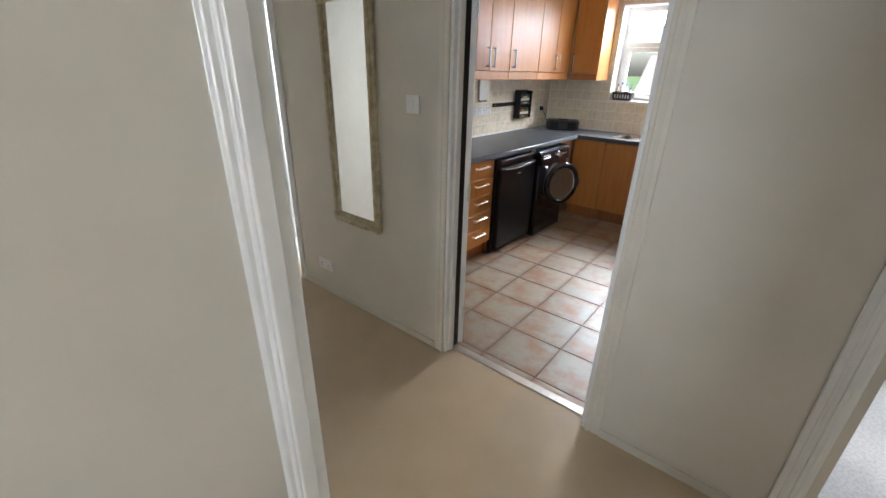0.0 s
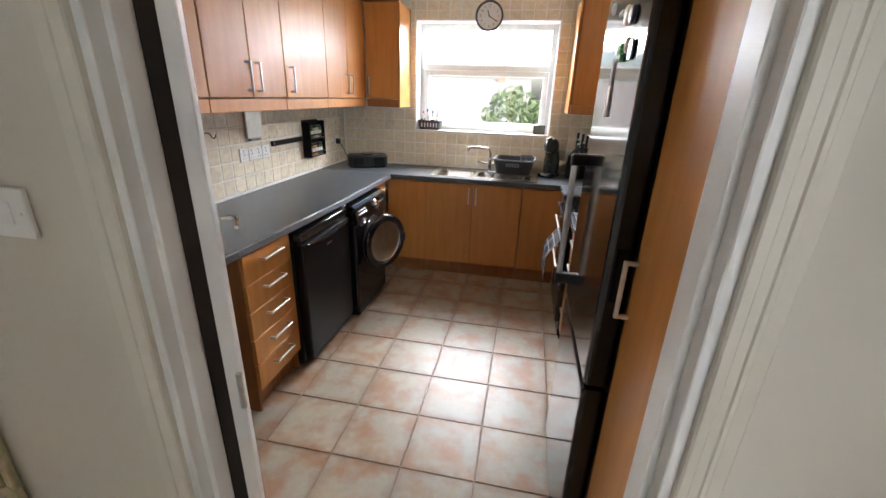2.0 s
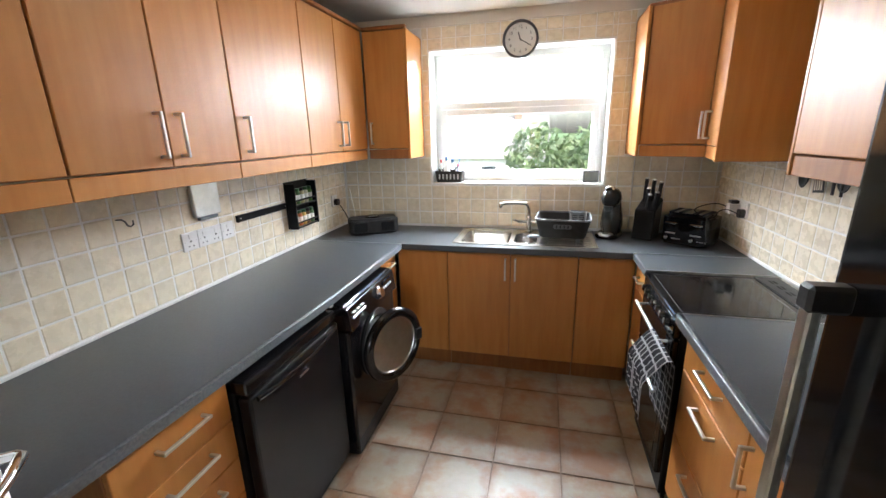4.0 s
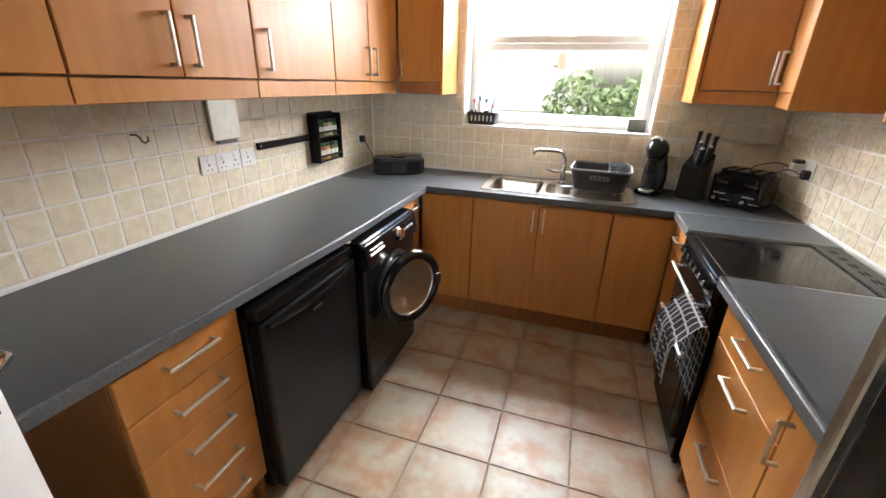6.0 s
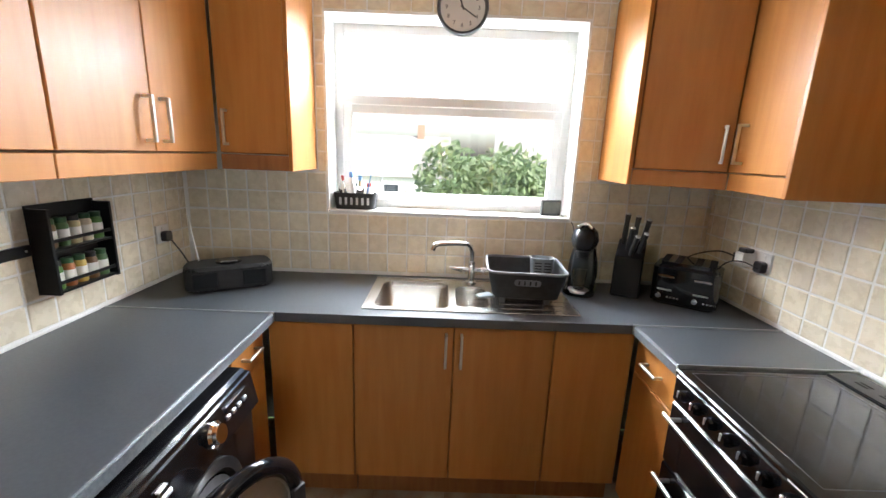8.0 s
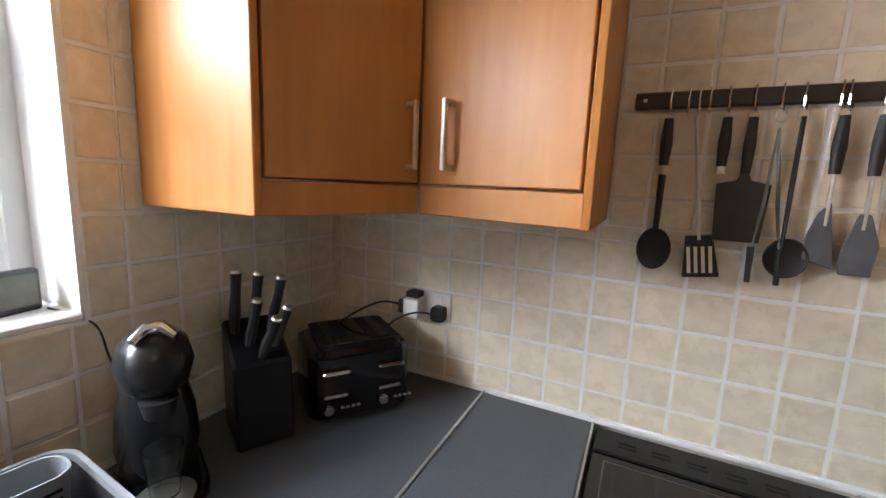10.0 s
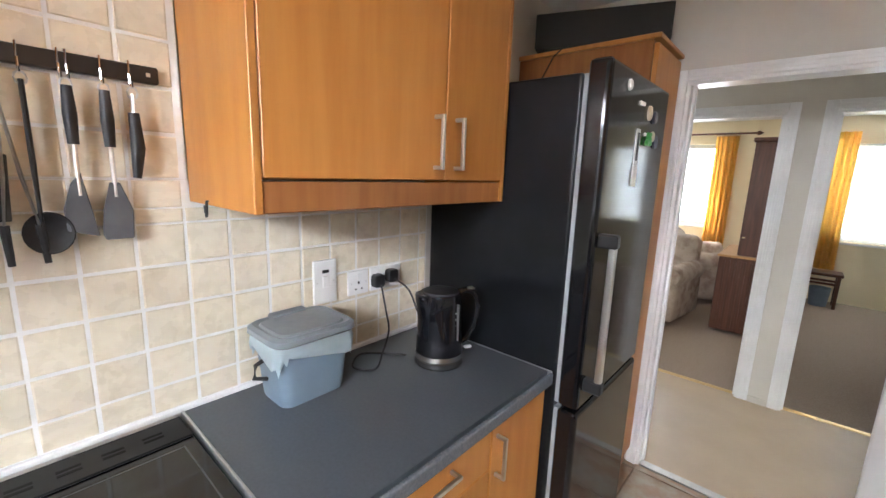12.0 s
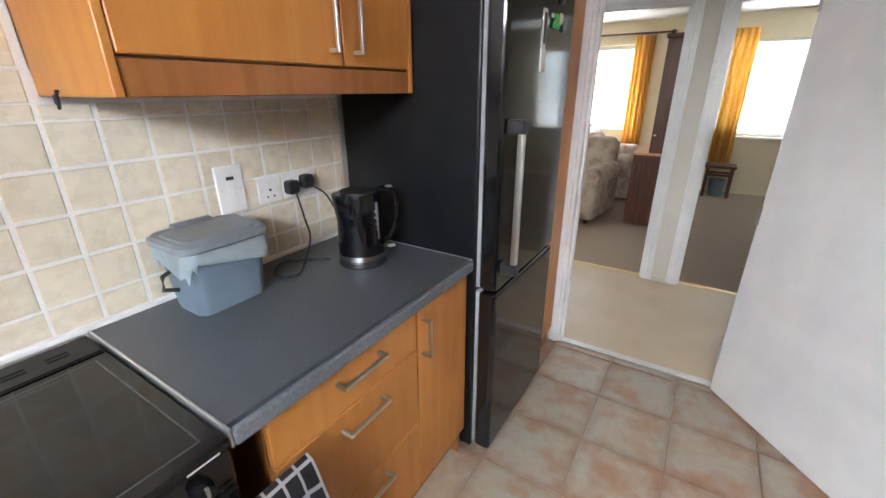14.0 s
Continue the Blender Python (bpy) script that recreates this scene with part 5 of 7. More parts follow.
def socket(name, wall_, u, z, w, h, label, rockers=1, category="socket", screws=True):
    """A white plate on a wall: W, E walls of the kitchen or H, the hall side of the door wall."""
    at = {"W": (0.012, u, z), "E": (KX - 0.012, u, z), "H": (u, HN, z)}[wall_]
    rz = {"W": 90, "E": -90, "H": 0}[wall_]
    s = thing(name, at, label, category, rz=rz)
    pl = part("plate", box(-w / 2, w / 2, -0.009, 0.001, -h / 2, h / 2, 0.002), WHITE_PLASTIC, s, local=True)
    GREYP = SLOT
    if category == "socket":
        for i in range(rockers):
            cx = (i - (rockers - 1) / 2) * (w / rockers)
            part("rocker", box(cx - 0.008, cx + 0.008, -0.012, -0.008, 0.012, 0.032, 0.001), WHITE_PLASTIC, s, local=True)
            for a, b, c, d in ((-0.004, 0.004, -0.004, 0.004), (-0.016, -0.009, -0.025, -0.020), (0.009, 0.016, -0.025, -0.020)):
                part("pin_hole", box(cx + a, cx + b, -0.0096, -0.0085, c, d), GREYP, s, local=True)
    elif category == "switch":
        for i in range(rockers):
            cx = (i - (rockers - 1) / 2) * 0.03
            part("rocker", box(cx - 0.012, cx + 0.012, -0.0125, -0.008, -0.02, 0.02, 0.002), WHITE_PLASTIC, s, local=True)
    for x in (-w / 2 + 0.012, w / 2 - 0.012):
        part("screw", box(x - 0.0025, x + 0.0025, -0.0098, -0.0088, -0.0025, 0.0025), STEEL, s, local=True)
    return s


def plug(wall_, u, z, mat_=None, label="black mains plug in the wall socket"):
    at = {"W": (0.021, u, z), "E": (KX - 0.021, u, z)}[wall_]
    p = thing("mains_plug", at, label, "plug", rz=90 if wall_ == "W" else -90)
    bm = prism(rounded(0.046, 0.048, 0.012), 0, 0.030, 0.003)
    bm.transform(Matrix.Rotation(radians(90), 4, "X"))
    part("body", bm, mat_ or BLACK_PLASTIC, p, local=True)
    return p


def cable(name, pts, label, r=0.0035):
    c = thing(name, pts[0], label, "cable")
    # smooth the run
    P = [Vector(p) for p in pts]
    out = []
    for i in range(len(P) - 1):
        a, b, c0, d = P[max(i - 1, 0)], P[i], P[i + 1], P[min(i + 2, len(P) - 1)]
        for k in range(6):
            t = k / 6
            out.append(0.5 * ((2 * b) + (c0 - a) * t + (2 * a - 5 * b + 4 * c0 - d) * t * t + (3 * b - a - 3 * c0 + d) * t ** 3))
    out.append(P[-1])
    part("cord", tube(out, r, 6), BLACK_PLASTIC, c, smooth=True)


# east wall by the toaster
socket("double_socket", "E", -0.395, 1.155, 0.146, 0.086, "white double wall socket on cream tiles", 2)
ad = thing("plug_adaptor", (KX - 0.021, -0.358, 1.150), "white cube plug adaptor in the wall socket", "plug", rz=-90)
part("body", box(-0.027, 0.027, -0.058, 0.0, -0.030, 0.030, 0.005, seg=2), WHITE_PLASTIC, ad, local=True)
plug("E", -0.435, 1.135)
pp = thing("mains_plug", (KX - 0.050, -0.358, 1.181), "black plug stacked on a white adaptor", "plug", rz=-90)
part("body", box(-0.022, 0.022, -0.022, 0.022, 0.0, 0.020, 0.005, seg=2), BLACK_PLASTIC, pp, local=True)
pq = thing("mains_plug", (KX - 0.050, -0.330, 1.150), "black plug in the side of a white adaptor", "plug", rz=-90)
part("body", box(-0.020, -0.001, -0.022, 0.022, -0.022, 0.022, 0.004, seg=2), BLACK_PLASTIC, pq, local=True)
cable("toaster_cable", [(KX - 0.055, -0.312, 1.150), (2.64, -0.27, 1.165), (2.56, -0.20, 1.12), (2.55, -0.10, 1.02), (2.54, -0.09, 0.93)], "black toaster cable along the tiled wall")
cable("coffee_machine_cable", [(KX - 0.05, -0.445, 1.13), (2.66, -0.40, 1.15), (2.64, -0.33, 1.12), (2.66, -0.22, 1.02), (2.64, -0.08, 0.93)], "thin black appliance cable", 0.003)

# window sill
PEN = [material("bottle_%d" % i, c, rough=0.3) for i, c in enumerate(((0.70, 0.72, 0.75), (0.10, 0.22, 0.45), (0.55, 0.06, 0.05), (0.75, 0.75, 0.72)))]
bk = thing("sill_basket", (0.885, 0.075, WZ0 + 0.016), "black slotted plastic basket with bottles and brushes on the sill", "basket")
t = bmesh.new()
rings = []
for sc, z in ((0.90, 0.0), (1.0, 0.085), (0.95, 0.085), (0.86, 0.006)):
    rings.append([t.verts.new((x, y, z)) for x, y in rounded(0.225 * sc, 0.11 * sc, 0.02, 4)])
for p, q in zip(rings, rings[1:]):
    for i in range(len(p)):
        t.faces.new((p[i], p[(i + 1) % len(p)], q[(i + 1) % len(p)], q[i]))
t.faces.new(rings[0][::-1])
t.faces.new(rings[-1])
part("tray", t, BLACK_PLASTIC, bk, local=True)
for i in range(6):
    part("slot", box(-0.080 + i * 0.029, -0.068 + i * 0.029, -0.0545, -0.052, 0.024, 0.062), PEN[0], bk, "pale slot", local=True)
for i, (x, y, h, r, m) in enumerate(((-0.075, 0.0, 0.165, 0.020, 0), (-0.03, 0.012, 0.185, 0.024, 3), (0.02, 0.0, 0.17, 0.021, 0), (0.065, 0.01, 0.13, 0.024, 3))):
    b = thing("bottle", (0.885 + x, 0.075 + y, WZ0 + 0.022), ("clear plastic bottle with coloured cap in the basket", "white squeezy bottle in the basket")[i % 2], "bottle", "bottles on the sill")
    part("body", lathe([(r * 0.95, 0.0), (r, 0.01), (r, h * 0.62), (r * 0.45, h * 0.78), (r * 0.42, h * 0.84), (0, h * 0.84)], (0, 0, 0), 16), CLEAR if i in (0, 2) else PEN[m], b, local=True, smooth=True)
    part("cap", lathe([(r * 0.5, 0.0), (r * 0.5, h * 0.14), (r * 0.3, h * 0.16), (0, h * 0.16)], (0, 0, h * 0.845), 12), PEN[(2, 1, 1, 2)[i]], b, "coloured bottle cap", local=True, smooth=True)
for i, (x, a) in enumerate(((0.045, 12), (-0.055, -10), (0.085, 20))):
    br = thing("washing_brush", (0.885 + x, 0.062, WZ0 + 0.03), "thin washing-up brush standing in the basket", "brush")
    bm = tube([(0, 0, 0), (0, 0, 0.17)], 0.004, 6)
    bm.transform(Matrix.Rotation(radians(a), 4, "Y"))
    part("stick", bm, PEN[(1, 3, 0)[i]], br, local=True)
sc_ = thing("sill_clock", (1.935, 0.075, WZ0 + 0.016), "small black desk weather display on the sill", "clock", rz=12)
part("case", box(-0.055, 0.055, -0.010, 0.012, 0.0, 0.082, 0.004), BLACK_PLASTIC, sc_, local=True)
part("screen", box(-0.048, 0.048, -0.0108, -0.0095, 0.012, 0.074), material("lcd_grey", (0.09, 0.09, 0.075), (0.12, 0.12, 0.10), scale=20, rough=0.25), sc_, "grey display", local=True)
part("stand", box(-0.03, 0.03, 0.0, 0.035, 0.0, 0.006), BLACK_PLASTIC, sc_, local=True)
cable("display_cable", [(1.99, 0.06, WZ0 + 0.02), (2.03, -0.016, WZ0 - 0.01), (2.05, -0.018, 1.15), (2.08, -0.02, 1.04), (2.12, -0.03, 0.93)], "thin black cable running down the tiles", 0.0022)


def wall_clock():
    c = thing("wall_clock", (1.41, -0.012, 2.222), "round white wall clock with dark rim above the window", "clock")
    RIM = material("clock_rim", (0.05, 0.05, 0.06), (0.08, 0.08, 0.09), scale=20, rough=0.3)
    FACE = material("clock_face", (0.68, 0.68, 0.66), (0.74, 0.74, 0.72), scale=10, rough=0.5)
    r = 0.120
    turn = Matrix.Rotation(radians(90), 4, "X")
    bm = lathe([(r - 0.018, 0.010), (r - 0.014, 0.030), (r - 0.004, 0.034), (r, 0.028), (r, 0.0)], (0, 0, 0), 48)
    bm.transform(turn)
    part("rim", bm, RIM, c, local=True, smooth=True)
    bm = lathe([(r - 0.012, 0.004), (r - 0.012, 0.014), (0, 0.014)], (0, 0, 0), 48)
    bm.transform(turn)
    part("face", bm, FACE, c, local=True)
    for i in range(1, 13):
        a = radians(90 - 30 * i)
        cu = bpy.data.curves.new("numeral", "FONT")
        cu.body, cu.size, cu.align_x, cu.align_y, cu.extrude = str(i), 0.026, "CENTER", "CENTER", 0.0006
        tob = new("numeral_src", cu)
        me = bpy.data.meshes.new_from_object(tob.evaluated_get(bpy.context.evaluated_depsgraph_get()))
        bpy.data.objects.remove(tob)
        b = bmesh.new()
        b.from_mesh(me)
        bpy.data.meshes.remove(me)
        b.transform(turn @ Matrix.Translation((math.cos(a) * 0.076, math.sin(a) * 0.076, 0.0150)))
        part("numeral", b, RIM, c, "black printed numeral", local=True)
    for nm, ang, ln, w in (("hour_hand", -20, 0.048, 0.004), ("minute_hand", 122, 0.072, 0.003)):
        b = box(-w, w, -0.012, ln, 0.016, 0.0175)
        b.transform(turn @ Matrix.Rotation(radians(-ang), 4, "Z"))
        part(nm, b, RIM, c, "thin black clock hand", local=True)


wall_clock()

# ---- west worktop corner and wall ----
rd = thing("radio", (0.35, -0.265, 0.9095), "black portable radio with thin aerial on the worktop", "radio", rz=30)
bm = prism(rounded(0.37, 0.19, 0.06, 5), 0.0, 0.115, 0.014)
part("body", bm, BLACK_PLASTIC, rd, local=True, smooth=True)
part("lid", lathe([(0.055, 0.0), (0.055, 0.008), (0.05, 0.012), (0, 0.012)], (0.0, 0.0, 0.113), 24), BLACK_GLOSS, rd, "glossy black disc lid", local=True, smooth=True)
part("trim", box(-0.035, 0.035, -0.04, -0.034, 0.116, 0.129, 0.002), STEEL, rd, local=True)
part("aerial", tube([(-0.12, 0.05, 0.10), (-0.15, 0.08, 0.33)], 0.003, 6), STEEL, rd, "thin steel aerial", local=True, smooth=True)
for x in (-0.1, 0.1):
    part("speaker_grille", box(x - 0.05, x + 0.05, -0.098, -0.092, 0.02, 0.092, 0.004), BLACK_SATIN, rd, local=True)
socket("single_socket", "W", -0.215, 1.135, 0.086, 0.086, "white single wall socket on cream tiles", 1)
plug("W", -0.215, 1.125)
cable("radio_cable", [(0.055, -0.215, 1.11), (0.085, -0.20, 1.05), (0.11, -0.17, 0.97), (0.16, -0.16, 0.93)], "black radio cable hanging from the socket")


def spice_rack():
    s = thing("spice_rack", (0.013, -0.705, 1.045), "black two-tier spice rack full of small jars", "spice rack")
    y0, y1, z0, z1 = -0.835, -0.575, 1.045, 1.335
    part("back", box(0.0125, 0.018, y0, y1, z0, z1 + 0.01), BLACK_SATIN, s)
    for y in (y0, y1 - 0.012):
        part("side_panel", box(0.018, 0.085, y, y + 0.012, z0, z1, 0.002), BLACK_SATIN, s)
    for z in (z0 + 0.012, z0 + 0.155):
        part("shelf", box(0.018, 0.083, y0 + 0.012, y1 - 0.012, z - 0.008, z, 0.0015), BLACK_SATIN, s)
        part("rail", box(0.076, 0.082, y0 + 0.012, y1 - 0.012, z + 0.022, z + 0.034, 0.0015), BLACK_SATIN, s)
    cols = ((0.10, 0.22, 0.05), (0.45, 0.40, 0.22), (0.16, 0.09, 0.04), (0.40, 0.12, 0.04), (0.55, 0.50, 0.38), (0.08, 0.16, 0.06), (0.50, 0.34, 0.08))
    mats = [material("spice_%d" % i, c, tuple(v * 1.25 for v in c), scale=60, rough=0.5) for i, c in enumerate(cols)]
    GL = material("jar_lid_green", (0.03, 0.10, 0.04), (0.05, 0.14, 0.06), scale=20, rough=0.35)
    for row, z in enumerate((z0 + 0.0125, z0 + 0.1555)):
        for i in range(5):
            y = y0 + 0.036 + i * 0.047
            j = thing("spice_jar", (0.047, y, z), ("small spice jar with dark green lid", "small glass spice jar with pale label")[row], "jar", "jars in the spice rack")
            part("jar", lathe([(0.019, 0.0), (0.020, 0.004), (0.020, 0.072), (0.015, 0.080), (0, 0.080)], (0, 0, 0), 14), mats[(i * 3 + row * 2) % 7], j, local=True, smooth=True)
            part("lid", lathe([(0.0175, 0.0), (0.0175, 0.018), (0.0, 0.019)], (0, 0, 0.0805), 14), GL if (i + row) % 3 else BLACK_PLASTIC, j, "dark screw lid", local=True, smooth=True)
            part("label_band", lathe([(0.0203, 0.022), (0.0206, 0.024), (0.0206, 0.056), (0.0203, 0.058)], (0, 0, 0), 14), PAPER, j, "pale paper label", local=True, smooth=True)


spice_rack()
kb = thing("magnetic_knife_bar", (0.013, -1.065, 1.205), "dark magnetic knife bar on the tiles", "knife rack")
part("bar", box(0.0125, 0.030, -1.285, -0.845, 1.185, 1.222, 0.003), BLACK_SATIN, kb)
for y in (-1.265, -0.865):
    part("screw", box(0.0295, 0.0312, y - 0.004, y + 0.004, 1.200, 1.208, 0.001), STEEL, kb)
sk = thing("kitchen_scale", (0.015, -1.47, 1.245), "flat brushed steel kitchen scale hanging on the wall", "scale")
part("plate", box(0.0125, 0.034, -1.555, -1.392, 1.262, 1.448, 0.004), STEEL, sk)
part("display", box(0.0125, 0.036, -1.53, -1.42, 1.246, 1.262, 0.003), GREY_LID, sk, "grey display edge")
socket("single_socket", "W", -1.595, 1.162, 0.086, 0.086, "white fused switch plate on the tiles", 1)
socket("double_socket", "W", -1.478, 1.162, 0.146, 0.086, "white double socket on the tiles", 2)
socket("single_socket", "W", -1.358, 1.162, 0.086, 0.086, "white fused spur plate on the tiles", 1)


def hook(at, out, label="small dark metal hook"):
    h = thing("hook", at, label, "hook")
    o = Vector(out)
    pts = [Vector(at) + o * a + Vector((0, 0, b)) for a, b in ((0.0, 0.0), (0.018, 0.0), (0.030, -0.010), (0.034, -0.024), (0.044, -0.030), (0.054, -0.022), (0.055, -0.006))]
    part("wire", tube(pts, 0.0032, 7), BLACK_PLASTIC, h, smooth=True)


hook((0.012, -1.905, 1.325), (0.75, 0.65, 0))
hook((2.60, -1.495, 1.470), (-0.6, 0.3, 0), "small black hook under the cabinet end")


# ---- utensil rail on the east wall ----
WX = KX - 0.012
RAIL_WOOD = material("ebonised_wood", (0.018, 0.012, 0.010), (0.030, 0.020, 0.016), scale=6, rough=0.35)
ur = thing("utensil_rail", (WX, -1.19, 1.742), "dark wooden utensil rail with steel hooks", "utensil rail")
part("rail", box(WX - 0.020, WX + 0.0, -1.455, -0.922, 1.722, 1.758, 0.003), RAIL_WOOD, ur)
for y in (-1.435, -0.942):
    part("screw", box(WX - 0.0215, WX - 0.019, y - 0.004, y + 0.004, 1.736, 1.744, 0.001), STEEL, ur)
HOOKS = (-0.995, -1.030, -1.050, -1.070, -1.105, -1.150, -1.196, -1.232, -1.288, -1.300, -1.352, -1.400)
for y in HOOKS:
    bm = tube([(WX - 0.004, y, 1.763), (WX - 0.022, y, 1.762), (WX - 0.024, y, 1.735), (WX - 0.024, y, 1.716), (WX - 0.030, y, 1.706), (WX - 0.040, y, 1.708), (WX - 0.043, y, 1.716)], 0.0022, 6, None)
    part("hook", bm, CHROME, ur, "steel hook", smooth=True)


def utensil(name, y, label, build, tilt=0.0, top=1.708, size=1.0):
    u = thing(name, (WX - 0.036, y, top), label, "utensil", "utensils on the rail")
    for nm, bm, m, lb in build():
        bm.transform(Matrix.Rotation(radians(tilt), 4, "X") @ Matrix.Diagonal((1, 0.5 + size / 2, size, 1)))
        part(nm, bm, m, u, lb, local=True, smooth=True)


def flat_shape(outline, th=0.003):
    """outline as (across, down) seen from the room; across is +y of the wall."""
    bm = prism([(a, -b) for a, b in outline], -th / 2, th / 2, th * 0.3)
    bm.transform(Matrix(((0, 0, 1, 0), (1, 0, 0, 0), (0, 1, 0, 0), (0, 0, 0, 1))))
    return bm


def grip(z0, z1, r=0.010):
    return tube([(0, 0, -z0), (0, 0, -(z0 + z1) / 2), (0, 0, -z1)], [r * 0.8, r * 1.1, r * 0.85], 10)


def loop(z=0.0):
    return tube([(0, 0.008 * math.cos(a), z - 0.010 + 0.010 * math.sin(a)) for a in [2 * math.pi * i / 10 for i in range(11)]], 0.002, 6)


UT_GREY = material("grey_silicone", (0.10, 0.105, 0.115), (0.13, 0.135, 0.145), scale=20, rough=0.6)


def b_spoon():
    head = lathe([(0.0, -0.004), (0.026, 0.0), (0.036, 0.010), (0.034, 0.011), (0.024, 0.002), (0.0, -0.001)], (0, 0, 0), 20)
    head.transform(Matrix.Translation((0, 0, -0.305)) @ Matrix.Diagonal((1, 1.0, 1.35, 1)) @ Matrix.Rotation(radians(-90), 4, "Y"))
    return [("grip", grip(0.012, 0.115, 0.012), BLACK_PLASTIC, ""), ("band", tube([(0, 0, -0.115), (0, 0, -0.135)], 0.011, 10), STEEL, "steel band"), ("shaft", tube([(0, 0, -0.135), (0, 0, -0.27)], [0.008, 0.006], 8), BLACK_PLASTIC, ""), ("bowl", head, BLACK_PLASTIC, "black spoon bowl"), ("ring", loop(), STEEL, "")]


def b_turner():
    out = [("shaft", tube([(0, 0, -0.01), (0, 0, -0.28)], 0.004, 8), STEEL, "thin steel shaft")]
    ol = flat_shape(((-0.026, 0.27), (0.026, 0.27), (0.036, 0.365), (-0.036, 0.365)))
    out.append(("blade", ol, BLACK_PLASTIC, "black slotted blade"))
    for i in range(4):
        out.append(("slot", box(-0.0025, 0.0025, -0.024 + i * 0.014, -0.017 + i * 0.014, -0.355, -0.295), TILE, ""))
    out.append(("ring", loop(), STEEL, ""))
    return out


def b_masher():
    return [("ring", loop(), STEEL, ""), ("grip", grip(0.012, 0.115, 0.011), BLACK_PLASTIC, ""), ("ferrule", tube([(0, 0, -0.115), (0, 0, -0.13)], 0.009, 8), STEEL, "steel ferrule")]


def b_wide():
    return [("ring", loop(), STEEL, ""), ("grip", grip(0.012, 0.115, 0.010), BLACK_PLASTIC, ""), ("blade", flat_shape(((-0.005, 0.11), (0.005, 0.11), (0.012, 0.128), (0.046, 0.135), (0.040, 0.245), (-0.040, 0.245), (-0.046, 0.135), (-0.012, 0.128)), 0.004), material("dark_nylon", (0.030, 0.029, 0.026), (0.042, 0.040, 0.036), scale=20, rough=0.5), "wide dark grey blade")]


def b_tongs():
    return [("ring", loop(), STEEL, ""), ("arm", tube([(0, 0, -0.03), (0.0, 0.006, -0.16), (0.0, 0.014, -0.24)], [0.006, 0.008, 0.005], 8, flat=0.4), STEEL, "steel tong arm"),
            ("arm", tube([(0, 0, -0.03), (0.0, -0.016, -0.16), (0.0, -0.030, -0.24)], [0.006, 0.008, 0.005], 8, flat=0.4), STEEL, "steel tong arm"),
            ("tip", tube([(0, 0.014, -0.235), (0, 0.012, -0.30)], [0.007, 0.005], 8), BLACK_PLASTIC, "black tip"), ("tip", tube([(0, -0.030, -0.235), (0, -0.034, -0.30)], [0.007, 0.005], 8), BLACK_PLASTIC, "black tip")]


def b_ladle():
    head = lathe([(0.0, -0.004), (0.028, -0.003), (0.036, 0.003), (0.034, 0.005), (0.026, 0.0), (0.0, -0.001)], (0, 0, 0), 20)
    head.transform(Matrix.Translation((0, -0.008, -0.255)) @ Matrix.Rotation(radians(-90), 4, "Y"))
    return [("ring", loop(), STEEL, ""), ("shaft", tube([(0, 0, -0.012), (0, 0, -0.12), (0, 0, -0.25)], [0.008, 0.009, 0.006], 8, flat=0.5), BLACK_PLASTIC, ""), ("bowl", head, BLACK_PLASTIC, "black round skimmer head")]


def b_spatula(rounded_tip):
    def f():
        ol = ((-0.008, 0.165), (0.008, 0.165), (0.022, 0.215), (0.026, 0.255), (0.022, 0.265), (-0.022, 0.265), (-0.026, 0.215)) if not rounded_tip else ((-0.004, 0.15), (0.012, 0.17), (0.026, 0.215), (0.024, 0.25), (-0.022, 0.262), (-0.014, 0.21))
        return [("ring", loop(), STEEL, ""), ("grip", grip(0.012, 0.105, 0.010), BLACK_PLASTIC, ""), ("shaft", tube([(0, 0, -0.10), (0, 0, -0.19)], 0.004, 8), STEEL, "steel shaft"), ("blade", flat_shape(ol, 0.006), UT_GREY, "grey silicone blade")]
    return f


def b_peeler():
    return [("ring", loop(), STEEL, ""), ("neck", tube([(0, 0, -0.012), (0, 0, -0.045)], [0.007, 0.008], 8, flat=0.5), STEEL, "steel neck"), ("grip", tube([(0, 0, -0.042), (0, -0.004, -0.10), (0, 0.0, -0.15)], [0.009, 0.012, 0.007], 10), BLACK_PLASTIC, "black ribbed handle")]


utensil("serving_spoon", -0.995, "black serving spoon hanging on the rail", b_spoon)
utensil("slotted_turner", -1.045, "black slotted turner hanging on the rail", b_turner, -8)
utensil("masher_handle", -1.105, "black handled kitchen tool on the rail", b_masher)
utensil("wide_spatula", -1.150, "wide dark grey spatula hanging on the rail", b_wide, size=1.12)
utensil("kitchen_tongs", -1.196, "steel kitchen tongs with black tips on the rail", b_tongs, size=1.20)
utensil("skimmer", -1.232, "black round skimmer hanging on the rail", b_ladle, size=1.18)
utensil("silicone_spatula", -1.294, "grey silicone spatula with curved blade on the rail", b_spatula(True), size=1.20)
utensil("silicone_spatula", -1.352, "grey silicone spatula with square blade on the rail", b_spatula(False), size=1.22)
utensil("peeler", -1.400, "black handled peeler hanging on the rail", b_peeler, 2, size=1.28)

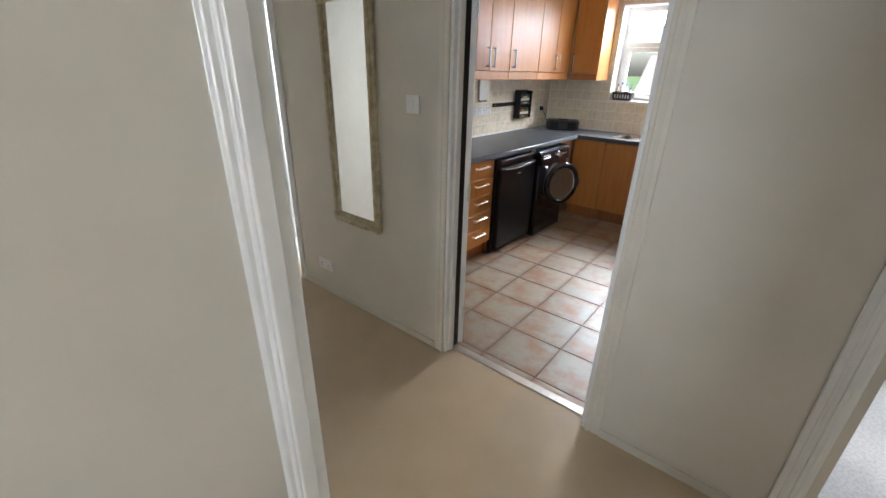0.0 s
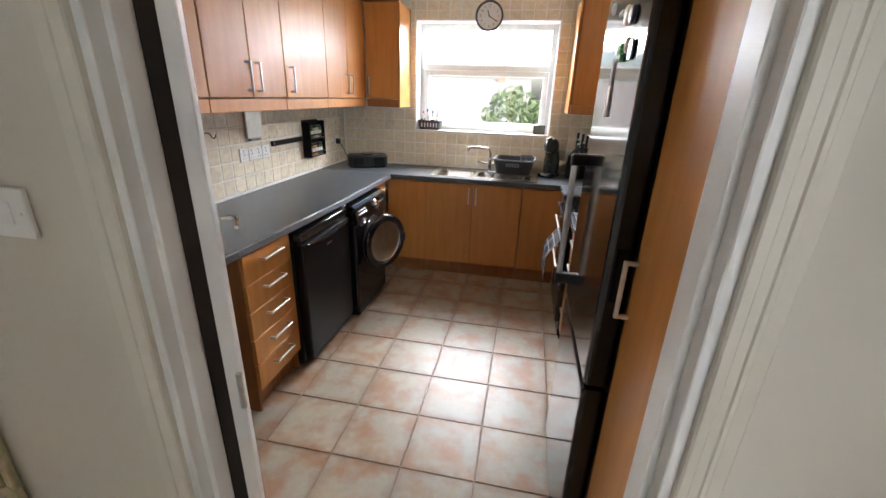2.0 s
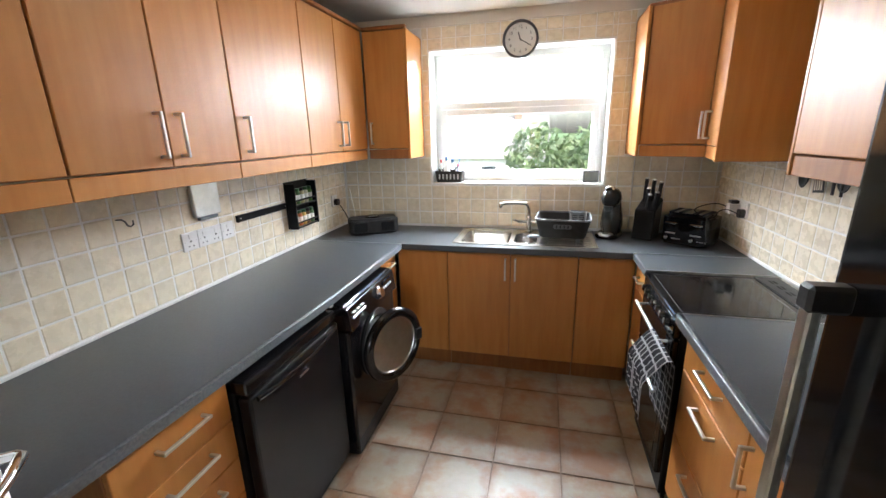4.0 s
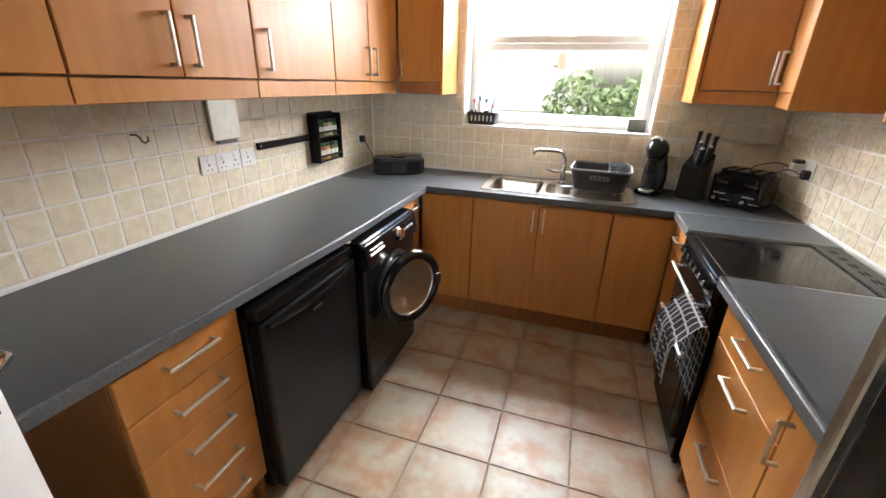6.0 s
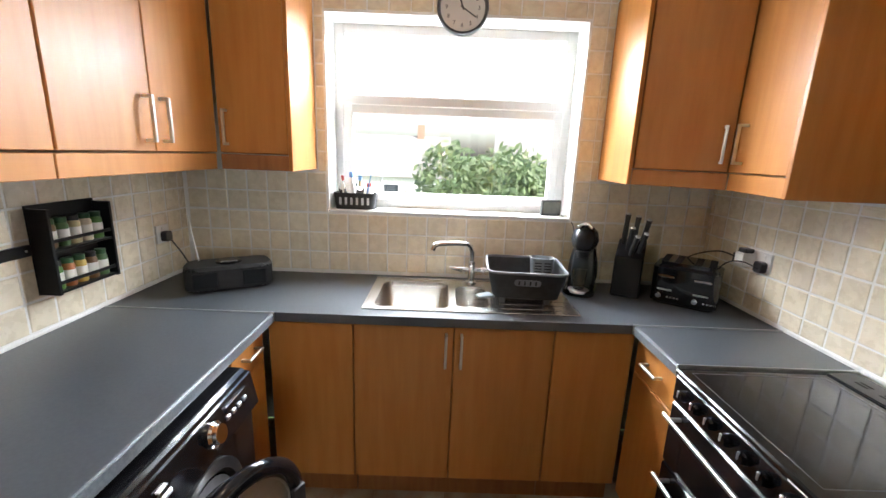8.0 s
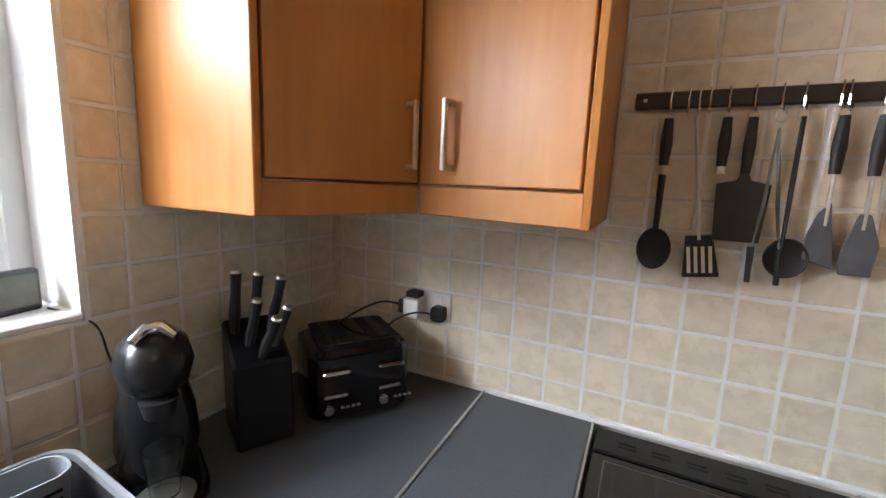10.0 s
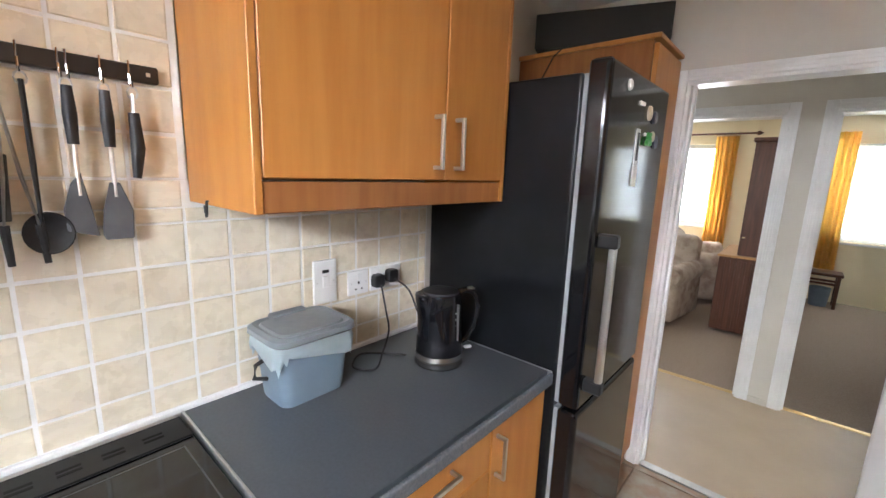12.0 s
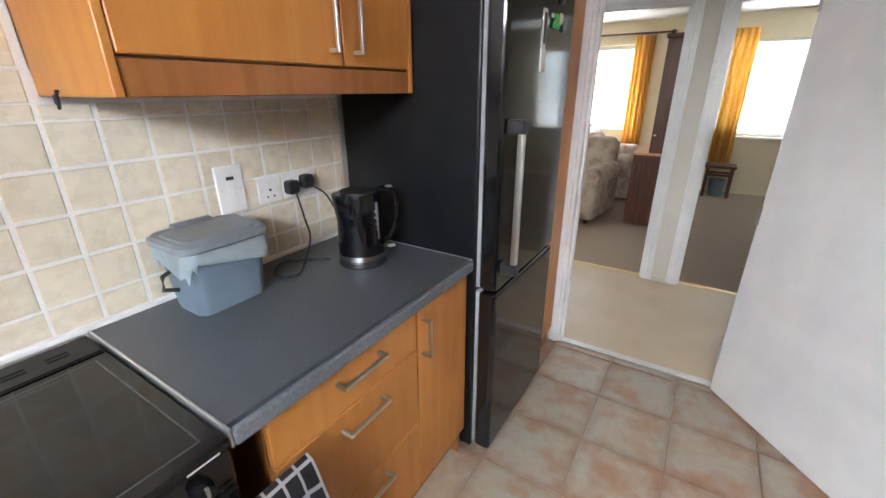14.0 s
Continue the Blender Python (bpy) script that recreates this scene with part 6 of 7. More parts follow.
# ---- caddy, kettle and sockets by the fridge ----
tall = socket("cooker_switch", "E", -1.877, 1.185, 0.086, 0.146, "tall white cooker control switch plate", 1, "switch")
part("window_mark", box(-0.012, 0.012, -0.0105, -0.0085, 0.030, 0.040), SLOT, tall, "dark neon window", local=True)
socket("double_socket", "E", -2.010, 1.158, 0.086, 0.086, "white single switch plate beside the sockets", 1)
socket("double_socket", "E", -2.135, 1.158, 0.146, 0.086, "white double socket with two plugs", 2)
plug("E", -2.085, 1.155)
plug("E", -2.150, 1.165)


def food_caddy():
    c = thing("food_waste_caddy", (2.618, -1.725, 0.9125), "blue grey plastic food waste caddy with liner bag", "caddy", rz=-90)
    def loft(levels, n=5):
        t = bmesh.new()
        rings = []
        for w, d, z, r in levels:
            rings.append([t.verts.new((x, y, z)) for x, y in rounded(w, d, r, n)])
        for p, q in zip(rings, rings[1:]):
            for i in range(len(p)):
                t.faces.new((p[i], p[(i + 1) % len(p)], q[(i + 1) % len(p)], q[i]))
        t.faces.new(rings[0][::-1])
        t.faces.new(rings[-1])
        return t
    part("bucket", loft(((0.182, 0.128, 0.006, 0.03), (0.190, 0.136, 0.0, 0.03), (0.197, 0.142, 0.014, 0.032), (0.222, 0.170, 0.178, 0.034), (0.212, 0.160, 0.178, 0.032))), GREY_PLASTIC, c, local=True, smooth=True)
    lid = part("lid", loft(((0.244, 0.194, 0.184, 0.04), (0.254, 0.204, 0.189, 0.042), (0.252, 0.202, 0.203, 0.042), (0.232, 0.182, 0.211, 0.04), (0.205, 0.155, 0.206, 0.036), (0.195, 0.145, 0.211, 0.034))), GREY_LID, c, "dark grey hinged lid", local=True, smooth=True)
    part("lid_catch", box(-0.055, 0.055, 0.070, 0.096, 0.206, 0.221, 0.004), GREY_LID, lid, local=True)
    # liner bag folded over the rim
    BAG = material("pale_liner_film", (0.55, 0.66, 0.70), (0.62, 0.72, 0.76), scale=30, rough=0.3, spec=0.6)
    t = bmesh.new()
    base = rounded(0.232, 0.180, 0.036, 8)
    rings = []
    rnd = random.Random(4)
    m = len(base)
    hang = [0.055 + 0.020 * math.sin(i * 0.7) + 0.012 * math.sin(i * 2.1 + 1) + rnd.uniform(-0.006, 0.006) for i in range(m)]
    for k, f in enumerate((0.0, 0.25, 0.55, 0.8, 1.0)):
        ring = []
        for i, (x, y) in enumerate(base):
            o = 1.0 + 0.05 * math.sin(f * 3.0) + (0.02 * math.sin(i * 1.9 + k) + 0.03) * f
            ring.append(t.verts.new((x * o, y * o, 0.187 - hang[i] * f)))
        rings.append(ring)
    for p, q in zip(rings, rings[1:]):
        for i in range(m):
            t.faces.new((p[i], p[(i + 1) % m], q[(i + 1) % m], q[i]))
    bmesh.ops.solidify(t, geom=t.faces[:], thickness=0.0012)
    part("liner_bag", t, BAG, c, "pale translucent bag edge", local=True, smooth=True)
    part("handle", tube([(-0.100, 0.0, 0.135), (-0.138, 0.0, 0.120), (-0.142, 0.0, 0.085), (-0.108, 0.0, 0.072)], 0.006, 8), BLACK_PLASTIC, c, "black carrying handle", local=True, smooth=True)


food_caddy()


def kettle():
    k = thing("kettle", (2.462, -2.142, 0.9125), "glossy black electric kettle on its round base", "kettle", rz=-116)
    k.matrix_basis = k.matrix_basis @ Matrix.Diagonal((1.04, 1.04, 1.13, 1))
    part("power_base", lathe([(0.078, 0.0), (0.080, 0.006), (0.076, 0.016), (0.0, 0.017)], (0, 0, 0), 32), BLACK_PLASTIC, k, local=True, smooth=True)
    bm = lathe([(0.074, 0.0), (0.078, 0.004), (0.078, 0.020)], (0, 0, 0.018), 36)
    part("steel_ring", bm, CHROME, k, "chrome base ring", local=True, smooth=True)
    bm = lathe([(0.077, 0.0), (0.076, 0.02), (0.073, 0.10), (0.068, 0.175), (0.066, 0.182), (0.0, 0.182)], (0, 0, 0.036), 36)
    for v in bm.verts:
        if v.co.z > 0.175 and v.co.x < -0.045 and abs(v.co.y) < 0.03:
            v.co.x -= 0.016
    part("jug", bm, BLACK_GLOSS, k, local=True, smooth=True)
    lid = part("lid", lathe([(0.058, 0.0), (0.056, 0.006), (0.03, 0.012), (0.0, 0.013)], (0, 0, 0.217), 28), BLACK_PLASTIC, k, local=True, smooth=True)
    bm = tube([(0.060, 0, 0.212), (0.088, 0, 0.218), (0.112, 0, 0.212), (0.130, 0, 0.192), (0.137, 0, 0.160), (0.134, 0, 0.125), (0.122, 0, 0.090), (0.100, 0, 0.062), (0.072, 0, 0.050)], [0.011, 0.010, 0.0095, 0.009, 0.009, 0.0085, 0.008, 0.008, 0.009], 12)
    part("handle", bm, BLACK_GLOSS, k, "curved black handle", local=True, smooth=True)
    part("switch", box(0.085, 0.118, -0.008, 0.008, 0.218, 0.226, 0.003), STEEL, k, "pale lid catch", local=True)
    part("rocker", box(0.092, 0.118, -0.007, 0.007, 0.028, 0.036, 0.002), WHITE_PLASTIC, k, "pale switch tip", local=True)
    g = box(-0.0045, 0.0045, -0.002, 0.002, 0.0, 0.11, 0.001)
    g.transform(Matrix.Rotation(radians(-62), 4, "Z") @ Matrix.Translation((0, 0, 0)) )
    g.transform(Matrix.Translation((0.0325, -0.0665, 0.085)))
    part("level_window", g, STEEL, k, "water level strip", local=True)
    for i in range(5):
        b = box(-0.010, -0.005, -0.002, 0.002, 0.0, 0.003)
        b.transform(Matrix.Translation((0.0325, -0.0668, 0.095 + i * 0.018)))
        part("level_mark", b, WHITE_PLASTIC, k, local=True)


kettle()
cable("kettle_cable", [(KX - 0.055, -2.085, 1.14), (KX - 0.075, -2.09, 1.05), (KX - 0.08, -2.10, 0.97), (2.62, -2.02, 0.918), (2.56, -1.94, 0.917), (2.62, -1.90, 0.917), (2.68, -1.98, 0.917), (2.60, -2.06, 0.917), (2.56, -2.08, 0.920)], "black kettle cable curled on the worktop")
cable("fridge_plug_cable", [(KX - 0.055, -2.15, 1.155), (KX - 0.09, -2.19, 1.11), (KX - 0.07, -2.26, 1.0), (KX - 0.045, -2.322, 0.93)], "black cable running towards the fridge")


# ---- hall ----
def hall_mirror():
    m = thing("wall_mirror", (0.53, HN - 0.002, 0.62), "tall narrow mirror in an ornate pale gilt frame", "mirror")
    x0, x1, z0, z1 = 0.300, 0.738, 0.622, 1.90
    w = 0.058
    def rail(a, b, c, d, nm):
        bm = box(a, b, HN - 0.022, HN - 0.002, c, d, 0.006, seg=2)
        if b - a > d - c:
            box(a + 0.01, b - 0.01, HN - 0.032, HN - 0.020, (c + d) / 2 - 0.012, (c + d) / 2 + 0.012, 0.005, bm, 2)
        else:
            box((a + b) / 2 - 0.012, (a + b) / 2 + 0.012, HN - 0.032, HN - 0.020, c + 0.01, d - 0.01, 0.005, bm, 2)
        part(nm, bm, MIRROR_FRAME, m)
    rail(x0, x0 + w, z0 + w, z1 - w, "frame_side")
    rail(x1 - w, x1, z0 + w, z1 - w, "frame_side")
    rail(x0, x1, z0, z0 + w, "frame_bottom")
    rail(x0, x1, z1 - w, z1, "frame_top")
    for x in (x0 + 0.03, x1 - 0.03):
        for z in (z0 + 0.03, z1 - 0.03):
            bm = lathe([(0.042, 0.0), (0.040, 0.012), (0.022, 0.018), (0.018, 0.026), (0.0, 0.028)], (0, 0, 0), 16)
            bm.transform(Matrix.Translation((x, HN - 0.012, z)) @ Matrix.Rotation(radians(90), 4, "X"))
            part("corner_ornament", bm, MIRROR_FRAME, m, "moulded corner ornament", smooth=True)
    bm = None
    for i in range(9):
        x = x0 + 0.07 + i * (x1 - x0 - 0.14) / 8
        b = lathe([(0.022 - 0.008 * abs(i - 4) / 4, 0.0), (0.018 - 0.008 * abs(i - 4) / 4, 0.01), (0.0, 0.013)], (0, 0, 0), 10)
        b.transform(Matrix.Translation((x, HN - 0.012, z0 + 0.004)) @ Matrix.Rotation(radians(90), 4, "X"))
        bm = merge(bm, b)
    part("carved_edge", bm, MIRROR_FRAME, m, "carved lower edge", smooth=True)
    part("glass", box(x0 + w - 0.006, x1 - w + 0.006, HN - 0.012, HN - 0.006, z0 + w - 0.006, z1 - w + 0.006), MIRROR, m, "silvered mirror glass")


hall_mirror()
socket("light_switch", "H", 0.995, 1.367, 0.086, 0.086, "white light switch on the cream hall wall", 1, "switch")
socket("hall_socket", "H", 0.108, 0.217, 0.146, 0.086, "white double socket low on the hall wall", 2)
hd_ = thing("bathroom_door", (-1.01, KY + 0.01, 0), "white painted door standing open to the bathroom", "door", kind="structure", rz=95)
part("leaf", box(0.0, 0.78, -0.036, 0.0, 0.008, 1.985, 0.003), WHITE_GLOSS, hd_, local=True)
bm = lathe([(0.010, 0.0), (0.010, 0.03), (0.026, 0.04), (0.028, 0.055), (0.018, 0.066), (0.0, 0.068)], (0, 0, 0), 16)
bm.transform(Matrix.Translation((0.71, -0.036, 1.0)) @ Matrix.Rotation(radians(90), 4, "X"))
part("knob", bm, CHROME, hd_, "chrome door knob", local=True, smooth=True)


# ---- front rooms ----
def room_window(name, x0, x1, z0, z1, mull, label):
    w = thing(name, ((x0 + x1) / 2, RY - 0.12, z0), label, "window", kind="structure")
    y0, y1 = RY - 0.16, RY - 0.10
    bm = box(x0, x0 + 0.06, y0, y1, z0, z1, 0.004)
    box(x1 - 0.06, x1, y0, y1, z0, z1, 0.004, bm)
    box(x0 + 0.05, x1 - 0.05, y0 + 0.001, y1 - 0.001, z0, z0 + 0.06, 0.004, bm)
    box(x0 + 0.05, x1 - 0.05, y0 + 0.001, y1 - 0.001, z1 - 0.06, z1, 0.004, bm)
    for m in mull:
        box(m - 0.035, m + 0.035, y0 + 0.002, y1 - 0.002, z0 + 0.05, z1 - 0.05, 0.004, bm)
    part("window_frame", bm, UPVC, w)
    p = part("pane", box(x0 + 0.05, x1 - 0.05, y0 + 0.028, y0 + 0.032, z0 + 0.05, z1 - 0.05), GLASS, w)
    p.visible_shadow = False
    part("window_sill", box(x0 - 0.03, x1 + 0.03, RY - 0.10, RY + 0.03, z0 - 0.03, z0 - 0.002, 0.004), WHITE_GLOSS, w, "white sill board")


room_window("window_2", *LWX, (3.85,), "large white living room window")
room_window("window_3", *BWX, (), "white bedroom window behind a blind")
BLIND = material("pale_blind", (0.72, 0.75, 0.74), (0.78, 0.80, 0.80), scale=10, rough=0.5)
bl = thing("venetian_blind", ((BWX[0] + BWX[1]) / 2, RY - 0.05, BWX[2]), "pale lowered venetian blind at the bedroom window", "blind")
part("head_rail", box(BWX[0] + 0.02, BWX[1] - 0.02, RY - 0.075, RY - 0.035, BWX[3] - 0.035, BWX[3] - 0.002, 0.003), WHITE_PLASTIC, bl)
nsl = 46
for i in range(nsl):
    z = BWX[2] + 0.02 + i * (BWX[3] - BWX[2] - 0.06) / (nsl - 1)
    b = box(BWX[0] + 0.025, BWX[1] - 0.025, -0.016, 0.016, -0.0006, 0.0006)
    b.transform(Matrix.Translation((0, RY - 0.055, z)) @ Matrix.Rotation(radians(52), 4, "X"))
    part("slat", b, BLIND, bl)
for x in (BWX[0] + 0.25, (BWX[0] + BWX[1]) / 2, BWX[1] - 0.25):
    part("ladder_cord", tube([(x, RY - 0.055, BWX[2] + 0.01), (x, RY - 0.055, BWX[3] - 0.03)], 0.0015, 5), WHITE_PLASTIC, bl)


def curtain_material():
    m = material("yellow_curtain", (0.72, 0.46, 0.12), (0.78, 0.53, 0.17), scale=20, rough=0.85)
    b = m.node_tree.nodes["Principled BSDF"]
    b.inputs["Transmission Weight"].default_value = 0.0
    n, l = m.node_tree.nodes, m.node_tree.links
    tr = n.new("ShaderNodeBsdfTranslucent")
    tr.inputs["Color"].default_value = (0.85, 0.55, 0.12, 1)
    mx = n.new("ShaderNodeMixShader")
    mx.inputs[0].default_value = 0.45
    l.new(b.outputs[0], mx.inputs[1])
    l.new(tr.outputs[0], mx.inputs[2])
    l.new(mx.outputs[0], n["Material Output"].inputs["Surface"])
    return m


CURT = curtain_material()


def curtain(x0, x1, y, z0, z1, folds):
    c = thing("curtain", ((x0 + x1) / 2, y, z0), "yellow full length curtain drawn to the side of the window", "curtain", "yellow curtains")
    bm = bmesh.new()
    n = folds * 8
    grid = []
    for i in range(n + 1):
        row = []
        for j in range(9):
            v = j / 8
            u = i / n
            amp = 0.035 * (0.7 + 0.3 * v)
            row.append(bm.verts.new((x0 + (x1 - x0) * u * (0.94 + 0.06 * v) + 0.01 * math.sin(u * 9 + v * 2), y + amp * math.sin(2 * math.pi * folds * u + 0.6 * math.sin(v * 2)), z0 + (z1 - z0) * v)))
        grid.append(row)
    for i in range(n):
        for j in range(8):
            bm.faces.new((grid[i][j], grid[i + 1][j], grid[i + 1][j + 1], grid[i][j + 1]))
    bmesh.ops.solidify(bm, geom=bm.faces[:], thickness=0.002)
    part("cloth", bm, CURT, c, smooth=True)


curtain(2.42, 2.72, RY + 0.09, 0.05, 2.20, 5)
curtain(1.18, 1.47, RY + 0.09, 0.45, 2.22, 4)
pole = thing("curtain_pole", (3.3, RY + 0.09, 2.22), "dark curtain pole with finials", "curtain pole")
part("rod", tube([(2.25, RY + 0.09, 2.235), (4.6, RY + 0.09, 2.235)], 0.014, 10), DARK_WOOD, pole, smooth=True)
for x, s in ((2.25, -1), (4.6, 1)):
    b = lathe([(0.012, 0.0), (0.030, 0.02), (0.030, 0.04), (0.0, 0.09)], (0, 0, 0), 14)
    b.transform(Matrix.Translation((x, RY + 0.09, 2.235)) @ Matrix.Rotation(radians(90 * s), 4, "Y"))
    part("finial", b, DARK_WOOD, pole, smooth=True)
for i in range(7):
    b = lathe([(0.020, -0.004), (0.024, 0.0), (0.020, 0.004), (0.017, 0.0), (0.020, -0.004)], (0, 0, 0), 14)
    b.transform(Matrix.Translation((2.44 + i * 0.045, RY + 0.09, 2.233)) @ Matrix.Rotation(radians(90), 4, "Y"))
    part("ring", b, DARK_WOOD, pole, smooth=True)

FLORAL = material("floral_cotton", (0.50, 0.42, 0.34), (0.34, 0.25, 0.20), scale=9, rough=0.9, bump=0.2, bump_scale=150, c3=(0.60, 0.52, 0.44), big=5, contrast=(0.45, 0.6))


def armchair(at, rz, label, w=0.92):
    a = thing("armchair", at, label, "armchair", "floral seating", rz=rz)
    part("base", box(-w / 2 + 0.14, w / 2 - 0.14, -0.40, 0.30, 0.05, 0.30, 0.03, seg=2), FLORAL, a, local=True, smooth=True)
    part("seat_cushion", box(-w / 2 + 0.16, w / 2 - 0.16, -0.43, 0.22, 0.30, 0.46, 0.05, seg=3), FLORAL, a, local=True, smooth=True)
    bm = box(-w / 2 + 0.08, w / 2 - 0.08, 0.20, 0.42, 0.06, 0.92, 0.07, seg=3)
    for v in bm.verts:
        if v.co.z > 0.5:
            v.co.y += 0.06
            v.co.x *= 0.96 if v.co.z > 0.85 else 1.04
    part("backrest", bm, FLORAL, a, local=True, smooth=True)
    for s in (-1, 1):
        x0, x1 = sorted((s * (w / 2 - 0.17), s * w / 2))
        bm = box(x0, x1, -0.42, 0.34, 0.05, 0.58, 0.05, seg=3)
        bm = merge(bm, moved(lathe([(0.0, -0.39), (0.09, -0.38), (0.105, -0.34), (0.105, 0.30), (0.0, 0.31)], (0, 0, 0), 16), Matrix.Translation((s * (w / 2 - 0.07), -0.03, 0.55)) @ Matrix.Rotation(radians(-90), 4, "X")))
        part("armrest", bm, FLORAL, a, local=True, smooth=True)
    for x in (-w / 2 + 0.1, w / 2 - 0.1):
        for y in (-0.34, 0.32):
            part("foot", lathe([(0.02, 0.0), (0.03, 0.055)], (x, y, 0), 10), DARK_WOOD, a, local=True)


armchair((2.86, -6.32, 0), 172, "floral patterned armchair with its back to the doorway")
armchair((2.62, -7.75, 0), -70, "pale floral sofa chair by the living room window", 1.3)
wd = thing("display_cabinet", (1.90, -6.6, 0), "tall dark mahogany display cabinet over a deeper base", "cabinet")
part("base", box(1.735, 2.17, -7.0, -6.12, 0.03, 0.80, 0.006), DARK_WOOD, wd)
for i in range(9):
    part("reeded_strip", box(1.76 + i * 0.044, 1.783 + i * 0.044, -6.122, -6.112, 0.06, 0.77, 0.003), DARK_WOOD, wd)
part("top_board", box(1.735, 2.185, -7.01, -6.105, 0.801, 0.822, 0.004), WOOD_EDGE, wd, "paler wood top board")
part("upper_case", box(1.735, 2.03, -6.99, -6.16, 0.823, 1.93, 0.006), DARK_WOOD, wd)
part("cornice", box(1.735, 2.05, -7.01, -6.14, 1.931, 1.975, 0.010), DARK_WOOD, wd)
part("knob", lathe([(0.0, 0), (0.012, 0.004), (0.012, 0.012), (0.0, 0.016)], (2.0, -6.155, 1.0), 10), BRASS, wd, smooth=True)

st = thing("wooden_stool", (1.28, -8.28, 0), "dark wooden stool standing on the bedroom carpet", "stool")
part("seat", box(1.09, 1.47, -8.46, -8.14, 0.415, 0.45, 0.008), DARK_WOOD, st)
for x in (1.13, 1.43):
    for y in (-8.42, -8.18):
        part("leg", box(x - 0.018, x + 0.018, y - 0.018, y + 0.018, -0.001, 0.415, 0.004), DARK_WOOD, st)
for y in (-8.42, -8.18):
    part("stretcher", box(1.13, 1.43, y - 0.010, y + 0.010, 0.30, 0.33, 0.003), DARK_WOOD, st)
pot = thing("waste_bin", (1.28, -8.30, 0), "pale round waste bin under the stool", "bin")
part("bin", lathe([(0.09, 0.0), (0.11, 0.24), (0.10, 0.24), (0.085, 0.01), (0, 0.01)], (1.28, -8.30, -0.001), 20), GREY_PLASTIC, pot, smooth=True)

# ---- kitchen ceiling light ----
cl = thing("ceiling_light", (1.25, -1.50, CEIL - 0.001), "plain white ceiling light holder in the kitchen", "ceiling light")
part("ceiling_rose", lathe([(0.05, 0.0), (0.048, -0.014), (0.02, -0.022)], (1.25, -1.50, CEIL - 0.0005), 20), WHITE_PLASTIC, cl, smooth=True)
part("lamp_holder", lathe([(0.018, 0.0), (0.020, -0.035), (0.016, -0.045)], (1.25, -1.50, CEIL - 0.022), 16), WHITE_PLASTIC, cl, smooth=True)


# ---- outside the kitchen window: gardens and houses, seen from an upper floor ----
GZ = -2.9
GRASS = material("lawn", (0.05, 0.10, 0.025), (0.09, 0.15, 0.04), scale=3, rough=0.9, bump=0.4, bump_scale=20)
BRICK = material("far_brick", (0.30, 0.17, 0.12), (0.38, 0.23, 0.16), scale=12, rough=0.85, bump=0.2, bump_scale=40)
RENDER_WALL = material("white_render", (0.68, 0.66, 0.62), (0.74, 0.72, 0.68), scale=4, rough=0.8)
ROOF = material("grey_roof_tiles", (0.17, 0.16, 0.155), (0.23, 0.215, 0.205), scale=10, stretch=(1, 1, 6), rough=0.8)
BARK = material("bark", (0.12, 0.085, 0.06), (0.18, 0.13, 0.09), scale=12, rough=0.9, bump=0.5, bump_scale=30)
PANE_DARK = material("far_window_glass", (0.05, 0.06, 0.07), rough=0.1)


def leaf_material(name, a, b):
    m = material(name, a, b, scale=1.4, rough=0.55)
    n, l = m.node_tree.nodes, m.node_tree.links
    tr = n.new("ShaderNodeBsdfTranslucent")
    tr.inputs["Color"].default_value = (b[0] * 1.6, b[1] * 1.6, b[2] * 1.2, 1)
    mx = n.new("ShaderNodeMixShader")
    mx.inputs[0].default_value = 0.3
    l.new(n["Principled BSDF"].outputs[0], mx.inputs[1])
    l.new(tr.outputs[0], mx.inputs[2])
    l.new(mx.outputs[0], n["Material Output"].inputs["Surface"])
    return m


LEAVES = [leaf_material("leaves_dark", (0.08, 0.12, 0.055), (0.13, 0.18, 0.085)), leaf_material("leaves_light", (0.14, 0.18, 0.085), (0.22, 0.26, 0.14)),
          leaf_material("leaves_blossom", (0.50, 0.46, 0.42), (0.62, 0.58, 0.54))]
bm = bmesh.new()
bmesh.ops.create_grid(bm, x_segments=2, y_segments=2, size=1500)
bm.transform(Matrix.Translation((0, 0, GZ)))
structure("ground", bm, GRASS, "green lawn and gardens outside", "ground")


def leaf_cloud(center, radii, count, rnd, size):
    """Many small leaf quads in an uneven cloud."""
    verts, faces = [], []
    blobs = [(Vector((rnd.uniform(-0.7, 0.7) * radii[0], rnd.uniform(-0.7, 0.7) * radii[1], rnd.uniform(-0.6, 0.75) * radii[2])), rnd.uniform(0.28, 0.52)) for _ in range(16)]
    for i in range(count):
        c, r = blobs[rnd.randrange(16)]
        d = Vector((rnd.gauss(0, 1), rnd.gauss(0, 1), rnd.gauss(0, 1))).normalized() * r * rnd.uniform(0.6, 1.05)
        p = Vector(center) + c + Vector((d.x * radii[0], d.y * radii[1], d.z * radii[2]))
        u = Vector((rnd.gauss(0, 1), rnd.gauss(0, 1), rnd.gauss(0, 1))).normalized()
        v = u.orthogonal().normalized()
        s = size * rnd.uniform(0.6, 1.3)
        k = len(verts)
        verts += [p - u * s, p + v * s * 0.45, p + u * s, p - v * s * 0.45]
        faces.append((k, k + 1, k + 2, k + 3))
    return verts, faces


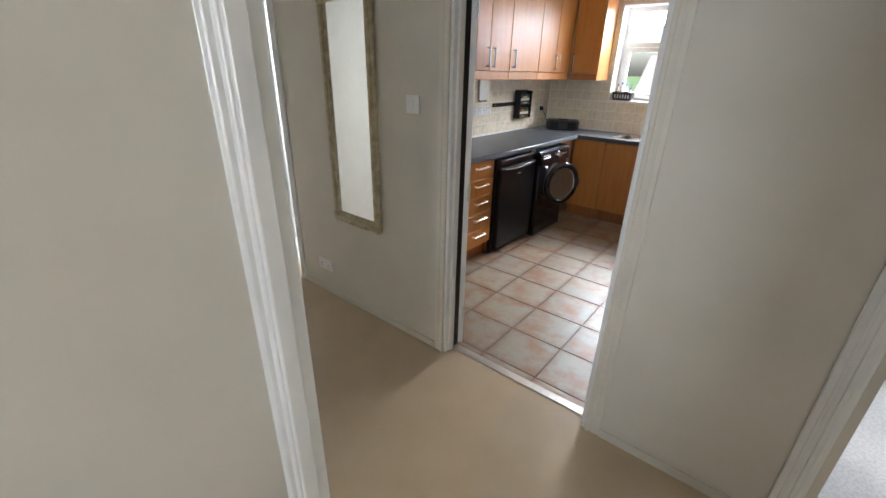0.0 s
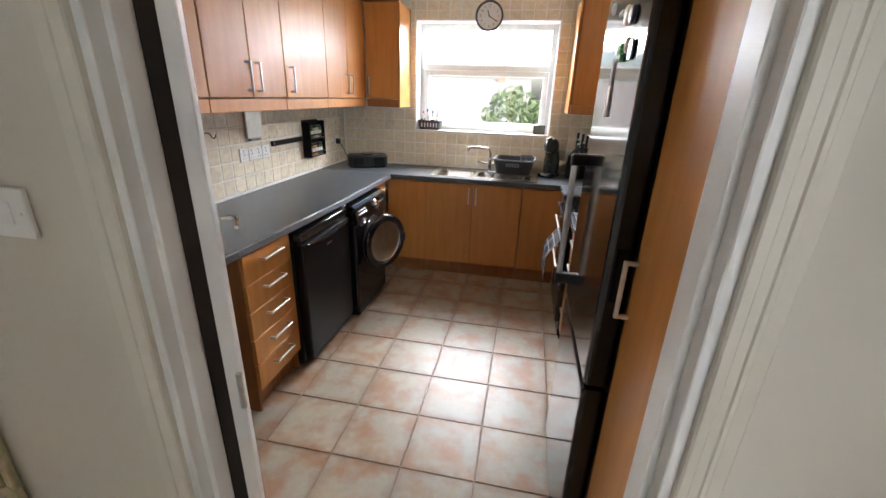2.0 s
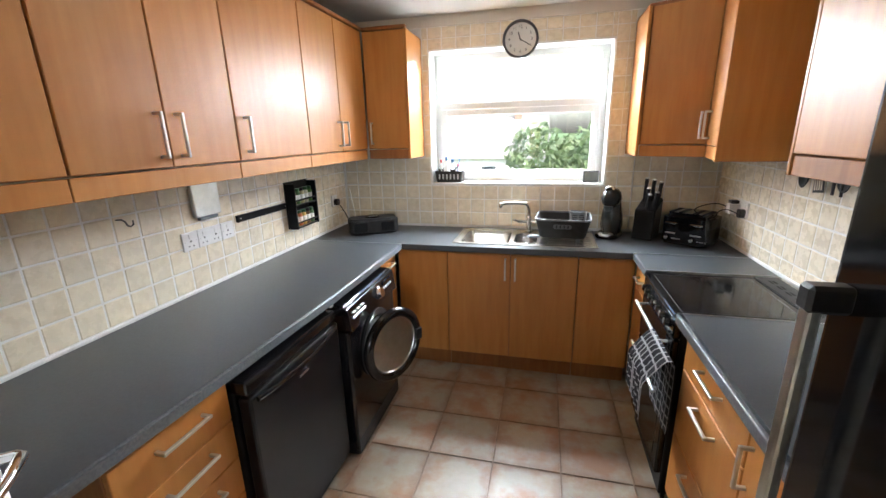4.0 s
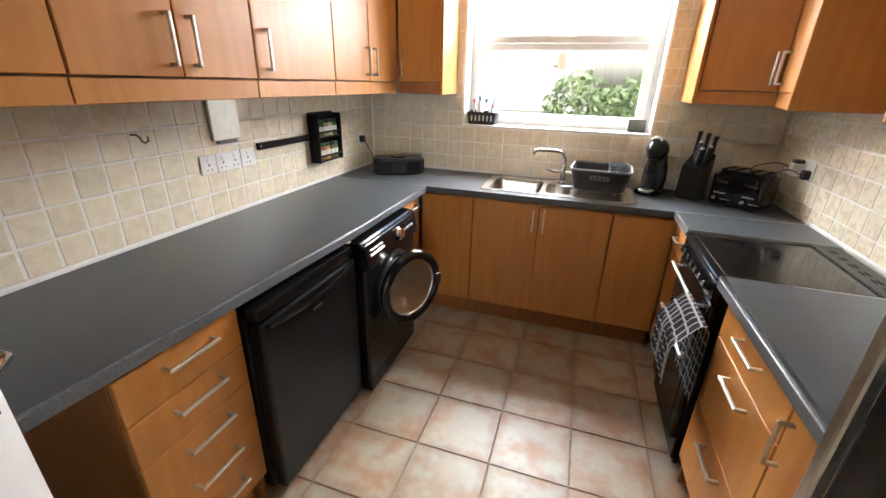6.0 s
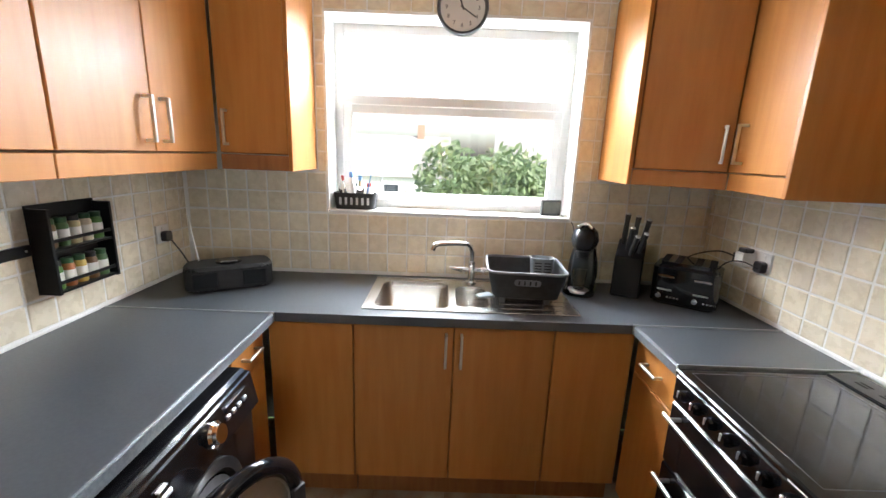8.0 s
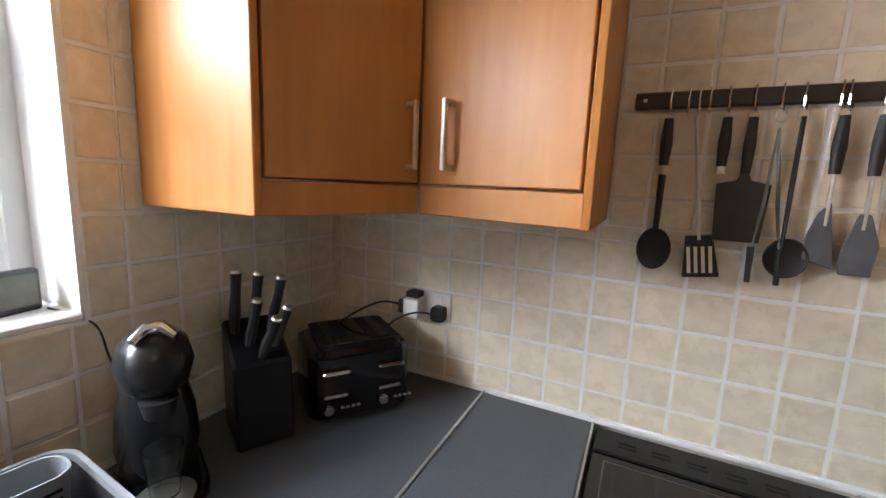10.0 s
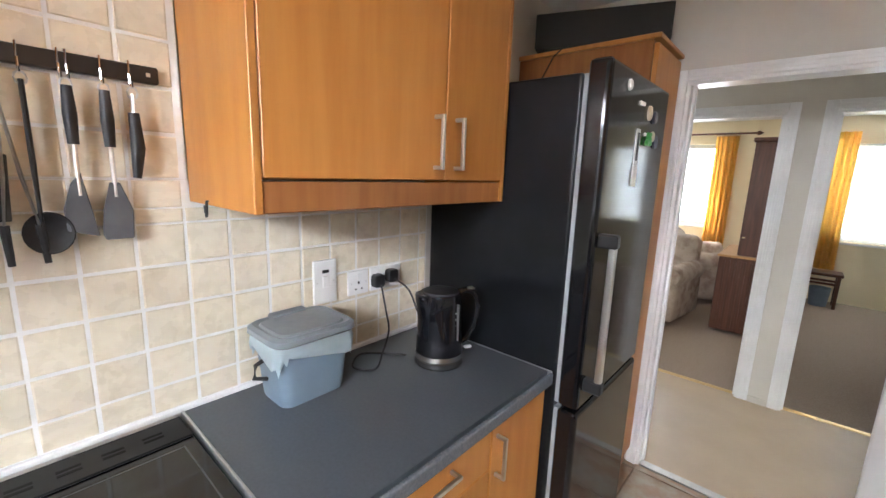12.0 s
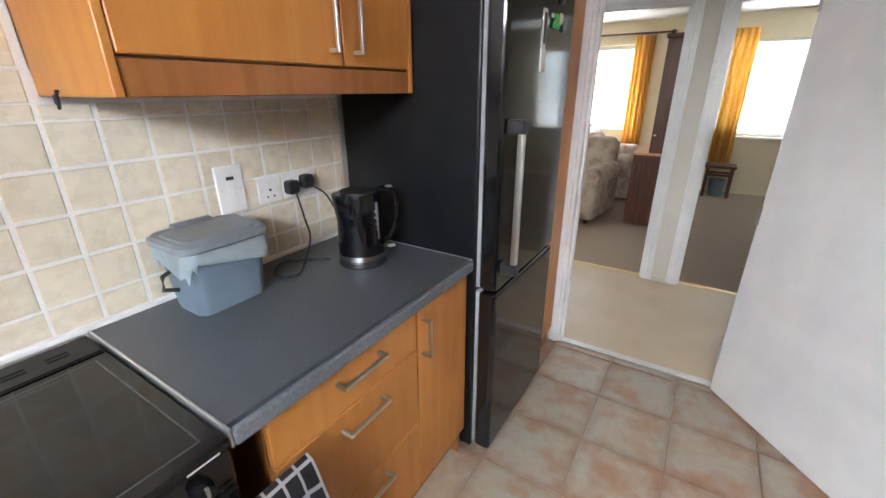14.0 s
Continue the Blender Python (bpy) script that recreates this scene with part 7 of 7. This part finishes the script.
def tree(name, x, y, height, radii, count, leaf, seed, label, size=0.10):
    rnd = random.Random(seed)
    t = thing(name, (x, y, GZ), label, "tree" if name == "tree" else "bush")
    top = height - radii[2]
    part("trunk", tube([(x, y, GZ), (x + 0.05, y, GZ + top * 0.5), (x - 0.04, y + 0.05, GZ + top)], [0.14, 0.11, 0.07], 8), BARK, t, smooth=True)
    bm = None
    for i in range(6):
        a = rnd.uniform(0, 6.28)
        bm = tube([(x, y, GZ + top * 0.75), (x + math.cos(a) * radii[0] * 0.3, y + math.sin(a) * radii[1] * 0.3, GZ + top), (x + math.cos(a) * radii[0] * 0.7, y + math.sin(a) * radii[1] * 0.7, GZ + top + radii[2] * 0.5)], [0.06, 0.04, 0.015], 6, bm)
    part("limbs", bm, BARK, t, smooth=True)
    v, f = leaf_cloud((x, y, GZ + top), radii, count, rnd, size)
    me = bpy.data.meshes.new("crown")
    me.from_pydata([tuple(p - Vector((x, y, GZ))) for p in v], [], f)
    me.materials.append(leaf)
    ob = new("crown", me)
    ob.parent = t


tree("tree", 2.3, 6.6, 4.55, (1.7, 1.3, 1.7), 9000, LEAVES[0], 3, "dark green leafy garden tree")
tree("tree", 3.9, 7.4, 4.45, (1.5, 1.3, 1.5), 8000, LEAVES[1], 5, "light green leafy garden tree")
tree("bush", 5.8, 8.2, 4.3, (1.3, 1.1, 1.5), 6000, LEAVES[2], 8, "pale blossoming garden shrub", 0.08)
tree("bush", 7.6, 8.8, 3.9, (1.5, 1.2, 1.4), 6000, LEAVES[1], 9, "light green garden shrub")
tree("bush", 0.6, 7.6, 3.3, (1.2, 1.2, 1.3), 4500, LEAVES[1], 12, "low green garden shrub")
tree("tree", 9.5, 13.0, 4.9, (2.2, 1.8, 1.9), 7000, LEAVES[0], 14, "dark green tree behind the gardens", 0.14)
tree("tree", 12.5, 9.0, 4.6, (2.2, 1.8, 1.9), 6000, LEAVES[1], 15, "light green tree in a neighbouring garden", 0.14)


def house(x, y, w, d, eave, ridge, rz, wall_mat, label):
    h = thing("house", (x, y, GZ), label, "house", "far houses", rz=rz)
    part("wall", box(-w / 2, w / 2, -d / 2, d / 2, 0, eave), wall_mat, h, local=True)
    o = 0.3
    bm = prism([(-d / 2 - o, eave - 0.1), (0, ridge), (d / 2 + o, eave - 0.1)], -w / 2 - o, w / 2 + o)
    bm.transform(Matrix(((0, 0, 1, 0), (1, 0, 0, 0), (0, 1, 0, 0), (0, 0, 0, 1))))
    roof = part("roof", bm, ROOF, h, local=True)
    part("chimney", box(w * 0.22, w * 0.22 + 0.6, -0.35, 0.35, ridge - 0.8, ridge + 0.9), BRICK, roof, local=True)
    for i in range(3):
        for z in (0.9, 3.4):
            if z + 1.2 > eave:
                continue
            cx = -w / 2 + w * (i + 0.5) / 3
            wn_ = part("window", box(cx - 0.65, cx + 0.65, -d / 2 - 0.05, -d / 2 + 0.02, z, z + 1.2), UPVC, h, local=True)
            part("pane", box(cx - 0.56, cx + 0.56, -d / 2 - 0.06, -d / 2 - 0.04, z + 0.1, z + 1.1), PANE_DARK, wn_, local=True)


house(-3.0, 34, 9, 8, 2.7, 5.9, 4, RENDER_WALL, "white rendered bungalow with grey tiled roof")
house(9.5, 30, 8, 8, 3.4, 6.2, -8, RENDER_WALL, "white rendered house with grey tiled roof")
house(22, 33, 9, 8, 4.8, 7.2, -14, BRICK, "brick house with grey tiled roof")
house(-16, 36, 9, 8, 4.8, 7.0, 8, BRICK, "brick house with grey tiled roof")
house(3.2, -32, 11, 8, 2.8, 5.0, 178, BRICK, "brick house across the road")
fence = thing("garden_wall", (3, 11.5, GZ), "low brick garden wall", "wall")
part("wall", box(-12, 18, 11.4, 11.6, GZ, GZ + 1.3), BRICK, fence)
part("coping", box(-12, 18, 11.36, 11.64, GZ + 1.3, GZ + 1.36), RENDER_WALL, fence)

# ---- tiles, piece by piece ----
RT = random.Random(11)


def tile_meshes(n, size, th, edge, wob, mat_):
    out = []
    for k in range(n):
        t = bmesh.new()
        h = size / 2
        rings = []
        for ins, z in ((0.0, 0.0), (0.0, th - edge * 0.7), (edge, th)):
            rings.append([t.verts.new((sx * (h - ins) + RT.uniform(-wob, wob), sy * (h - ins) + RT.uniform(-wob, wob), z)) for sx, sy in ((-1, -1), (0, -1), (1, -1), (1, 0), (1, 1), (0, 1), (-1, 1), (-1, 0))])
        for p, q in zip(rings, rings[1:]):
            for i in range(8):
                t.faces.new((p[i], p[(i + 1) % 8], q[(i + 1) % 8], q[i]))
        c = t.verts.new((0, 0, th + RT.uniform(0, wob * 0.5)))
        for i in range(8):
            t.faces.new((rings[-1][i], rings[-1][(i + 1) % 8], c))
        me = bpy.data.meshes.new("tile")
        t.to_mesh(me)
        t.free()
        me.materials.append(mat_)
        out.append(me)
    return out


P = 0.1035
WALL_TILES = tile_meshes(8, P - 0.0072, 0.0072, 0.0030, 0.0008, TILE)
FRAMES = {"W": Matrix(((0, 0, 1, 0.0052), (1, 0, 0, 0), (0, 1, 0, 0), (0, 0, 0, 1))),
          "E": Matrix(((0, 0, -1, KX - 0.0052), (-1, 0, 0, 0), (0, 1, 0, 0), (0, 0, 0, 1))),
          "N": Matrix(((1, 0, 0, 0), (0, 0, -1, -0.0052), (0, 1, 0, 0), (0, 0, 0, 1)))}


def lay(wall_, parent, u0, u1, z0, z1, start_u, start_z=0.925):
    """Tiles a rectangle of wall on the grid that runs through start_u and start_z; edge tiles are cut."""
    i0, i1 = math.floor((u0 - start_u) / P + 1e-6), math.ceil((u1 - start_u) / P - 1e-6)
    j0, j1 = math.floor((z0 - start_z) / P + 1e-6), math.ceil((z1 - start_z) / P - 1e-6)
    for i in range(i0, i1):
        for j in range(j0, j1):
            a, b = max(u0, start_u + i * P), min(u1, start_u + (i + 1) * P)
            c, d = max(z0, start_z + j * P), min(z1, start_z + (j + 1) * P)
            if b - a < 0.018 or d - c < 0.014:
                continue
            ob = new("tile", WALL_TILES[RT.randrange(8)])
            ob.parent = parent
            uu = (a + b) / 2 if wall_ != "E" else -(a + b) / 2
            ob.matrix_basis = FRAMES[wall_] @ Matrix.Translation((uu, (c + d) / 2, RT.uniform(-0.0006, 0.0004))) @ Matrix.Rotation(radians(RT.uniform(-0.4, 0.4)), 4, "Z") @ Matrix.Diagonal(((b - a) / P, (d - c) / P, 1, 1))


TOP = 1.452
part("grout", box(0.0005, 0.0104, -3.05, -0.0005, 0.905, TOP + 0.06), GROUT, wall_west)
lay("W", wall_west, -3.0, -0.004, 0.925, 1.517, -2.333)
part("grout", box(KX - 0.0104, KX - 0.0005, -2.36, -0.0005, 0.905, TOP + 0.06), GROUT, wall_east)
part("grout", box(KX - 0.0104, KX - 0.0005, -1.501, -0.886, TOP + 0.061, 2.40), GROUT, wall_east)
lay("E", wall_east, -2.355, -0.004, 0.925, 1.444, -0.764, 0.995)
lay("E", wall_east, -1.500, -0.888, 1.4445, 2.40, -0.764, 0.995)
lay("N", wall_window, 0.014, KX - 0.014, 0.925, WZ0 - 0.004, 0.03)
lay("N", wall_window, 0.014, WX0 - 0.004, WZ0, 1.444, 0.03)
lay("N", wall_window, WX1 + 0.004, KX - 0.014, WZ0, 1.444, 0.03)
lay("N", wall_window, WX1 + 0.004, 2.134, 1.4445, 2.345, 0.03)
lay("N", wall_window, 0.71, WX0 - 0.004, 1.4445, 2.345, 0.03)
lay("N", wall_window, WX0 - 0.003, WX1 + 0.003, WZ1 + 0.004, 2.345, 0.03)
part("sealant", box(0.008, 0.018, -2.57, -0.61, 0.909, 0.925, 0.003), WHITE_PLASTIC, wall_west, "white sealant bead")
part("sealant", box(KX - 0.020, KX - 0.008, -2.33, -0.61, 0.909, 0.925, 0.003), WHITE_PLASTIC, wall_east, "white sealant bead")
part("upper_plaster", box(0.0, KX, -0.0135, -0.0005, 2.347, CEIL), CREAM, wall_window)

for gx0, gx1, gz0, gz1 in ((0.011, KX - 0.011, 0.905, WZ0), (0.011, WX0, WZ0, 2.346), (WX1, KX - 0.011, WZ0, 2.346), (WX0, WX1, WZ1, 2.346)):
    part("grout", box(gx0, gx1, -0.0102, -0.0005, gz0, gz1), GROUT, wall_window)

PX, PY = 0.334, 0.327
FT = tile_meshes(8, 1.0, 0.010, 0.006, 0.0022, FLOOR_TILE)
for i in range(-3, 7):
    for j in range(-10, 5):
        x0, x1 = 0.743 + i * PX + 0.0028, 0.743 + (i + 1) * PX - 0.0028
        y0, y1 = -1.062 + j * PY + 0.0028, -1.062 + (j + 1) * PY - 0.0028
        x0, x1, y0, y1 = max(x0, 0.002), min(x1, KX - 0.002), max(y0, KY - 0.002), min(y1, -0.002)
        if x1 - x0 < 0.02 or y1 - y0 < 0.02:
            continue
        ob = new("floor_tile", FT[RT.randrange(8)])
        ob.parent = floor_kitchen
        ob.matrix_basis = Matrix.Translation(((x0 + x1) / 2, (y0 + y1) / 2, -0.0105 + RT.uniform(-0.0006, 0.0006))) @ Matrix.Diagonal((x1 - x0, y1 - y0, 1, 1))
